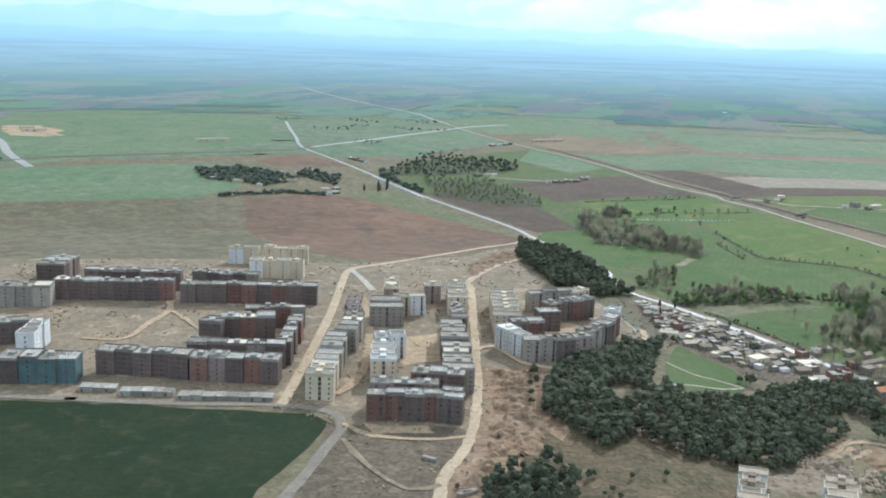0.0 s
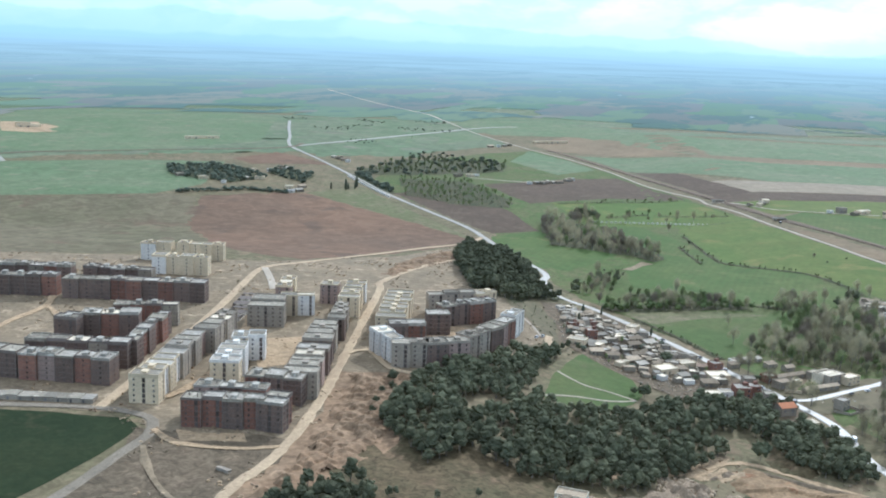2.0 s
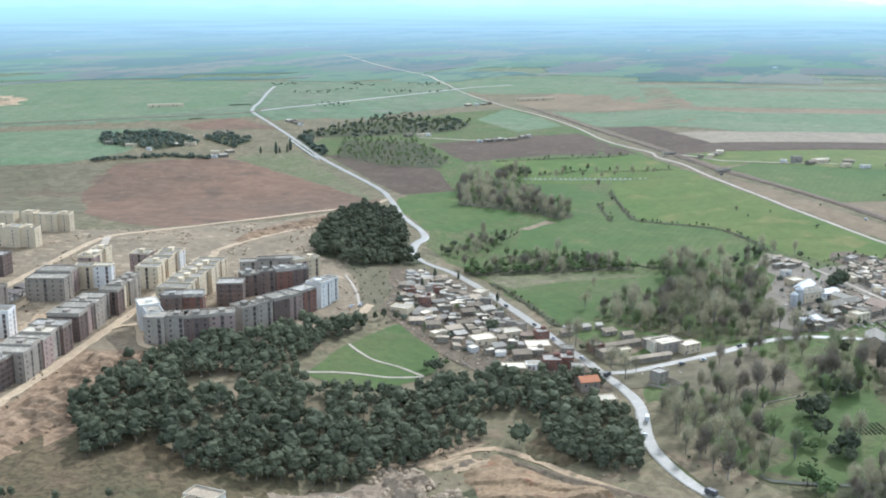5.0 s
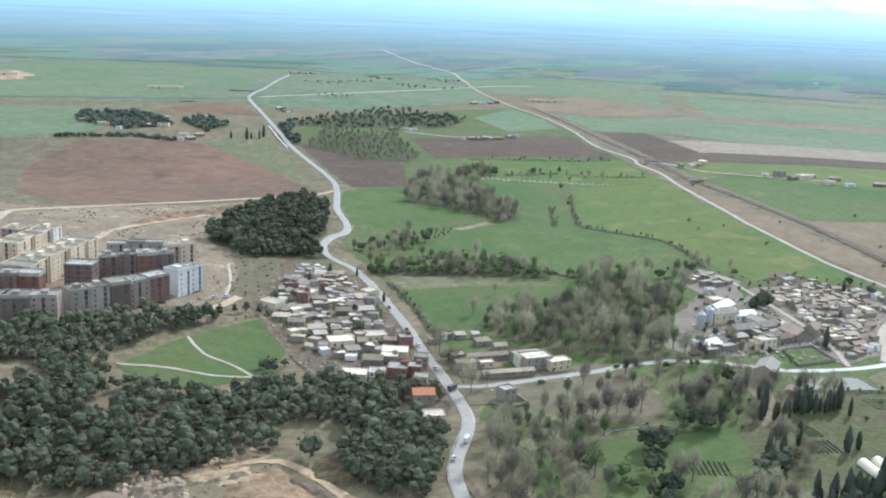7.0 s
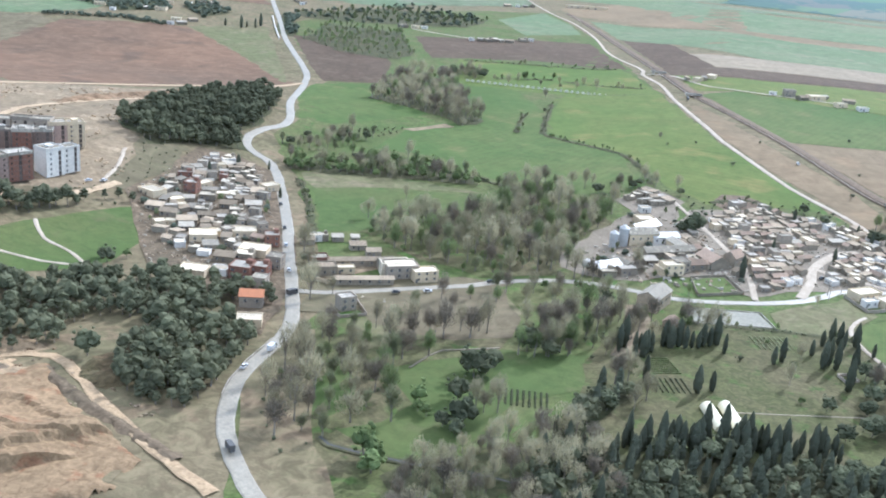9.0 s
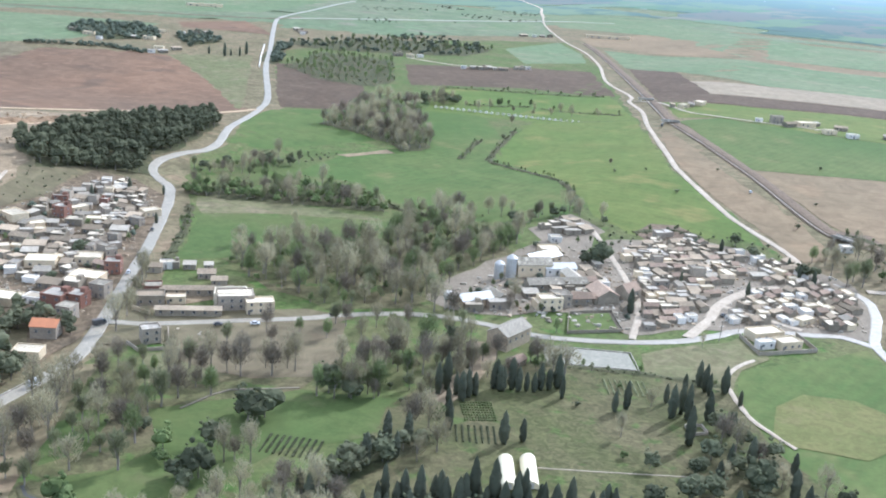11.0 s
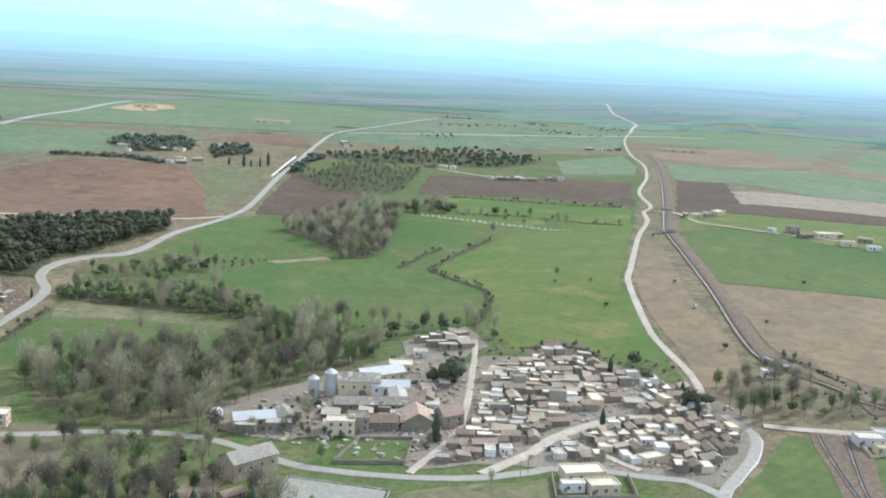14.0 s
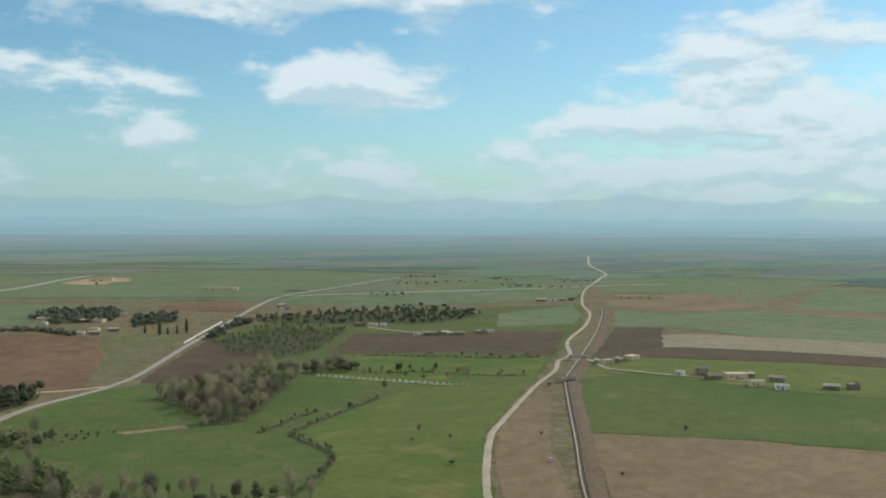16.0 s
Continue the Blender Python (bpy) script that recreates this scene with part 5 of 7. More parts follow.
def village(poly, pitch, seed, heading, weights, group, keep_off=(), jitter=7.0, gaps=0.07):
    """Houses wall to wall in crooked rows, with yards left between them."""
    rnd = random.Random(seed)
    cx, cy = sum(p[0] for p in poly) / len(poly), sum(p[1] for p in poly) / len(poly)
    c, q = math.cos(radians(heading)), math.sin(radians(heading))
    reach = max(math.hypot(x - cx, y - cy) for x, y in poly)
    v = -reach
    while v < reach:
        u = -reach + rnd.uniform(0, 9)
        while u < reach:
            kind = rnd.choices(range(len(PATTERNS)), weights)[0]
            long, deep = rnd.choice((4.2, 5.0, 5.8, 6.6, 8.0, 10.5)), pitch * rnd.uniform(0.62, 1.0)
            if kind in (2, 3, 7):
                long = min(long, 9.0)
            uu, vv = u + long / 2, v + rnd.uniform(-1.8, 1.8) + 3.0 * math.sin(u / 17 + v / 11)
            x, y = cx + uu * c - vv * q, cy + uu * q + vv * c
            u += long + rnd.choice((0.15, 0.15, 0.4, 1.0, 2.2))
            ends = [(x + k * long * 0.42 * c, y + k * long * 0.42 * q) for k in (-1, 0, 1)]
            if rnd.random() < gaps or not all(inside(*e, poly) and clear_of_roads(*e, 0.0) for e in ends) or any(math.hypot(x - a, y - b) < r for a, b, r in keep_off):
                continue
            m = pose(x, y, terrain(x, y) + 0.55, 0, 0, heading + rnd.choice((0, 0, 90, 180)) + rnd.gauss(0, jitter)) @ Matrix.Diagonal((long / WIDE[kind], deep / DEEP[kind], rnd.uniform(0.62, 0.95), 1))
            HOUSE_SPOTS.append((x, y))
            if y > 918:
                FAR_SIDE.append((kind, m))
            else:
                copy_thing(PATTERNS[kind], m)["group"] = group
        v += pitch * rnd.uniform(0.95, 1.2)


# single houses of the first village, each by its pattern, heading and size
for x, y, kind, turn, sx in ((192, 810, 9, -20, 1.15), (205, 790, 4, 10, 1.0), (205, 835, 2, 5, 1.0), (219, 829, 0, 20, 1.1), (229, 802, 0, 15, 1.0), (216, 787, 8, 10, 1.0), (231, 780, 4, 30, 1.1), (247, 811, 0, 25, 0.95), (251, 761, 9, 28, 1.25), (268, 777, 9, 28, 1.1), (286, 752, 9, 10, 1.25), (285, 742, 0, 8, 1.1), (242, 870, 9, 60, 0.9), (273, 709, 9, 8, 1.15), (284, 716, 7, 8, 1.2), (295, 718, 2, 5, 1.35), (303, 722, 2, 5, 1.1), (310, 706, 3, 5, 0.8), (324, 664, 9, 20, 0.95), (237, 820, 4, 20, 1.0), (250, 828, 5, 25, 1.2), (306, 790, 7, 30, 0.9), (304, 738, 3, 5, 0.9), (277, 735, 4, 10, 1.1), (262, 748, 5, 30, 1.0), (236, 770, 5, 30, 1.0)):
    ob = copy_thing(PATTERNS[kind], pose(x, y, terrain(x, y) + 0.55, 0, 0, turn) @ Matrix.Diagonal((sx, sx, 1, 1)))
    ob["group"] = "houses of the roadside village"
    HOUSE_SPOTS.append((x, y))
for x, y, kind, turn, sx in ((304, 782, 4, 25, 0.8), (309, 792, 0, 28, 0.7), (317, 795, 5, 28, 0.8), (326, 799, 5, 30, 0.6), (332, 787, 4, 30, 0.9), (343, 781, 8, 30, 0.8)):
    ob = copy_thing(PATTERNS[kind], pose(x, y, terrain(x, y) + 0.55, 0, 0, turn) @ Matrix.Diagonal((sx, sx, 0.9, 1)))
    ob["group"] = "houses of the roadside village"
    HOUSE_SPOTS.append((x, y))
taken = [(x, y, 8.6) for x, y in HOUSE_SPOTS]
VILLAGE = [(186, 806), (182, 862), (182, 904), (192, 918), (214, 908), (248, 862), (268, 804), (288, 768), (294, 740), (262, 735), (230, 748)]
village(VILLAGE, 7.0, 11, 24, (2.5, 4, 0.8, 1.2, 2.5, 3, 1.2, 1.2, 2, 1.6), "houses of the roadside village", taken, 26.0, 0.12)
TILED = (3.4, 1.2, 0, 0.3, 2.6, 2.0, 4.6, 2.2, 3, 2.0)
village([(516, 931), (526, 960), (559, 989), (590, 984), (592, 940), (582, 900), (580, 862), (550, 824), (533, 851), (540, 893)], 6.1, 21, 30, TILED, "houses of the hamlet", [(610, 842, 20)])
village([(594, 984), (616, 974), (646, 956), (655, 901), (650, 876), (619, 872), (588, 856), (588, 900), (598, 940)], 6.1, 22, -52, TILED, "houses of the hamlet", [(610, 842, 20)])
village([(459, 970), (472, 1009), (499, 985), (482, 961)], 8.0, 31, 40, (3, 2, 0, 0, 4, 5, 1, 3, 3, 0), "houses of the hamlet", (), 10.0)
village([(522, 962), (538, 996), (602, 990), (613, 981), (562, 993)], 9.5, 33, 30, (2, 2, 0, 0, 4, 4, 1, 2, 3, 0), "houses of the hamlet", (), 10.0)
village([(500, 900), (512, 925), (520, 905), (530, 862), (516, 848), (498, 862)], 9.0, 35, 32, (1, 1, 0, 0, 3, 2, 6, 1, 4, 0), "houses of the hamlet")


def joined_houses(spots):
    """The small houses at the back of the hamlet, too small to tell apart one by one."""
    V, F, slots, mats = [], [], [], []
    for kind, m in spots:
        for part in PATTERNS[kind].children:
            if not part.name.startswith(("wall", "roof", "stair_head")):
                continue
            k = len(V)
            V += [tuple(m @ v.co) for v in part.data.vertices]
            if part.data.materials[0] not in mats:
                mats.append(part.data.materials[0])
            for f in part.data.polygons:
                F.append(tuple(i + k for i in f.vertices))
                slots.append(mats.index(part.data.materials[0]))
    tagged(new("house_rows", mesh("house_rows", V, F, mats, slots)), "rows of low tan and cream houses at the back of the hamlet", "house", kind="stuff")


joined_houses(FAR_SIDE)


# far farmsteads
def farmstead(spots, group, turn=20):
    for i, (x, y, k) in enumerate(spots):
        s = 0.85 + 0.2 * (i % 3)
        ob = copy_thing(PATTERNS[k], pose(x, y, terrain(x, y) + 0.55, 0, 0, turn + 13 * (i % 4)) @ Matrix.Diagonal((s * 1.2, s, 1, 1)))
        ob["group"] = group


farmstead([(84, 1738, 9), (95, 1747, 7), (66, 1734, 0)], "far farm by the ploughland")
farmstead([(182, 1682, 7), (194, 1688, 5), (205, 1691, 0), (220, 1699, 5), (231, 1706, 4), (246, 1733, 0), (254, 1747, 7), (211, 1704, 5)], "far farm on the track")
farmstead([(-165, 1489, 9), (-157, 1460, 7), (-148, 1472, 5), (-250, 1622, 9), (-225, 1635, 7), (-215, 1653, 0), (-204, 1668, 5), (-150, 1505, 4)], "farm among trees")
farmstead([(495, 1487, 9), (510, 1514, 9), (502, 1500, 5), (483, 1492, 4)], "farm by the canal bridge", 65)
farmstead([(576, 1438, 7), (593, 1445, 3), (621, 1445, 9), (631, 1454, 5), (655, 1444, 4), (665, 1408, 7), (644, 1415, 9), (606, 1430, 8), (700, 1424, 5), (715, 1434, 0)], "farm in the green fields", 5)
farmstead([(-262, 1498, 7), (-300, 1528, 9), (-340, 1548, 0), (-240, 1540, 5), (-222, 1552, 9)], "farm among trees", 10)
farmstead([(133, 2267, 7), (146, 2277, 5), (116, 2252, 4), (157, 2292, 0), (-149, 1854, 0), (-137, 1841, 4), (-130, 1826, 7), (-160, 1864, 5)], "far roadside farms")
for x, y, l in ((232, 2385, 46), (265, 2402, 55), (-850, 2160, 50), (-880, 2200, 30), (-470, 2070, 40), (-440, 2085, 26)):
    ob = copy_thing(PATTERNS[9], pose(x, y, terrain(x, y) + 0.55, 0, 0, 32) @ Matrix.Diagonal((l / 12, 1.2, 1.3, 1)))
    tagged(ob, "long low white farm shed far off", "shed", "far sheds")


# the patterns themselves stand in the hamlet too
for ob, (x, y, turn) in zip(PATTERNS, ((468, 812, 30), (478, 822, 35), (288, 770, 25), (506, 842, 35), (500, 858, 120), (489, 846, 30), (524, 858, 38), (478, 950, 30), (514, 890, 118), (500, 834, 32))):
    ob.matrix_basis = pose(x, y, terrain(x, y) + 0.55, 0, 0, turn)
    ob["group"] = "houses of the hamlet"
    HOUSE_SPOTS.append((x, y))


# ---- single buildings of the hamlet ----
def hall(name, x, y, long, deep, high, turn, wall, roof, label, rise=2.5, category="building"):
    """A long gabled hall with a row of windows and a door; ridge along its own x."""
    base = tagged(new(name), label, category)
    base.matrix_basis = pose(x, y, terrain(x, y) + 0.5, 0, 0, turn)
    a, b = long / 2, deep / 2
    V, F = [], []
    box(V, F, -a, a, -b, b, -0.6, high)
    i = len(V)
    V += [(-a, -b, high), (-a, b, high), (-a, 0, high + rise), (a, -b, high), (a, b, high), (a, 0, high + rise)]
    F += [(i + 1, i, i + 2), (i + 3, i + 4, i + 5)]
    place("wall", mesh("wall", V, F, wall), base)
    R = [(-a - 0.4, -b - 0.5, high - 0.25), (a + 0.4, -b - 0.5, high - 0.25), (a + 0.4, 0, high + rise), (-a - 0.4, 0, high + rise), (a + 0.4, b + 0.5, high - 0.25), (-a - 0.4, b + 0.5, high - 0.25)]
    R += [(p, q, r + 0.18) for p, q, r in R]
    place("roof", mesh("roof", R, [(6, 7, 8, 9), (9, 8, 10, 11), (3, 2, 1, 0), (5, 4, 2, 3), (0, 1, 7, 6), (4, 5, 11, 10), (1, 2, 8, 7), (2, 4, 10, 8), (3, 0, 6, 9), (5, 3, 9, 11)], roof), base)
    n = max(2, int(long / 4.5))
    for k in range(n):
        place("window", W_GLASS, base, pose(-a + (k + 0.5) * long / n, -b - 0.03, high * 0.6))
    place("window", W_GLASS, base, pose(a + 0.03, 0, high * 0.6, 0, 0, 90))
    place("door", boxes("door", [M_DOOR], (a + 0.004, a + 0.08, -b * 0.6, -b * 0.6 + 1.6, 0, 2.4)), base)
    HOUSE_SPOTS.append((x, y))
    return base


def flat_house(x, y, long, deep, high, turn, wall, roof, label, floors=1):
    base = tagged(new("flat_roofed_house"), label, "house")
    base.matrix_basis = pose(x, y, terrain(x, y) + 0.5, 0, 0, turn)
    a, b = long / 2, deep / 2
    V, F = [], []
    box(V, F, -a, a, -b, b, -0.6, high)
    for e in ((-a, a, -b - 0.12, -b + 0.2), (-a, a, b - 0.2, b + 0.12), (-a - 0.12, -a + 0.2, -b + 0.2, b - 0.2), (a - 0.2, a + 0.12, -b + 0.2, b - 0.2)):
        box(V, F, *e, high, high + 0.7)
    place("wall", mesh("wall", V, F, wall), base)
    place("roof", boxes("roof", [roof], (-a + 0.22, a - 0.22, -b + 0.22, b - 0.22, high - 0.1, high + 0.1)), base)
    n = max(2, int(long / 4))
    for f in range(floors):
        for k in range(n):
            place("window", W_GLASS, base, pose(-a + (k + 0.5) * long / n, -b - 0.03, 1.8 + 3.0 * f))
        for k in range(max(1, int(deep / 4))):
            place("window", W_GLASS, base, pose(a + 0.03, -b + (k + 0.5) * deep / max(1, int(deep / 4)), 1.8 + 3.0 * f, 0, 0, 90))
    place("door", boxes("door", [M_DOOR], (-a + 0.5, -a + 1.7, -b - 0.08, -b - 0.004, 0, 2.1)), base)
    HOUSE_SPOTS.append((x, y))
    return base


hall("barn", 496, 778, 20, 11, 7.0, 72, M_ROOFTAN, M_TIN, "tall tan barn with a pale ridged roof beside the road", 3.0, "barn")
hall("barn", 466, 820, 18, 9, 4.0, 48, M_CREAM, M_SILO, "long pale barn with a sheet-metal roof", 2.2, "barn")
hall("barn", 474, 832, 15, 7, 3.6, 138, M_MUD, M_ROOFGREY, "low stone barn with a grey roof", 1.8, "barn")
hall("farm_hall", 480, 884, 20, 12, 7.0, 33, M_CREAM, M_ROOFGREY, "tall pale farm hall with sheet-metal roofs", 2.6)
hall("farm_hall", 481, 902, 24, 10, 5.5, 60, M_CREAM, M_SILO, "pale farm hall with a grey metal roof", 2.6)
hall("farm_hall", 494, 890, 18, 9, 5.0, 33, M_WHITE, M_SILO, "white farm hall with a grey metal roof", 2.0)
hall("farm_hall", 504, 880, 16, 8, 4.5, 125, M_CREAM, M_TIN, "low farm hall with a metal roof", 1.8)
hall("stone_stable", 498, 866, 34, 9, 4.2, 35, M_MUD, M_ROOFGREY, "long stone stable with a weathered brown roof", 2.2, "stable")
hall("tiled_house", 315, 686, 11, 9, 5.6, 20, M_GREY, M_ROOFTILE, "grey roadside house with a bright orange tile roof", 2.0, "house")
hall("tiled_house", 524, 862, 16, 12, 4.5, 125, M_MUD, M_TILE, "large house with a red-brown clay-tile roof", 3.2, "house")
hall("tiled_house", 536, 870, 11, 8, 5.6, 62, M_MUD, M_TILE, "tall stone house with a steep red-brown tile roof", 3.4, "house")
hall("low_shed", 506, 755, 9, 5, 2.6, 72, M_ROOFTAN, M_TILE, "low tan shed with a brown tiled roof", 1.2, "shed")
hall("tiled_house", 514, 850, 12, 8, 3.8, 35, M_MUD, M_TILE, "stone house with an old tile roof", 2.0, "house")
flat_house(502, 834, 12, 8, 6.0, 32, M_CREAM, M_ROOFWHITE, "two-storey house with a pale yellow flat roof", 2)
flat_house(480, 925, 12, 10, 3.5, 30, M_CREAM, M_ROOFWHITE, "low house with a cream flat roof")
# house with a walled yard by the lower field
flat_house(607, 848, 17, 9, 3.6, 40, M_CREAM, M_ROOFWHITE, "cream school building with a cream flat roof")
flat_house(618, 840, 12, 8, 3.6, 40, M_CREAM, M_ROOFWHITE, "cream annex with a pale flat roof")
flat_house(608, 834, 9, 4, 3.2, 38, M_WHITE, M_ROOFWHITE, "low white outbuilding beside the school yard")
flat_house(704, 952, 13, 8, 3.4, 30, M_WHITE, M_ROOFWHITE, "white compound house beside the ditches")
flat_house(709, 962, 9, 6, 3.0, 30, M_WHITE, M_CONC, "low white outbuilding of the compound")
flat_house(710, 944, 6, 5, 2.8, 30, M_CREAM, M_ROOFWHITE, "small cream shed of the compound")
flat_house(649, 1016, 8, 5, 3.0, 30, M_WHITE, M_ROOFWHITE, "small white hut at the bend of the canal")
# by the junction
flat_house(329, 742, 13, 9, 4.2, 32, M_MUD, M_ROOFTAN, "low brown house at the corner of a courtyard")
flat_house(322, 754, 9, 8, 4.0, 32, M_BRICK, M_ROOFGREY, "low brick house by the road with a cluttered roof")
hall("courtyard_wing", 338, 760, 26, 5.5, 3.4, 30, M_MUD, M_ROOFTAN, "long low courtyard wing with an earth-coloured roof", 1.2, "building")
hall("courtyard_wing", 353, 737, 30, 5.0, 3.2, 28, M_MUD, M_ROOFTAN, "long tan wing with a brownish roof along the road", 1.0, "building")
flat_house(339, 748, 9, 5, 3.0, 30, M_CREAM, M_ROOFWHITE, "small cream courtyard room with a pale roof")
flat_house(366, 757, 17, 11, 6.6, 34, M_GREY, M_ROOFWHITE, "grey two-storey house with a ragged white terrace", 2)
flat_house(379, 757, 13, 8, 5.4, 36, M_CREAM, M_ROOFWHITE, "grey house with a pale rounded terrace roof", 2)
flat_house(356, 764, 9, 6, 5.0, 34, M_MUD, M_ROOFWHITE, "stone annex with a white terrace roof")
flat_house(356, 702, 8, 7, 6.2, 45, M_GREY, M_CONC, "small grey two-storey house in a walled yard", 2)


def silo(x, y, r, h):
    base = tagged(new("grain_silo"), "round galvanised grain silo with a conical roof", "silo", "silos of the farm")
    base.matrix_basis = pose(x, y, terrain(x, y) + 0.4)
    n = 20
    ring = [(r * math.cos(2 * math.pi * i / n), r * math.sin(2 * math.pi * i / n)) for i in range(n)]
    V, F = [], []
    levels = [q * h / 8 for q in range(9)]
    for j, z in enumerate(levels):
        for a, b in ring:
            V.append((a * (1.02 if j % 2 else 1.0), b * (1.02 if j % 2 else 1.0), z))
    for j in range(8):
        for i in range(n):
            F.append((j * n + i, j * n + (i + 1) % n, (j + 1) * n + (i + 1) % n, (j + 1) * n + i))
    place("barrel", mesh("barrel", V, F, M_SILO), base)
    V = [(a * 1.06, b * 1.06, h) for a, b in ring] + [(0.25 * a, 0.25 * b, h + r * 0.6) for a, b in ring]
    F = [(i, (i + 1) % n, n + (i + 1) % n, n + i) for i in range(n)] + [tuple(range(n, 2 * n))]
    place("cone_roof", mesh("cone_roof", V, F, M_SILO), base)
    place("ladder", boxes("ladder", [M_TIN], (r, r + 0.12, -0.3, -0.22, 0, h), (r, r + 0.12, 0.22, 0.3, 0, h), *[(r + 0.03, r + 0.08, -0.22, 0.22, 0.5 * k, 0.5 * k + 0.06) for k in range(1, int(h * 2))]), base)


silo(466, 866, 2.6, 9.0)
silo(471, 873, 3.0, 11.0)


def tank(x, y):
    base = tagged(new("water_tank"), "round pale water tank on legs among bare trees", "tank")
    base.matrix_basis = pose(x, y, terrain(x, y) + 0.4)
    bm = bmesh.new()
    bmesh.ops.create_uvsphere(bm, u_segments=18, v_segments=10, radius=3.0)
    for v in bm.verts:
        v.co.z = v.co.z * 0.85 + 7.5
    me = bpy.data.meshes.new("vessel")
    bm.to_mesh(me)
    bm.free()
    me.materials.append(M_WHITE)
    place("vessel", me, base)
    for a in range(4):
        c, s = 1.7 * math.cos(a * math.pi / 2 + 0.8), 1.7 * math.sin(a * math.pi / 2 + 0.8)
        place("leg", boxes("leg", [M_CONC], (c - 0.2, c + 0.2, s - 0.2, s + 0.2, 0, 5.8)), base)


tank(457, 806)


def tunnel(x, y, turn, long=20.0, r=2.9):
    base = tagged(new("greenhouse_tunnel"), "cream plastic-covered greenhouse tunnel in the gardens", "greenhouse", "greenhouse tunnels")
    base.matrix_basis = pose(x, y, terrain(x, y) + 0.6, 0, 0, turn)
    V, F = [], []
    k, n = 14, 11
    for i in range(k + 1):
        u = -long / 2 + long * i / k
        sag = 0.985 if i % 2 else 1.0
        for j in range(n + 1):
            a = math.pi * j / n
            V.append((u, r * math.cos(a) * sag, r * math.sin(a) * sag))
    for i in range(k):
        for j in range(n):
            F.append((i * (n + 1) + j, i * (n + 1) + j + 1, (i + 1) * (n + 1) + j + 1, (i + 1) * (n + 1) + j))
    F += [tuple(range(n, -1, -1)), tuple(k * (n + 1) + j for j in range(n + 1))]
    place("cover", mesh("cover", V, F, M_FOIL), base)
    place("door", boxes("door", [M_FRAME], (-long / 2 - 0.08, -long / 2 - 0.004, -0.9, 0.9, 0, 2.2)), base)


tunnel(528.5, 659, 109)
tunnel(535.5, 663, 108)


def wall_line(name, pts, high, thick, mat, label):
    """One continuous wall along straight stretches, following the ground."""
    shut = pts[0] == pts[-1]
    line = []
    for (ax, ay), (bx, by) in zip(pts, pts[1:]):
        n = max(1, int(math.hypot(bx - ax, by - ay) / 6))
        line += [Vector((ax + (bx - ax) * i / n, ay + (by - ay) * i / n)) for i in range(n)]
    if not shut:
        line.append(Vector(pts[-1]))
    m = len(line)
    V, F = [], []
    for i, p in enumerate(line):
        d = (line[(i + 1) % m] if shut or i < m - 1 else p) - (line[i - 1] if shut or i else p)
        side = Vector((-d.y, d.x)).normalized() * thick / 2
        for e in (p + side, p - side):
            V += [(e.x, e.y, terrain(e.x, e.y) - 0.3), (e.x, e.y, terrain(e.x, e.y) + high)]
    for i in range(m if shut else m - 1):
        a, b = i * 4, (i + 1) % m * 4
        F += [(a, b, b + 1, a + 1), (a + 1, b + 1, b + 3, a + 3), (a + 3, b + 3, b + 2, a + 2)]
    if not shut:
        F += [(0, 1, 3, 2), (m * 4 - 4, m * 4 - 2, m * 4 - 1, m * 4 - 3)]
    tagged(new(name, mesh(name, V, F, mat)), label, "wall")


wall_line("yard_wall", [(596, 843), (606, 822), (632, 841), (622, 860)], 2.2, 0.35, M_GREY, "grey yard wall round the school")
wall_line("yard_wall", [(518, 804), (542, 820), (532, 845), (513, 832), (518, 804)], 1.8, 0.4, M_MUD, "grey stone wall round a grassy yard")
wall_line("pitch_wall", [(511, 783), (550, 794), (557, 775), (518, 764), (511, 783)], 0.8, 0.3, M_CONC, "low pale concrete wall round the pitch")
wall_line("yard_wall", [(349, 695), (358, 690), (368, 698), (355, 717)], 1.8, 0.35, M_GREY, "grey yard wall round a small house")
wall_line("yard_wall", [(327, 730), (338, 728)], 2.6, 0.35, M_CREAM, "tan courtyard wall along the road")
wall_line("terrace_wall", [(358, 751), (371, 760), (366, 767), (354, 759), (358, 751)], 7.6, 0.8, M_ROOFWHITE, "white parapet round a roof terrace")
wall_line("roadside_parapet", [(339.4, 655), (338.9, 630), (340.4, 610), (343.4, 598)], 0.6, 0.35, M_CONC, "low pale roadside parapet on the bend")
wall_line("yard_wall", [(697, 956), (709, 968), (720, 952), (707, 936), (697, 956)], 1.8, 0.4, M_CREAM, "white compound wall beside the ditches")
wall_line("roadside_parapet", [(-22, 1490), (-62, 1568), (-106, 1658)], 1.8, 1.2, M_WHITE, "long white roadside parapet on the embankment")
field("grassy_yard", [(519, 806), (540, 821), (531, 843), (514, 831)], M_WHEAT, "small green yard inside a stone wall", 15, 0.2, "yard")


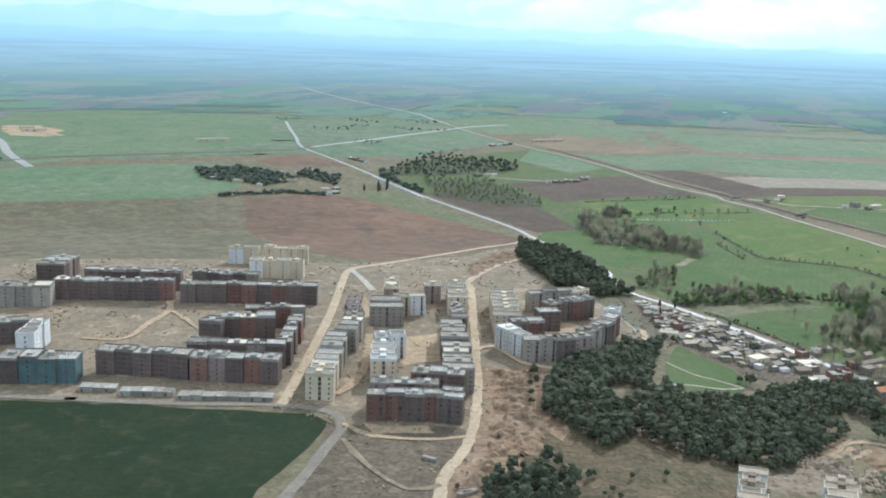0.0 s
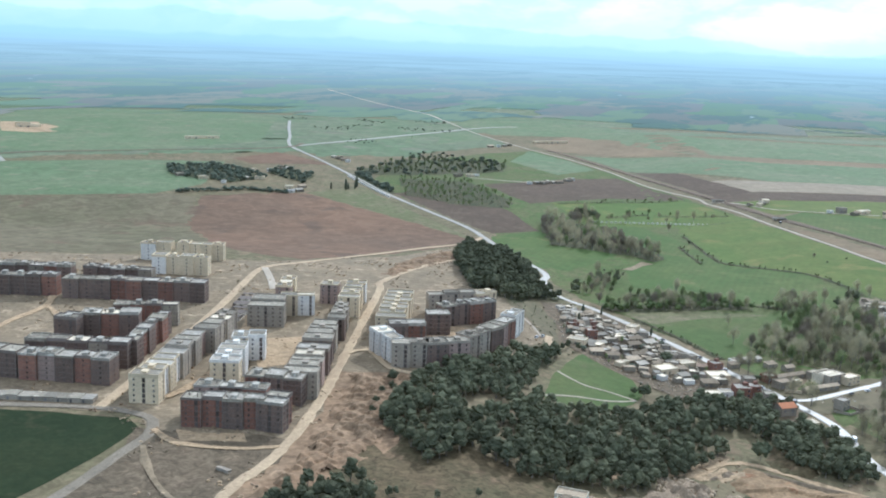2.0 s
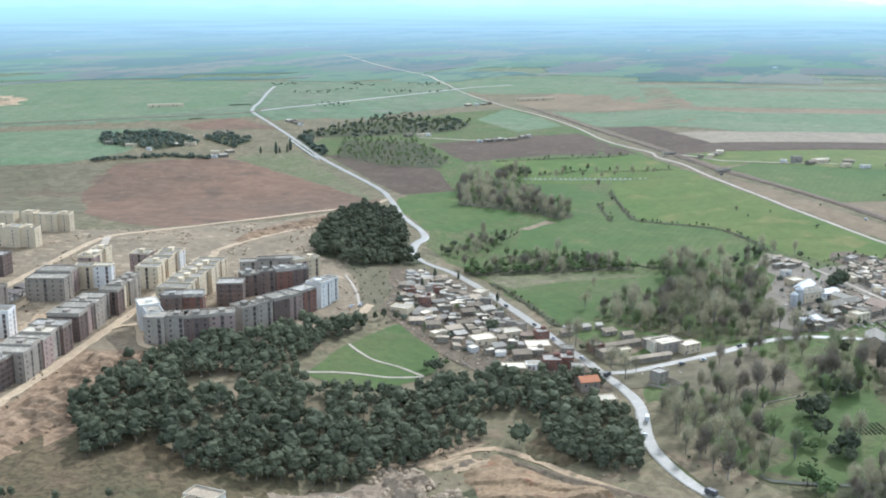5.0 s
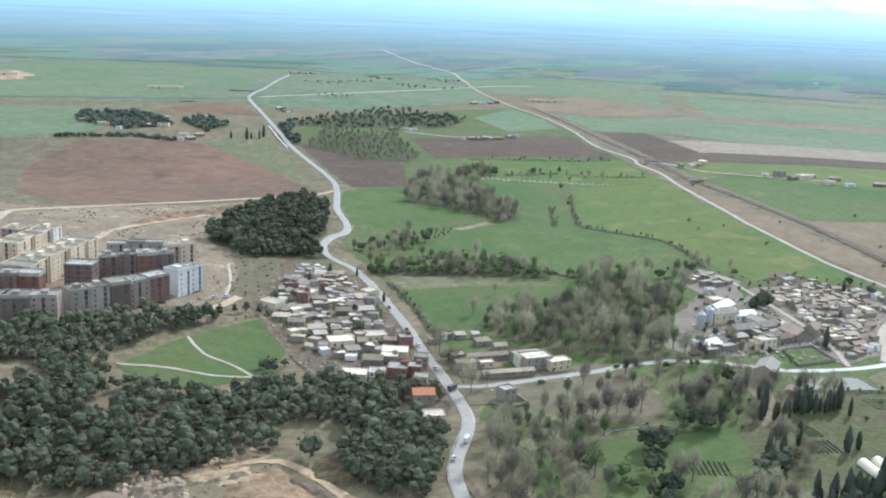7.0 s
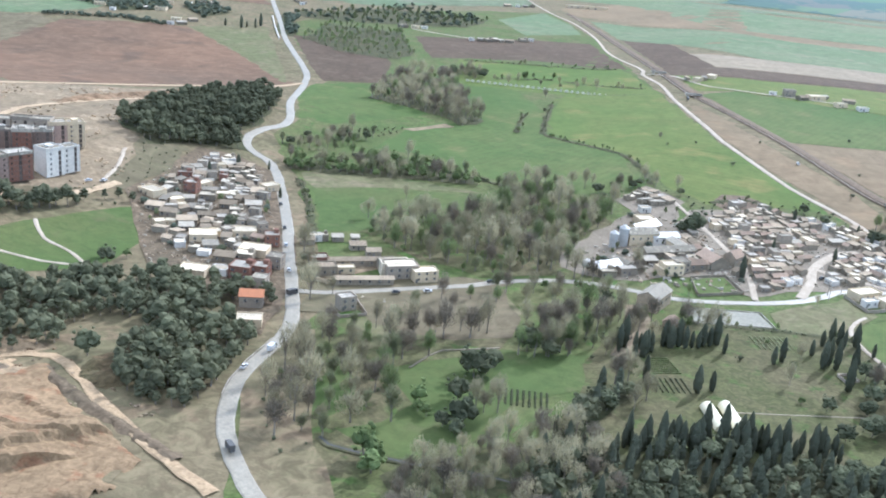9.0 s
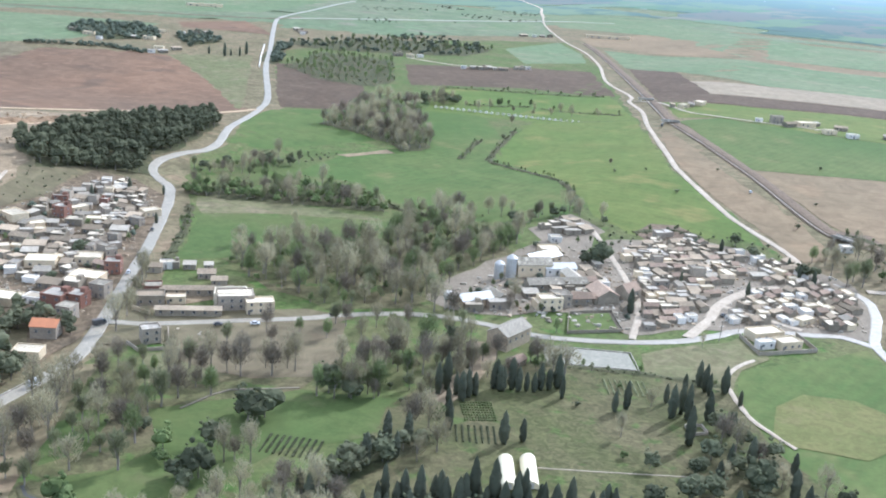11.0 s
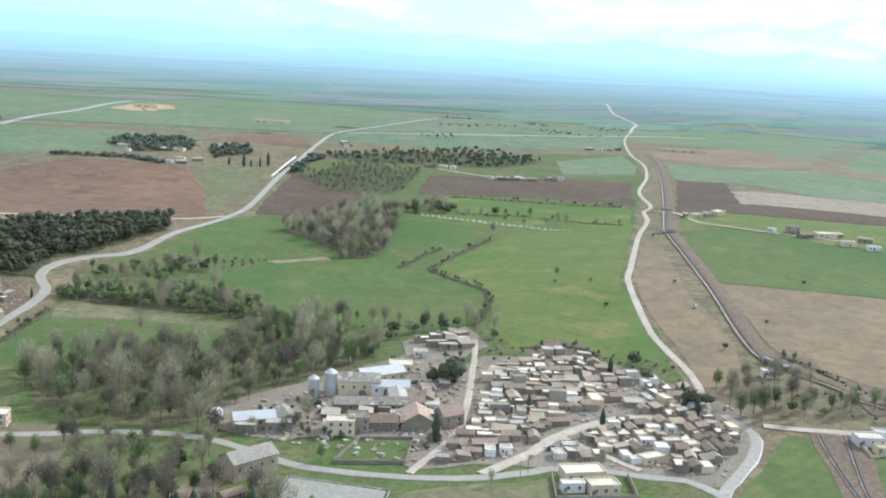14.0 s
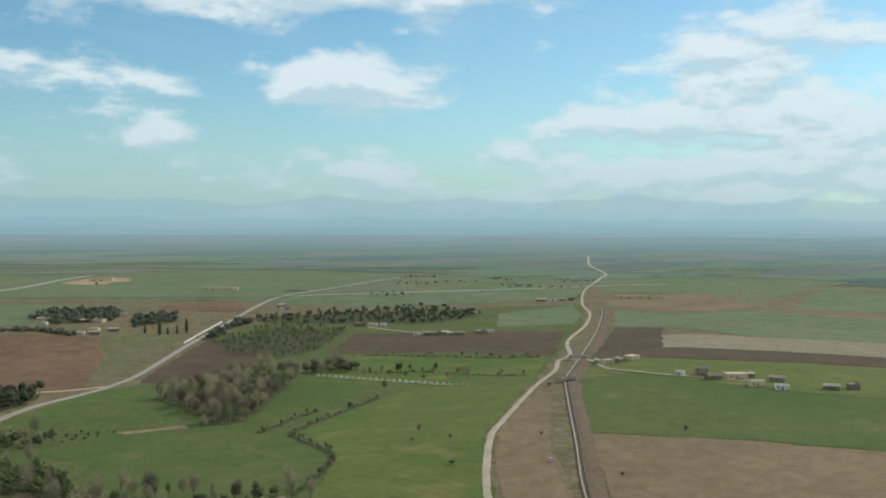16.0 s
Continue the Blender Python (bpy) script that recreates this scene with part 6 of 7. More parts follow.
# ---- trees ----
def clump(V, F, at, r, rnd, squash=0.8):
    """A small lump of foliage: a crumpled twenty-faced ball."""
    g = (1 + 5 ** 0.5) / 2
    k = len(V)
    for a, b, c in ((-1, g, 0), (1, g, 0), (-1, -g, 0), (1, -g, 0), (0, -1, g), (0, 1, g), (0, -1, -g), (0, 1, -g), (g, 0, -1), (g, 0, 1), (-g, 0, -1), (-g, 0, 1)):
        q = r / 1.9 * rnd.uniform(0.72, 1.24)
        V.append((at[0] + a * q, at[1] + b * q, at[2] + c * q * squash))
    F += [(k + a, k + b, k + c) for a, b, c in ((0, 11, 5), (0, 5, 1), (0, 1, 7), (0, 7, 10), (0, 10, 11), (1, 5, 9), (5, 11, 4), (11, 10, 2), (10, 7, 6), (7, 1, 8), (3, 9, 4), (3, 4, 2), (3, 2, 6), (3, 6, 8), (3, 8, 9), (4, 9, 5), (2, 4, 11), (6, 2, 10), (8, 6, 7), (9, 8, 1))]


def limb(V, F, a, b, ra, rb, n=5):
    a, b = Vector(a), Vector(b)
    d = (b - a).normalized()
    side = d.orthogonal().normalized()
    other = d.cross(side)
    k = len(V)
    for p, r in ((a, ra), (b, rb)):
        for i in range(n):
            t = 2 * math.pi * i / n
            V.append(tuple(p + (side * math.cos(t) + other * math.sin(t)) * r))
    F += [(k + i, k + (i + 1) % n, k + n + (i + 1) % n, k + n + i) for i in range(n)]


def fine_ball():
    """Corners and faces of an eighty-faced ball."""
    V, F = [], []
    clump(V, F, (0, 0, 0), 1.0, random.Random(1), 1.0)
    V = [Vector(v).normalized() for v in V]
    halves, faces = {}, []
    for a, b, c in F:
        mids = []
        for p, q in ((a, b), (b, c), (c, a)):
            key = (min(p, q), max(p, q))
            if key not in halves:
                halves[key] = len(V)
                V.append(((V[p] + V[q]) / 2).normalized())
            mids.append(halves[key])
        x, y, z = mids
        faces += [(a, x, z), (b, y, x), (c, z, y), (x, y, z)]
    return V, faces


BALL = fine_ball()


def lobe(V, F, at, r, rnd, squash=0.85):
    """A rough mass of foliage, broken up by noise."""
    k, shift = len(V), Vector((rnd.uniform(0, 99), rnd.uniform(0, 99), rnd.uniform(0, 99)))
    for v in BALL[0]:
        q = r * (0.97 + 0.50 * noise.noise(v * 1.9 + shift) + rnd.uniform(-0.20, 0.20))
        V.append((at[0] + v.x * q, at[1] + v.y * q, at[2] + v.z * q * squash))
    F += [tuple(k + i for i in f) for f in BALL[1]]


def pine_pattern(seed):
    rnd = random.Random(seed)
    h = rnd.uniform(7.5, 10.0)
    TV, TF, V, F = [], [], [], []
    lean = (rnd.uniform(-0.6, 0.6), rnd.uniform(-0.6, 0.6), h * 0.72)
    limb(TV, TF, (0, 0, -0.5), lean, 0.26, 0.10)
    for i in range(4):
        a = rnd.uniform(0, 6.28)
        limb(TV, TF, (lean[0] * 0.6, lean[1] * 0.6, h * (0.38 + 0.07 * i)), (2.2 * math.cos(a), 2.2 * math.sin(a), h * (0.55 + 0.08 * i)), 0.09, 0.04, 4)
    lobe(V, F, (lean[0] * 0.7, lean[1] * 0.7, h * 0.76), h * 0.24, rnd, 1.05)
    for i in range(4):
        a, out = 1.57 * i + rnd.uniform(-0.5, 0.5), rnd.uniform(1.0, 1.8)
        lobe(V, F, (out * math.cos(a), out * math.sin(a), h * rnd.uniform(0.46, 0.66)), rnd.uniform(1.4, 2.0), rnd)
    for i in range(7):
        a, z = rnd.uniform(0, 6.28), rnd.uniform(0.35, 0.95)
        wide = 3.1 * math.sqrt(max(0.05, 1 - ((z - 0.52) / 0.50) ** 2))
        clump(V, F, (wide * math.cos(a), wide * math.sin(a), z * h), rnd.uniform(0.5, 0.9), rnd)
    return (TV, TF, M_BARK), (V, F, M_PINE)


def cypress_pattern(seed):
    rnd = random.Random(seed)
    h = rnd.uniform(12.0, 15.5)
    TV, TF, V, F = [], [], [], []
    limb(TV, TF, (0, 0, -0.5), (0, 0, h * 0.6), 0.2, 0.06)
    n, m = 9, 14
    for j in range(m):
        z = j / (m - 1)
        wide = 1.65 * math.sin(math.pi * min(1, 0.16 + z * 0.84)) ** 0.75 + 0.03
        for i in range(n):
            a, q = 2 * math.pi * (i + 0.5 * (j % 2)) / n, wide * rnd.uniform(0.72, 1.2)
            V.append((q * math.cos(a), q * math.sin(a), 0.5 + z * (h - 0.5) + rnd.uniform(-0.25, 0.25)))
    F += [(j * n + i, j * n + (i + 1) % n, (j + 1) * n + (i + 1) % n, (j + 1) * n + i) for j in range(m - 1) for i in range(n)]
    F.append(tuple(range(n - 1, -1, -1)))
    for i in range(14):
        z, a = (i + rnd.random()) / 15, rnd.uniform(0, 6.28)
        wide = 1.45 * math.sin(math.pi * min(1, 0.16 + z * 0.84)) ** 0.75
        clump(V, F, (wide * math.cos(a), wide * math.sin(a), 0.8 + z * (h - 1.6)), rnd.uniform(0.4, 0.65) * (1.1 - 0.5 * z), rnd, 1.9)
    return (TV, TF, M_BARK), (V, F, M_CYPRESS)


def bare_pattern(seed, twig, tall=12.0, count=560):
    rnd = random.Random(seed)
    h = tall * rnd.uniform(0.85, 1.15)
    TV, TF, V, F = [], [], [], []
    limb(TV, TF, (0, 0, -0.5), (rnd.uniform(-0.4, 0.4), rnd.uniform(-0.4, 0.4), h * 0.5), 0.30, 0.14)
    for i in range(9):
        a, z0 = rnd.uniform(0, 6.28), h * rnd.uniform(0.22, 0.5)
        reach = rnd.uniform(0.8, 2.3) * tall / 12
        limb(TV, TF, (0, 0, z0), (reach * math.cos(a), reach * math.sin(a), z0 + h * rnd.uniform(0.25, 0.45)), 0.12, 0.03, 4)
    lobes = [(rnd.gauss(0, 0.9) * tall / 12, rnd.gauss(0, 0.9) * tall / 12, h * rnd.uniform(0.42, 0.74), rnd.uniform(1.5, 2.4) * tall / 12, h * rnd.uniform(0.20, 0.28)) for _ in range(6)]
    for i in range(count):
        cx, cy, cz, wide, high = rnd.choice(lobes)
        a, up, q = rnd.uniform(0, 6.28), rnd.uniform(-1, 1), rnd.uniform(0.3, 1.0) ** 0.6
        ring = math.sqrt(1 - up * up)
        out = Vector((ring * math.cos(a), ring * math.sin(a), up))
        p = Vector((cx + out.x * wide * q, cy + out.y * wide * q, cz + out.z * high * q))
        d = (Vector((out.x, out.y, 0.0)) * 0.6 + Vector((rnd.gauss(0, 0.3), rnd.gauss(0, 0.3), rnd.uniform(0.5, 1.2)))).normalized() * rnd.uniform(0.7, 1.6)
        s = d.cross(Vector((rnd.gauss(0, 1), rnd.gauss(0, 1), rnd.gauss(0, 1)))).normalized() * rnd.uniform(0.06, 0.15)
        k = len(V)
        V += [tuple(p - s), tuple(p + s), tuple(p + d)]
        F.append((k, k + 1, k + 2))
    return (TV, TF, M_BARK), (V, F, twig)


def leafy_pattern(seed, leaf, tall=8.0, wide=3.0, clumps=14, lobes=5):
    rnd = random.Random(seed)
    h = tall * rnd.uniform(0.85, 1.15)
    TV, TF, V, F = [], [], [], []
    limb(TV, TF, (0, 0, -0.5), (0.2, 0, h * 0.55), 0.22, 0.1)
    for i in range(5):
        a = rnd.uniform(0, 6.28)
        limb(TV, TF, (0, 0, h * 0.3), (wide * 0.6 * math.cos(a), wide * 0.6 * math.sin(a), h * rnd.uniform(0.5, 0.8)), 0.1, 0.04, 4)
    for i in range(lobes):
        a, out = 6.28 * i / max(1, lobes - 1) + rnd.uniform(-0.5, 0.5), wide * (rnd.uniform(0.38, 0.62) if i else 0.1)
        lobe(V, F, (out * math.cos(a), out * math.sin(a), h * (rnd.uniform(0.42, 0.62) if i else 0.68)), wide * rnd.uniform(0.42, 0.60), rnd)
    for i in range(clumps):
        a, z = rnd.uniform(0, 6.28), rnd.uniform(0.25, 1.0)
        q = wide * math.sqrt(max(0.06, 1 - ((z - 0.55) / 0.5) ** 2)) * rnd.uniform(0.7, 1.1)
        clump(V, F, (q * math.cos(a), q * math.sin(a), z * h), rnd.uniform(0.3, 0.7) * wide / 3, rnd)
    return (TV, TF, M_BARK), (V, F, leaf)


KINDS = {
    "pine_tree": [pine_pattern(100 + i) for i in range(6)],
    "cypress_tree": [cypress_pattern(200 + i) for i in range(5)],
    "bare_tree": [bare_pattern(300 + i, M_TWIGDARK if i % 3 == 1 else M_TWIG, 15.0, 760) for i in range(6)],
    "budding_tree": [bare_pattern(320 + i, M_BUDPALE if i % 2 else M_BUD, 9.5, 600) for i in range(4)],
    "leafy_tree": [leafy_pattern(400 + i, M_LEAF) for i in range(4)],
    "evergreen_tree": [leafy_pattern(420 + i, M_BUSH, 10.0, 4.2, 16, 7) for i in range(3)],
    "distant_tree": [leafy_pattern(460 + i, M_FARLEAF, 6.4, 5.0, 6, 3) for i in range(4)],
    "bush": [leafy_pattern(440 + i, M_BUSH, 2.6, 1.7, 5, 2) for i in range(4)],
}
WORDS = {
    "pine_tree": "dark green pine with an uneven rounded crown", "cypress_tree": "slender dark green cypress", "bare_tree": "bare grey-brown tree with fine upright twigs",
    "budding_tree": "bare tree just coming into olive-green bud", "leafy_tree": "small tree in fresh yellow-green leaf", "evergreen_tree": "broad dark evergreen tree", "bush": "low dark green scrub bush", "distant_tree": "dark broad-crowned tree far off",
}
TREE_MESHES = {kind: [(mesh("trunk", *t), mesh("crown", *c, None, kind != "cypress_tree")) for t, c in shapes] for kind, shapes in KINDS.items()}
TREE_RND = random.Random(77)


def tree(kind, x, y, size=1.0, group=""):
    trunk, crown = TREE_RND.choice(TREE_MESHES[kind])
    s = size * TREE_RND.uniform(0.68, 1.28)
    base = place(kind, trunk, None, pose(x, y, terrain(x, y) + 0.15, 0, 0, TREE_RND.uniform(0, 360)) @ Matrix.Diagonal((s, s, s * TREE_RND.uniform(0.9, 1.1), 1)))
    place("crown", crown, base)
    tagged(base, WORDS[kind], "bush" if kind == "bush" else "tree", group)


def wood(name, spots, kinds, label, size=1.0, seed=0):
    """Many trees as one piece of stuff; spots: places; kinds: names to draw from."""
    if not spots:
        return
    rnd = random.Random(seed + 5)
    ready = {}
    for kind in set(kinds):
        for n, parts in enumerate(KINDS[kind]):
            V, F, slot, mats = [], [], [], []
            for v, f, m in parts:
                k = len(V)
                V += v
                F += [tuple(i + k for i in q) for q in f]
                slot += [m] * len(f)
            ready[kind, n] = (np.array(V), F, slot)
    all_v, all_f, all_s, mats, count = [], [], [], [], 0
    for x, y in spots:
        kind = rnd.choice(kinds)
        V, F, slot = ready[kind, rnd.randrange(len(KINDS[kind]))]
        a, s = rnd.uniform(0, 6.28), size * rnd.uniform(0.62, 1.28)
        c, q = math.cos(a) * s, math.sin(a) * s
        W = np.empty_like(V)
        W[:, 0], W[:, 1], W[:, 2] = V[:, 0] * c - V[:, 1] * q + x, V[:, 0] * q + V[:, 1] * c + y, V[:, 2] * s + terrain(x, y) + 0.15
        all_v.append(W)
        all_f += [tuple(i + count for i in f) for f in F]
        for m in slot:
            if m not in mats:
                mats.append(m)
            all_s.append(mats.index(m))
        count += len(V)
    me = mesh(name, np.concatenate(all_v).tolist(), all_f, mats, all_s, True)
    tagged(new(name, me), label, "woodland", kind="stuff")


def off_houses(x, y, r=7.0):
    return all((x - a) ** 2 + (y - b) ** 2 > r * r for a, b in HOUSE_SPOTS)


def plant(poly, gap, seed, kinds, group, size=1.0, keep=None, singles=0, name="woodland", label=""):
    """Trees over an outline: the first singles of them as things, by a stretch of the plan, the rest as one piece of stuff."""
    spots = [p for p in scatter(poly, gap, seed) if clear_of_roads(*p, 0.5) and off_houses(*p) and (keep is None or keep(*p))]
    spots.sort(key=lambda p: p[1])
    rnd = random.Random(seed)
    rest = spots[singles:]
    for x, y in spots[:singles]:
        kind = rnd.choice(kinds)
        if kind == "bush":
            rest.append((x, y))
        else:
            tree(kind, x, y, size, group)
    wood(name, rest, kinds if len(rest) > 60 else [kinds[-1]], label or "low scrub and saplings", size, seed)
    if name in ("pine_wood", "tree_belt", "stream_wood", "garden_wood", "budding_wood") and keep is None:
        field("wood_floor", poly, M_NEEDLES, "dark needle litter and weeds under trees", 20, 5.0, "woodland floor")


PINES = [(67, 579), (76, 640), (111, 687), (150, 745), (183, 764), (160, 700), (156, 660), (165, 643), (217, 662), (264, 700), (322, 698), (334, 640), (338, 582), (322, 580), (306, 588), (294, 604), (290, 632), (258, 605), (204, 549), (166, 534), (139, 530), (115, 551), (95, 527)]
MEADOW_GAP = [(150, 668), (162, 720), (197, 795), (226, 763), (230, 705), (218, 684), (192, 655), (165, 652)]
plant(PINES, 4.6, 51, ["pine_tree"], "pines on the slope", 1.0, lambda x, y: not inside(x, y, MEADOW_GAP) and math.hypot(x - 125, y - 620) > 17 and noise.noise(Vector((x / 13, y / 13, 4))) < 0.38 and math.hypot(x - 274, y - 630) > 16 and math.hypot(x - 318, y - 676) > 15, 220, "pine_wood", "dense dark green pine wood on a slope")
KNOLL = [(106, 912), (87, 1072), (98, 1179), (135, 1133), (154, 1061), (168, 1010), (168, 985), (180, 958), (188, 942), (161, 912), (144, 888)]
plant(KNOLL, 5.6, 52, ["pine_tree"], "pines on the knoll", 1.15, None, 30, "pine_wood", "dark green pine wood on a knoll above the road")
plant([(26, 474), (40, 492), (64, 504), (76, 488), (72, 462), (45, 448), (28, 455)], 5.6, 53, ["pine_tree"], "pines below the spoil", 0.95, None, 30, "pine_wood", "dark young pines below the spoil")
for x, y in ((81, 487), (84, 489), (103, 488), (122, 494), (86, 467), (93, 463), (90, 470), (14, 470)):
    tree("pine_tree", x, y, 0.45, "young pines on the slope")
plant([(150, 745), (183, 764), (192, 790), (176, 786), (150, 760)], 7.0, 54, ["pine_tree", "bush"], "pines and scrub", 0.8, None, 30)
plant([(60, 590), (80, 600), (110, 640), (100, 690), (60, 640)], 11.0, 57, ["bush", "pine_tree"], "scrub beside the estate", 0.8, None, 30)
WOOD = [(325, 820), (334, 856), (352, 862), (369, 877), (392, 894), (378, 940), (385, 947), (402, 928), (400, 970), (435, 936), (454, 952), (462, 926), (448, 888), (445, 844), (446, 812), (408, 780), (392, 780), (365, 791), (348, 800)]
plant(WOOD, 8.4, 61, ["bare_tree", "budding_tree", "bare_tree", "budding_tree"], "bare riverside trees", 1.3, None, 130, "bare_wood", "bare grey-brown riverside wood with budding trees")
plant(WOOD, 13.0, 60, ["leafy_tree", "bush", "budding_tree"], "young trees in the wood", 0.8, None, 30, "undergrowth", "fresh green undergrowth of the wood")
plant([(384, 940), (400, 928), (425, 985), (470, 1000), (455, 1010), (400, 990), (372, 962)], 8.5, 62, ["bare_tree", "budding_tree", "bush"], "trees at the field edge", 0.95, None, 30)
plant([(224, 933), (222, 955), (252, 960), (270, 957), (270, 1000), (303, 1000), (343, 984), (364, 958), (333, 952), (302, 942), (261, 935), (236, 926)], 5.6, 63, ["leafy_tree", "budding_tree", "budding_tree", "leafy_tree", "bare_tree", "bush"], "trees along the stream", 1.0, None, 60, "stream_wood", "green and budding trees along a stream")
plant([(200, 985), (206, 1022), (230, 1052), (229, 1078), (252, 1106), (265, 1103), (250, 1044), (239, 996), (217, 978)], 6.6, 64, ["budding_tree", "bare_tree", "evergreen_tree", "bush"], "trees along the stream", 0.9, None, 40)
plant([(194, 1214), (185, 1300), (192, 1362), (235, 1356), (280, 1260), (315, 1182), (302, 1145), (282, 1170), (247, 1192)], 7.2, 65, ["budding_tree", "bare_tree", "bare_tree", "bush"], "copse in the valley", 1.15, None, 40, "budding_wood", "olive-brown budding copse in the valley")
plant([(222, 1375), (240, 1420), (262, 1425), (262, 1400), (240, 1385)], 6.5, 59, ["evergreen_tree", "bare_tree"], "field trees", 1.0, None, 20)
plant([(-2, 1520), (-23, 1674), (81, 1678), (153, 1501), (146, 1449), (77, 1449)], 8.5, 66, ["budding_tree", "bush"], "orchard", 0.9, None, 0, "budding_wood", "olive-green budding orchard far off")
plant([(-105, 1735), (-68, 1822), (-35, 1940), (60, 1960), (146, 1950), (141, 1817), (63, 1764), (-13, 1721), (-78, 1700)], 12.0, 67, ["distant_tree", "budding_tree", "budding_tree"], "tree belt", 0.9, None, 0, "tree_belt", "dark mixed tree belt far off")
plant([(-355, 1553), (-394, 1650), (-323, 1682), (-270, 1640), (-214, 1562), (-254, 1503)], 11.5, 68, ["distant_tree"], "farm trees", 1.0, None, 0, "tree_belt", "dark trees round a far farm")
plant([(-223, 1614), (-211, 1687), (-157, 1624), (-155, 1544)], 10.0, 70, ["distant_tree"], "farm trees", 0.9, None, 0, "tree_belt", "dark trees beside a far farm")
for x, y in ((-110, 1518), (-89, 1521), (-87, 1533), (-78, 1540), (-78, 1557)):
    tree("cypress_tree", x, y, 1.1, "cypresses by the far farm")
plant([(-51, 1587), (-33, 1581), (-19, 1519), (-37, 1526), (-79, 1616), (-103, 1679), (-79, 1688)], 7.0, 69, ["distant_tree"], "roadside trees", 1.0, None, 0, "tree_belt", "dark roadside trees far off")
plant([(352, 664), (372, 690), (402, 690), (396, 650), (402, 612), (392, 580), (372, 575), (358, 600)], 7.8, 71, ["bare_tree", "bare_tree", "budding_tree"], "bare trees of the park", 1.1, None, 120, "bare_wood", "bare grey park trees")
plant([(423, 566), (442, 595), (473, 622), (490, 610), (499, 585), (480, 535), (430, 535)], 5.6, 72, ["budding_tree", "bare_tree", "bare_tree"], "budding park trees", 0.9, None, 60, "budding_wood", "olive-grey budding thicket")
plant([(496, 668), (482, 664), (474, 640), (470, 612), (500, 618), (540, 628), (600, 640), (650, 620), (640, 570), (474, 560), (466, 600)], 4.8, 77, ["evergreen_tree", "cypress_tree", "cypress_tree", "pine_tree"], "dark garden trees", 0.9, None, 160, "garden_wood", "dark mixed garden trees")
plant([(437, 714), (485, 752), (520, 772), (512, 745), (486, 722), (478, 695), (455, 690)], 6.4, 79, ["bare_tree", "bare_tree", "budding_tree", "bush"], "bare trees of the park", 0.95, None, 50, "bare_wood", "bare grey park trees")
plant([(600, 735), (640, 690), (665, 640), (610, 645), (590, 690)], 8.0, 80, ["evergreen_tree", "bare_tree", "cypress_tree"], "garden trees", 0.9, None, 40)
plant([(360, 735), (400, 757), (440, 780), (480, 788), (470, 765), (420, 735), (380, 705)], 13.0, 81, ["bare_tree", "bare_tree", "budding_tree"], "roadside trees", 1.15, None, 40)
plant([(356, 610), (372, 660), (398, 640), (402, 600), (384, 560), (366, 580)], 9.0, 82, ["bush"], "undergrowth", 0.7, lambda x, y: noise.noise(Vector((x / 22, y / 22, 3))) > 0.05, 0, "undergrowth", "low green undergrowth of the park")
plant([(455, 930), (451, 973), (472, 1014), (508, 992), (522, 977), (503, 1001), (472, 1024), (440, 984)], 7.0, 73, ["bare_tree", "evergreen_tree", "bush"], "trees at the hamlet edge", 0.8, None, 30)
plant([(626, 977), (651, 990), (700, 977), (719, 990), (660, 1013), (636, 1001)], 7.0, 74, ["bare_tree", "budding_tree", "bush"], "trees at the hamlet edge", 1.05, None, 30)
plant([(507, 955), (562, 996), (613, 983), (608, 1001), (548, 1010), (502, 978)], 7.0, 75, ["bush"], "scrub at the field edge", 0.8, None, 40)
plant([(-439, 2772), (-249, 2203), (-167, 2087), (-4, 2513), (96, 2916), (-91, 2922)], 17.0, 76, ["distant_tree"], "far trees", 0.45, lambda x, y: noise.noise(Vector((x / 90, y / 140, 5))) > 0.22, 0, "far_trees", "scattered dark trees on far fields")
plant([(-1100, 1700), (-860, 1720), (-690, 1660), (-860, 1750)], 11.0, 147, ["distant_tree"], "far trees", 1.0, None, 0, "far_trees", "dark belt of trees far off")
plant([(-300, 1402), (-213, 1445), (-161, 1444), (-163, 1456), (-215, 1458), (-302, 1414)], 5.0, 148, ["distant_tree"], "farm hedge", 0.7, None, 0, "far_trees", "dense dark hedge before a farm")
plant([(-26, 1951), (66, 1925), (140, 1945), (100, 2010), (20, 2060), (-40, 2040)], 17.0, 149, ["distant_tree"], "far trees", 0.8, None, 0, "far_trees", "soft dark wood far off")
HAMLET = [(516, 931), (526, 960), (559, 989), (616, 974), (646, 956), (655, 901), (650, 876), (619, 872), (582, 850), (550, 824), (533, 851), (540, 893)]
for seed, spot, gap in ((151, VILLAGE, 7.5), (152, HAMLET, 12.0), (153, [(460, 830), (470, 880), (460, 930), (500, 960), (525, 900), (520, 850), (500, 815)], 7.0)):
    free = [p for p in scatter(spot, gap, seed) if clear_of_roads(*p, 0.0) and off_houses(*p, 5.0)]
    wood("village_trees", free, ["distant_tree", "bush", "bush", "budding_tree"], "small garden trees and scrub between village houses", 0.5, seed)
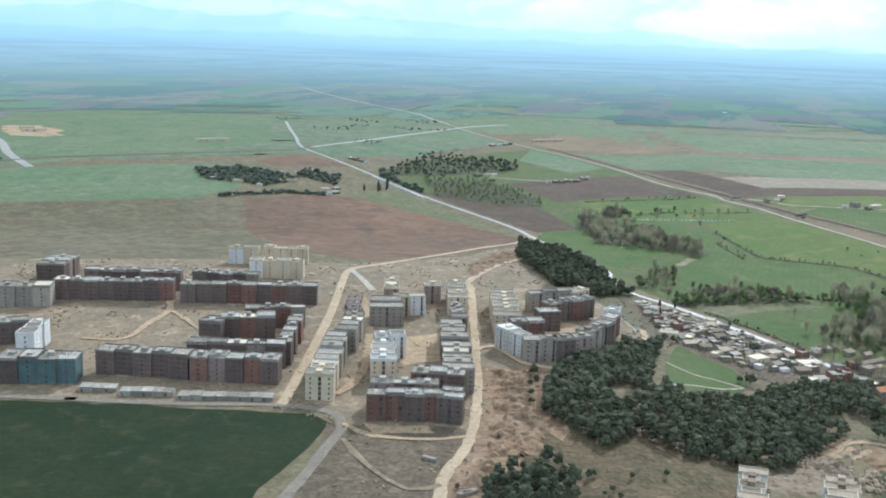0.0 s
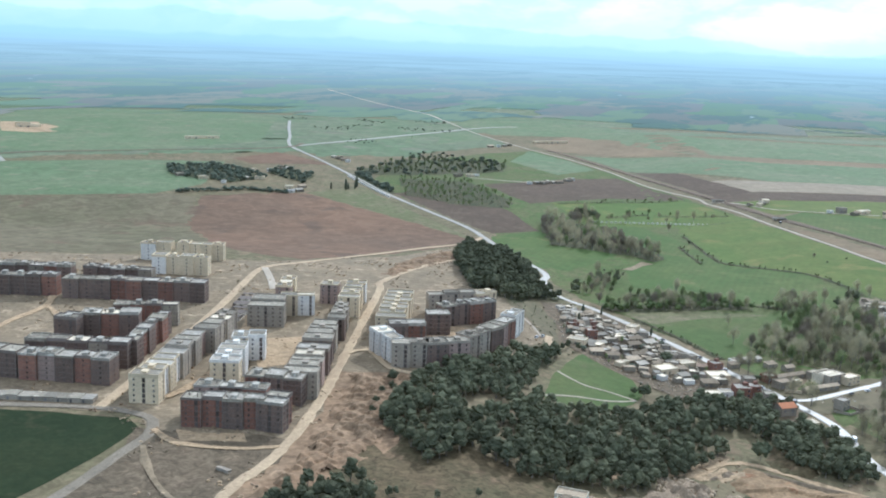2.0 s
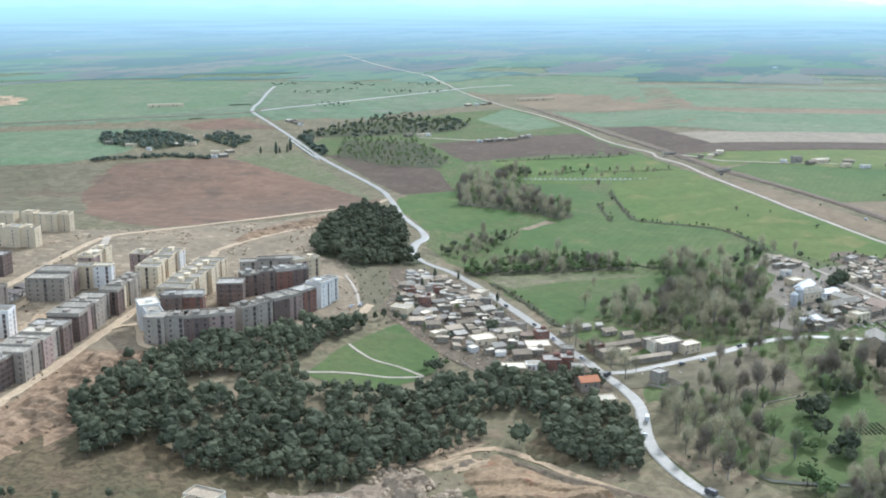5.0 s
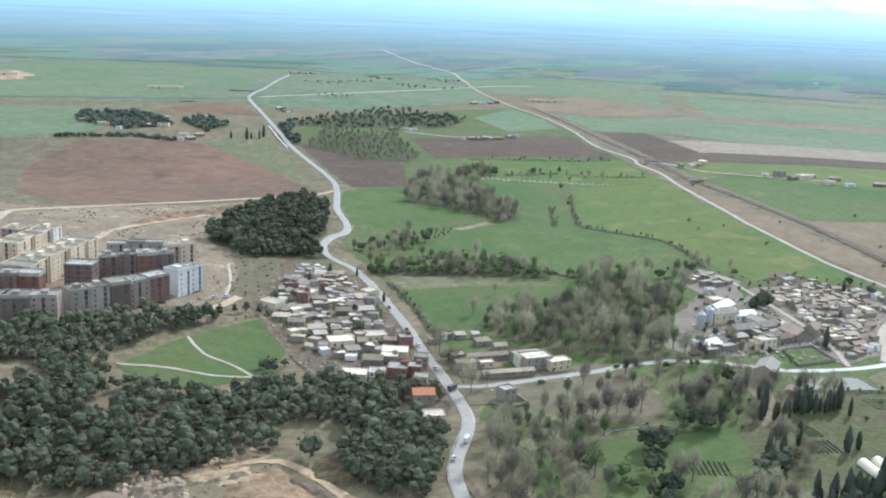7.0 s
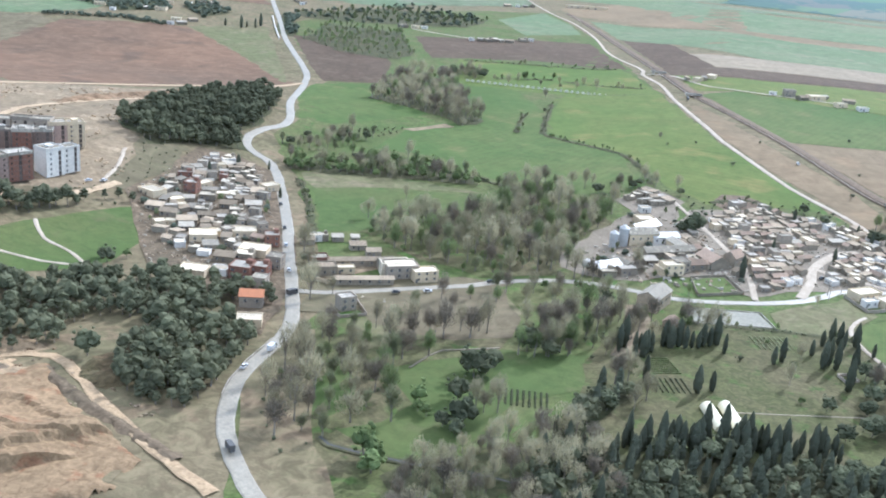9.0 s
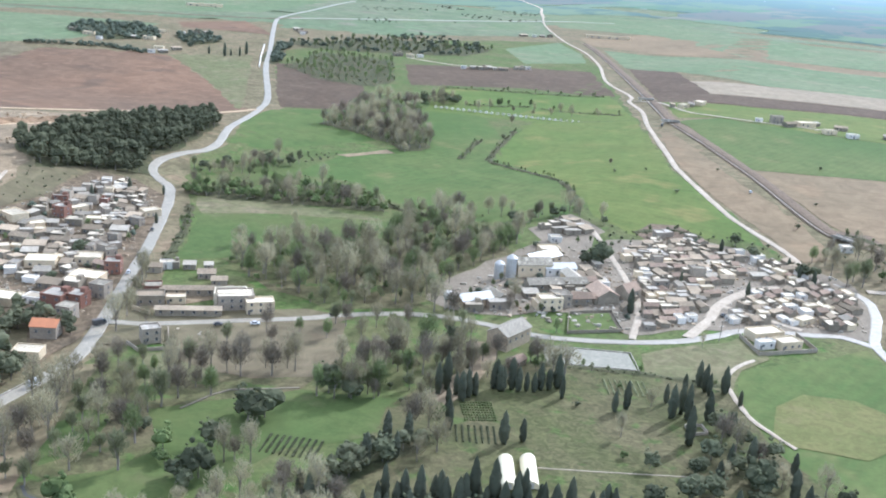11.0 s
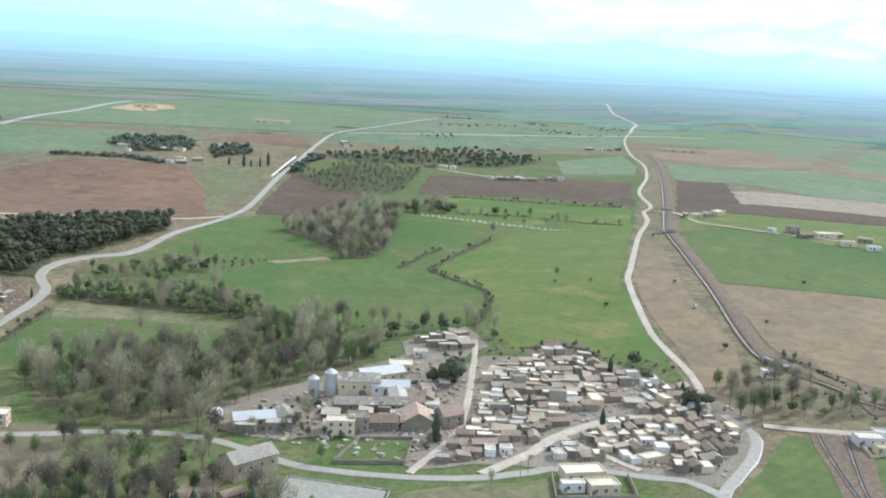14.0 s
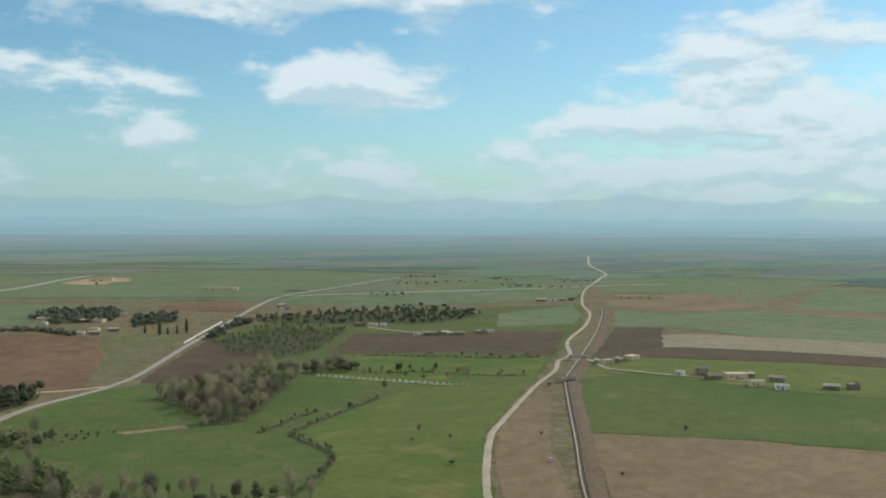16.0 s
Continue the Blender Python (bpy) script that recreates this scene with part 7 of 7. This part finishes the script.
for x, y, kind, s in ((624, 952, "evergreen_tree", 1.1), (630, 958, "evergreen_tree", 1.0), (648, 950, "budding_tree", 1.5), (657, 955, "budding_tree", 1.5), (652, 962, "budding_tree", 1.4), (660, 973, "budding_tree", 1.4), (668, 970, "leafy_tree", 1.0), (674, 967, "budding_tree", 1.2), (682, 976, "leafy_tree", 0.9), (690, 985, "bare_tree", 1.0), (640, 965, "bare_tree", 1.2), (583, 994, "evergreen_tree", 0.7), (595, 976, "evergreen_tree", 0.8), (634, 1231, "bush", 1.6), (631, 1110, "bush", 1.4), (557, 1173, "bush", 1.2), (619, 1047, "bush", 1.2), (535, 1092, "bush", 1.5), (474, 1162, "bare_tree", 0.6)):
    tree(kind, x, y, s, "trees at the edge of the hamlet")
plant([(180, 1368), (414, 1444), (436, 1417), (190, 1337)], 20.0, 78, ["bush", "bare_tree"], "field trees", 0.8, None, 12)

# cypresses, rows and single ones
CYPRESS = [(558, 733), (576, 733), (582, 735), (588, 763), (590, 737), (532, 730), (499, 683), (493, 700), (496, 708), (497, 713), (499, 716), (504, 726), (507, 725), (528, 739), (494, 718), (492, 713), (487, 716), (485, 711), (505, 727), (508, 726), (511, 729), (514, 728), (517, 730), (520, 731), (522, 734), (525, 736), (488, 741), (601, 758), (579, 739), (554, 728), (572, 747), (578, 762), (583, 771), (586, 766), (594, 768), (527, 686), (521, 681), (600, 735), (585, 712)]
for x, y in CYPRESS:
    tree("cypress_tree", x, y, 0.95, "cypresses of the gardens")
row_rnd = random.Random(9)
for i in range(44):
    f = i / 43
    if i in (31, 35, 39):
        continue
    x, y = 496 + 78 * f + row_rnd.uniform(-1.2, 1.2), 621 + 24 * f + row_rnd.uniform(-3.0, 3.0)
    tree("cypress_tree", x, y, 0.8 + 0.3 * math.sin(f * 3.1), "cypress row below the greenhouses")
for x, y in ((204, 903), (221, 916), (255, 857), (198, 872), (560, 905), (596, 905), (622, 948), (630, 940), (576, 976), (616, 968)):
    tree("cypress_tree", x, y, 0.8, "village cypresses")
for x, y, kind, s in ((512, 920, "evergreen_tree", 1.3), (504, 915, "evergreen_tree", 1.2), (508, 926, "evergreen_tree", 1.1), (483, 837, "bare_tree", 0.8), (483, 829, "bare_tree", 0.8), (486, 815, "bare_tree", 0.8), (513, 803, "budding_tree", 0.9), (519, 761, "bare_tree", 1.0), (514, 760, "bare_tree", 1.0), (541, 848, "cypress_tree", 0.9), (413, 574, "leafy_tree", 1.1), (404, 622, "budding_tree", 1.4), (421, 614, "leafy_tree", 0.9), (396, 650, "budding_tree", 1.3), (407, 667, "budding_tree", 1.2), (574, 687, "evergreen_tree", 1.0), (594, 729, "evergreen_tree", 0.8), (590, 671, "evergreen_tree", 1.1), (604, 697, "evergreen_tree", 1.2), (579, 662, "evergreen_tree", 1.0), (612, 686, "evergreen_tree", 1.2), (598, 684, "cypress_tree", 1.0), (608, 706, "cypress_tree", 0.9), (560, 707, "bare_tree", 0.7), (539, 726, "bush", 1.6), (478, 742, "bare_tree", 1.0), (465, 750, "bare_tree", 1.0), (567, 740, "bare_tree", 0.7), (430, 655, "evergreen_tree", 1.2), (488, 649, "evergreen_tree", 0.9), (443, 686, "budding_tree", 1.4), (450, 687, "budding_tree", 1.5), (456, 690, "bare_tree", 1.1), (460, 697, "budding_tree", 1.3), (497, 654, "bare_tree", 0.8), (501, 664, "bare_tree", 0.9), (500, 676, "bare_tree", 0.8), (438, 624, "bare_tree", 1.0), (446, 628, "bare_tree", 1.0), (442, 635, "bare_tree", 0.9), (403, 693, "bare_tree", 1.1), (413, 700, "bare_tree", 1.2), (421, 704, "bare_tree", 1.1), (449, 716, "bare_tree", 1.1), (455, 719, "bare_tree", 1.1), (460, 735, "bare_tree", 1.2), (306, 772, "bare_tree", 0.9), (310, 763, "bare_tree", 1.0), (314, 753, "evergreen_tree", 0.6), (320, 744, "bare_tree", 0.9), (330, 722, "bare_tree", 1.0), (487, 729, "bare_tree", 1.2), (482, 751, "bare_tree", 1.4), (480, 770, "bare_tree", 1.4), (523, 752, "bare_tree", 1.1), (528, 753, "bare_tree", 1.1), (465, 753, "budding_tree", 1.3), (473, 726, "bare_tree", 1.3), (469, 718, "budding_tree", 1.3), (451, 731, "bare_tree", 1.3), (462, 800, "bare_tree", 1.3), (452, 800, "bare_tree", 1.2), (447, 755, "bare_tree", 1.2), (457, 694, "budding_tree", 1.9), (464, 699, "budding_tree", 1.6), (446, 691, "evergreen_tree", 1.1), (434, 660, "evergreen_tree", 1.5), (426, 660, "evergreen_tree", 1.4), (429, 632, "evergreen_tree", 1.2), (408, 688, "bare_tree", 1.3), (419, 694, "bare_tree", 1.4), (425, 703, "bare_tree", 1.3), (446, 726, "bare_tree", 1.3), (458, 730, "bare_tree", 1.4), (477, 738, "bare_tree", 1.3), (473, 764, "evergreen_tree", 1.0), (487, 675, "bare_tree", 1.3), (492, 680, "bare_tree", 1.2), (490, 738, "bare_tree", 1.1), (493, 692, "leafy_tree", 0.7), (410, 604, "budding_tree", 1.4), (416, 621, "leafy_tree", 1.0), (415, 566, "leafy_tree", 1.2), (436, 611, "evergreen_tree", 1.3), (369, 612, "bare_tree", 1.2), (337, 704, "bare_tree", 1.0), (318, 846, "bare_tree", 0.9), (256, 786, "evergreen_tree", 0.8), (228, 703, "evergreen_tree", 0.9), (230, 597, "evergreen_tree", 0.6), (280, 606, "evergreen_tree", 1.0), (292, 640, "evergreen_tree", 0.8), (386, 685, "bare_tree", 1.2), (417, 760, "budding_tree", 1.2), (409, 575, "leafy_tree", 1.2), (429, 608, "evergreen_tree", 1.0), (435, 604, "evergreen_tree", 1.0), (401, 632, "evergreen_tree", 0.7), (417, 616, "leafy_tree", 0.8), (441, 626, "bare_tree", 0.9), (222, 708, "evergreen_tree", 0.8), (232, 715, "leafy_tree", 0.8), (270, 745, "evergreen_tree", 0.8), (456, 690, "evergreen_tree", 1.0), (464, 694, "bare_tree", 1.0), (358, 1259, "bush", 1.5), (346, 1332, "bare_tree", 0.8), (404, 988, "bare_tree", 1.0), (326, 900, "bare_tree", 0.9), (481, 1139, "bush", 1.2), (504, 1149, "bush", 1.0), (455, 785, "leafy_tree", 0.7), (440, 775, "leafy_tree", 0.7), (470, 740, "budding_tree", 0.9), (505, 925, "evergreen_tree", 0.9), (510, 918, "evergreen_tree", 0.8), (552, 752, "leafy_tree", 0.5), (564, 690, "leafy_tree", 0.5), (580, 820, "bare_tree", 0.7), (344, 716, "bare_tree", 0.8)):
    tree(kind, x, y, s, "single trees")


def hedge(name, pts, gap, seed, size, label):
    rnd = random.Random(seed)
    ribbon("hedge_bank", pts, [(-2.6, -0.1), (0.0, 0.25), (2.6, -0.1)], [M_NEEDLES], "weedy brown-green bank under a hedgerow", "bank", lift=0.32 + seed * 0.002, step=4.0, ragged=1.4)
    wood(name, [(p.x + rnd.gauss(0, 1.6), p.y + rnd.gauss(0, 1.6)) for p in spline(pts, gap * 0.45) if rnd.random() < 0.9], ["bush", "bush", "bush", "bush", "bush", "budding_tree"], label, size * 0.9, seed)


hedge("hedgerow", [(358, 1300), (363, 1244), (371, 1173), (376, 1154), (392, 1141), (434, 1111), (453, 1091), (472, 1044), (478, 1015)], 2.4, 81, 0.36, "brown-green hedgerow between crop fields")
hedge("hedgerow", [(351, 1150), (346, 1195), (342, 1235)], 3.4, 82, 0.5, "ragged hedgerow in the crop fields")
hedge("hedgerow", [(277, 1405), (335, 1442)], 5.0, 88, 0.9, "row of small trees in the irrigated field")
hedge("hedgerow", [(348, 1440), (400, 1432), (440, 1425)], 8.0, 89, 0.7, "row of saplings in the irrigated field")
hedge("hedgerow", [(520, 990), (545, 1005), (562, 998)], 4.0, 90, 0.5, "dark scrub behind the hamlet")
hedge("hedgerow", [(216, 1501), (290, 1529), (395, 1563)], 6.0, 83, 0.8, "ragged hedgerow at the field edge")
hedge("hedgerow", [(256, 991), (316, 991), (378, 969), (420, 963)], 3.0, 84, 0.9, "dark hedgerow along the stream")
hedge("hedgerow", [(248, 905), (262, 880), (280, 845), (300, 800)], 3.0, 85, 0.5, "scrubby hedgerow along the road")
hedge("hedgerow", [(510, 760), (560, 772), (595, 775)], 3.5, 86, 0.5, "low hedgerow below the pitch")
hedge("hedgerow", [(650, 1050), (665, 1042), (680, 1028), (700, 1012), (712, 1005)], 2.6, 87, 0.6, "brown scrub on the canal bank")


# ---- vehicles ----
M_CARWHITE = material("white_car_paint", (0.62, 0.62, 0.62), (0.6, 0.6, 0.6), 1.0, 3.0, rough=0.3, bump=0.0)
M_CARGREY = material("grey_car_paint", (0.09, 0.085, 0.08), (0.08, 0.076, 0.072), 1.0, 3.0, rough=0.6, bump=0.0)
M_TYRE = material("tyre_rubber", (0.02, 0.02, 0.02), (0.025, 0.025, 0.025), 1.0, 3.0, bump=0.0)


def wheel_mesh():
    V, F = [], []
    limb(V, F, (0, -0.1, 0), (0, 0.1, 0), 0.32, 0.32, 14)
    F += [tuple(range(13, -1, -1)), tuple(range(14, 28))]
    return mesh("wheel", V, F, M_TYRE)


WHEEL = wheel_mesh()


def vehicle(name, x, y, turn, paint, kind="car"):
    base = tagged(new(name), {"car": "small parked car on the road", "van": "white box van on the road", "tractor": "dark farm vehicle beside the road"}[kind] if kind != "car" else ("small white car on the road" if paint is M_CARWHITE else "small dark grey car on the road"), "vehicle")
    base.matrix_basis = pose(x, y, terrain(x, y) + 0.92, 0, 0, turn)
    L, H = (2.1, 0.95) if kind == "car" else (3.0, 1.2)
    V, F = [], []
    box(V, F, -L, L, -0.85, 0.85, 0.3, H, 0.05)
    place("body", mesh("body", V, F, paint), base)
    V, F = [], []
    if kind == "car":
        box(V, F, -1.5, 1.0, -0.75, 0.75, H, H + 0.55, 0.25)
        place("cabin", mesh("cabin", V, F, M_GLASS), base)
        place("roof", boxes("roof", [paint], (-1.2, 0.7, -0.55, 0.55, H + 0.55, H + 0.6)), base)
    else:
        box(V, F, 1.5, 2.9, -0.85, 0.85, H, H + 0.9, 0.12)
        place("cab", mesh("cab", V, F, M_GLASS), base)
        place("cargo_box", boxes("cargo_box", [paint], (-2.95, 1.45, -0.98, 0.98, H, H + 1.5)), base)
    for u in (-L * 0.62, L * 0.62):
        for v in (-0.86, 0.86):
            place("wheel", WHEEL, base, pose(u, v, 0.32))


for row in ((344.5, 643, 85, M_CARWHITE, "van"), (341.5, 622, 90, M_CARWHITE, "car"), (283, 799, 118, M_CARGREY, "car"), (296, 771, 118, M_CARWHITE, "car"), (313, 735, 117, M_CARWHITE, "car"), (327, 706, 60, M_CARGREY, "van"), (372, 731, 35, M_CARGREY, "car"), (386, 740, 30, M_CARWHITE, "car"), (412, 769, 40, M_CARGREY, "car"), (262, 842, 118, M_CARGREY, "car"), (365, 561, 135, M_CARGREY, "van"), (165, 800, 70, M_CARWHITE, "car"), (160, 792, 60, M_CARWHITE, "car"), (586, 868, 60, M_CARGREY, "car"), (489, 1357, 100, M_CARGREY, "van"), (585, 1118, 100, M_CARWHITE, "car")):
    vehicle("van" if row[4] == "van" else "car", *row)


# ---- clutter ----
def debris(name, poly, gap, seed, mats, size, label, keep=None):
    """Loose blocks, boards and small heaps as one piece of stuff."""
    rnd = random.Random(seed)
    V, F, slots = [], [], []
    for x, y in scatter(poly, gap, seed, 12):
        if not clear_of_roads(x, y, 0) or (keep and not keep(x, y)):
            continue
        n = len(F)
        z = terrain(x, y) + 0.5
        for _ in range(rnd.randint(1, 4)):
            px, py, s = x + rnd.uniform(-2, 2), y + rnd.uniform(-2, 2), size * rnd.uniform(0.3, 1.3)
            if rnd.random() < 0.5:
                clump(V, F, (px, py, z + s * 0.1), s, rnd, 0.5)
            else:
                box(V, F, px - s * rnd.uniform(0.4, 1.6), px + s * 0.6, py - s * 0.5, py + s * rnd.uniform(0.3, 1.4), z - 0.3, z + s * rnd.uniform(0.3, 0.9), 0.1 * s)
        slots += [rnd.randrange(len(mats))] * (len(F) - n)
    tagged(new(name, mesh(name, V, F, mats, slots)), label, "debris", kind="stuff")


debris("building_rubble", SITE[1:-1], 5.6, 91, [M_RUBBLE, M_DIRT, M_DIRTROAD, M_SAND, M_ORANGE], 0.75, "rubble, boards and spoil heaps on the building site", lambda x, y: noise.noise(Vector((x / 30, y / 30, 9))) > 0.12)
debris("tipped_rubble", [(165, 510), (230, 578), (262, 606), (330, 574), (330, 450), (200, 440)], 7.0, 92, [M_RUBBLE, M_ORANGE, M_DIRT], 0.7, "broken stone and rubble on cut ground")
debris("village_clutter", [(182, 806), (174, 910), (192, 922), (217, 910), (254, 864), (300, 775), (322, 715), (262, 695), (225, 742)], 4.8, 93, [M_RUBBLE, M_ROOFTAN, M_MUD, M_ROOFGREY], 0.8, "sheds, rubble and clutter between village houses")
debris("village_clutter", [(500, 935), (522, 968), (562, 990), (616, 974), (650, 954), (658, 880), (619, 866), (578, 850), (546, 820), (470, 810), (450, 840), (475, 940)], 4.8, 94, [M_RUBBLE, M_CONC, M_ROOFTAN, M_MUD, M_ROOFGREY], 1.1, "sheds, rubble and clutter between hamlet houses")
debris("roadside_clutter", [(345, 716), (400, 752), (430, 778), (425, 772), (390, 738), (352, 706)], 6.0, 95, [M_RUBBLE, M_CONC, M_ROOFWHITE], 0.6, "small rubble along the verge")
plant([(100, 690), (125, 690), (150, 735), (172, 800), (180, 860), (160, 900), (135, 905), (168, 790), (140, 730)], 9.0, 96, ["bush"], "scrub on the bank", 0.6, None, 20)
plant([(150, 745), (182, 800), (172, 905), (140, 900), (165, 800)], 14.0, 97, ["bush"], "scrub on the slope", 0.5, None, 20)


def boulders(spots, seed, size, label):
    """Tumbled rounded stones, as one piece of stuff."""
    rnd = random.Random(seed)
    V, F = [], []
    for x, y in spots:
        s = size * rnd.uniform(0.5, 1.3)
        clump(V, F, (x, y, terrain(x, y) + 0.5 + s * 0.15), s, rnd, 0.75)
    tagged(new("boulder_bank", mesh("boulder_bank", V, F, M_ROCK)), label, "rocks", kind="stuff")


boulders(scatter([(214, 556), (218, 574), (232, 572), (246, 560), (238, 546), (228, 540)], 2.6, 171), 171, 1.7, "bank of tumbled tan boulders above the hollow")
boulders(scatter([(232, 530), (242, 545), (254, 552), (264, 540), (260, 528), (248, 526)], 2.8, 172), 172, 2.1, "row of large tan boulders along the haul track")


def crop_rows(name, x, y, turn, rows, gap, long, label, mat):
    """Low garden rows: strips of small clumps, as one piece of stuff."""
    rnd = random.Random(int(x + y))
    c, q = math.cos(radians(turn)), math.sin(radians(turn))
    V, F = [], []
    for r in range(rows):
        for i in range(int(long / 1.1)):
            u, v = i * 1.1 - long / 2, (r - rows / 2) * gap
            px, py = x + u * c - v * q, y + u * q + v * c
            clump(V, F, (px, py, terrain(px, py) + 0.5), rnd.uniform(0.4, 0.7), rnd)
    tagged(new(name, mesh(name, V, F, mat)), label, "garden", kind="stuff")


crop_rows("vine_rows", 452, 645, 100, 9, 2.4, 15, "short rows of dark vines in the clearing", M_BUSH)
crop_rows("vegetable_rows", 505, 704, 25, 8, 2.2, 14, "bright green vegetable rows", M_LEAF)
crop_rows("vegetable_rows", 508, 684, 110, 7, 2.4, 15, "dark vegetable rows", M_BUSH)
crop_rows("vegetable_rows", 553, 754, 110, 8, 2.4, 16, "pale vegetable rows", M_BUDPALE)
wall_line("garden_wall", [(403, 652), (407, 667), (411, 675), (421, 681), (434, 689)], 0.7, 0.8, M_MUD, "low earth-coloured garden wall beside the clearing")
wall_line("garden_wall", [(531, 667), (557, 676), (590, 688)], 0.5, 0.6, M_MUD, "low earth-coloured wall across the gardens")

wall_line("yard_wall", [(582, 728), (588, 731), (591, 725), (585, 721), (582, 728)], 1.6, 0.5, M_GREY, "broken grey walls of a roofless hut")


def utility_pole(x, y, turn):
    base = tagged(new("utility_pole"), "grey wooden utility pole with a crossarm", "pole", "poles along the hamlet lane")
    base.matrix_basis = pose(x, y, terrain(x, y) + 0.3, 0, 0, turn)
    V = [(r * math.cos(i * math.pi / 4), r * math.sin(i * math.pi / 4), z) for r, z in ((0.17, -0.5), (0.11, 8.0)) for i in range(8)]
    place("pole", mesh("pole", V, [(i, (i + 1) % 8, 8 + (i + 1) % 8, 8 + i) for i in range(8)] + [tuple(range(8, 16))], M_GREY), base)
    arm = place("crossarm", boxes("crossarm", [M_GREY], (-1.1, 1.1, -0.09, 0.09, 7.3, 7.5)), base)
    for u in (-0.95, -0.4, 0.4, 0.95):
        place("insulator", boxes("insulator", [M_WHITE], (u - 0.06, u + 0.06, -0.06, 0.06, 7.5, 7.75)), arm)


for x, y in ((589, 852), (595, 849), (587, 832), (587, 840), (599, 863)):
    utility_pole(x, y, 35)


def slab_stack(x, y, turn):
    base = tagged(new("slab_stack"), "stack of precast concrete slabs on waste ground", "slabs")
    base.matrix_basis = pose(x, y, terrain(x, y) + 0.4, 0, 0, turn)
    rnd = random.Random(int(x))
    for i in range(5):
        place("slab", boxes("slab", [M_GREY], (-4 + rnd.uniform(-0.4, 0.4), 4 + rnd.uniform(-0.4, 0.4), -1.2, 1.2, i * 0.3, i * 0.3 + 0.24)), base)


slab_stack(0, 505, -30)
slab_stack(18, 464, 25)
slab_stack(20, 466, 28)


def irrigation_line():
    base = tagged(new("irrigation_pipe"), "white wheeled irrigation line across a crop field", "irrigation")
    a, b = Vector((254, 1364)), Vector((452, 1385))
    d = (b - a).normalized()
    base.matrix_basis = pose(a.x, a.y, terrain(a.x, a.y) + 0.9, 0, 0, math.degrees(math.atan2(d.y, d.x)))
    n = int((b - a).length / 6)
    place("pipe", boxes("pipe", [M_WHITE], (0, n * 6, -0.15, 0.15, 0.9, 1.15)), base)
    V, F = [], []
    for i in range(14):
        t = 2 * math.pi * i / 14
        for r, y in ((1.3, -0.45), (1.3, 0.45), (0.5, 0.45), (0.5, -0.45)):
            V.append((r * math.cos(t), y, 1.3 + r * math.sin(t)))
    for i in range(14):
        j = (i + 1) % 14
        for q in range(4):
            F.append((i * 4 + q, i * 4 + (q + 1) % 4, j * 4 + (q + 1) % 4, j * 4 + q))
    wheel = mesh("wheel", V, F, M_WHITE)
    for i in range(n + 1):
        place("wheel", wheel, base, pose(i * 6, 0, 0))


irrigation_line()
field("quarried_hill", [(-850, 2050), (-960, 2250), (-890, 2290), (-800, 2190), (-760, 2060)], M_SAND, "bright bare earth round far buildings", 60, 12.0, "bare ground")


def road_bridge(x, y, turn):
    base = tagged(new("canal_bridge"), "small concrete bridge over the canal", "bridge")
    base.matrix_basis = pose(x, y, terrain(x, y) + 0.3, 0, 0, turn)
    place("deck", boxes("deck", [M_CONC], (-9, 9, -3, 3, 1.9, 2.5)), base)
    for v in (-3, 2.7):
        place("parapet", boxes("parapet", [M_CONC], (-9, 9, v, v + 0.3, 2.5, 3.3)), base)
    for u in (-7, 6):
        place("pier", boxes("pier", [M_CONC], (u, u + 1, -2.8, 2.8, -0.3, 1.9)), base)


road_bridge(649, 1034, -38)
road_bridge(494, 1380, 15)
road_bridge(448, 1536, 15)

# the plan's units to metres
for ob in scene.objects:
    if ob.parent is None and ob.type in ("MESH", "EMPTY"):
        ob.matrix_basis = Matrix.Scale(K, 4) @ ob.matrix_basis
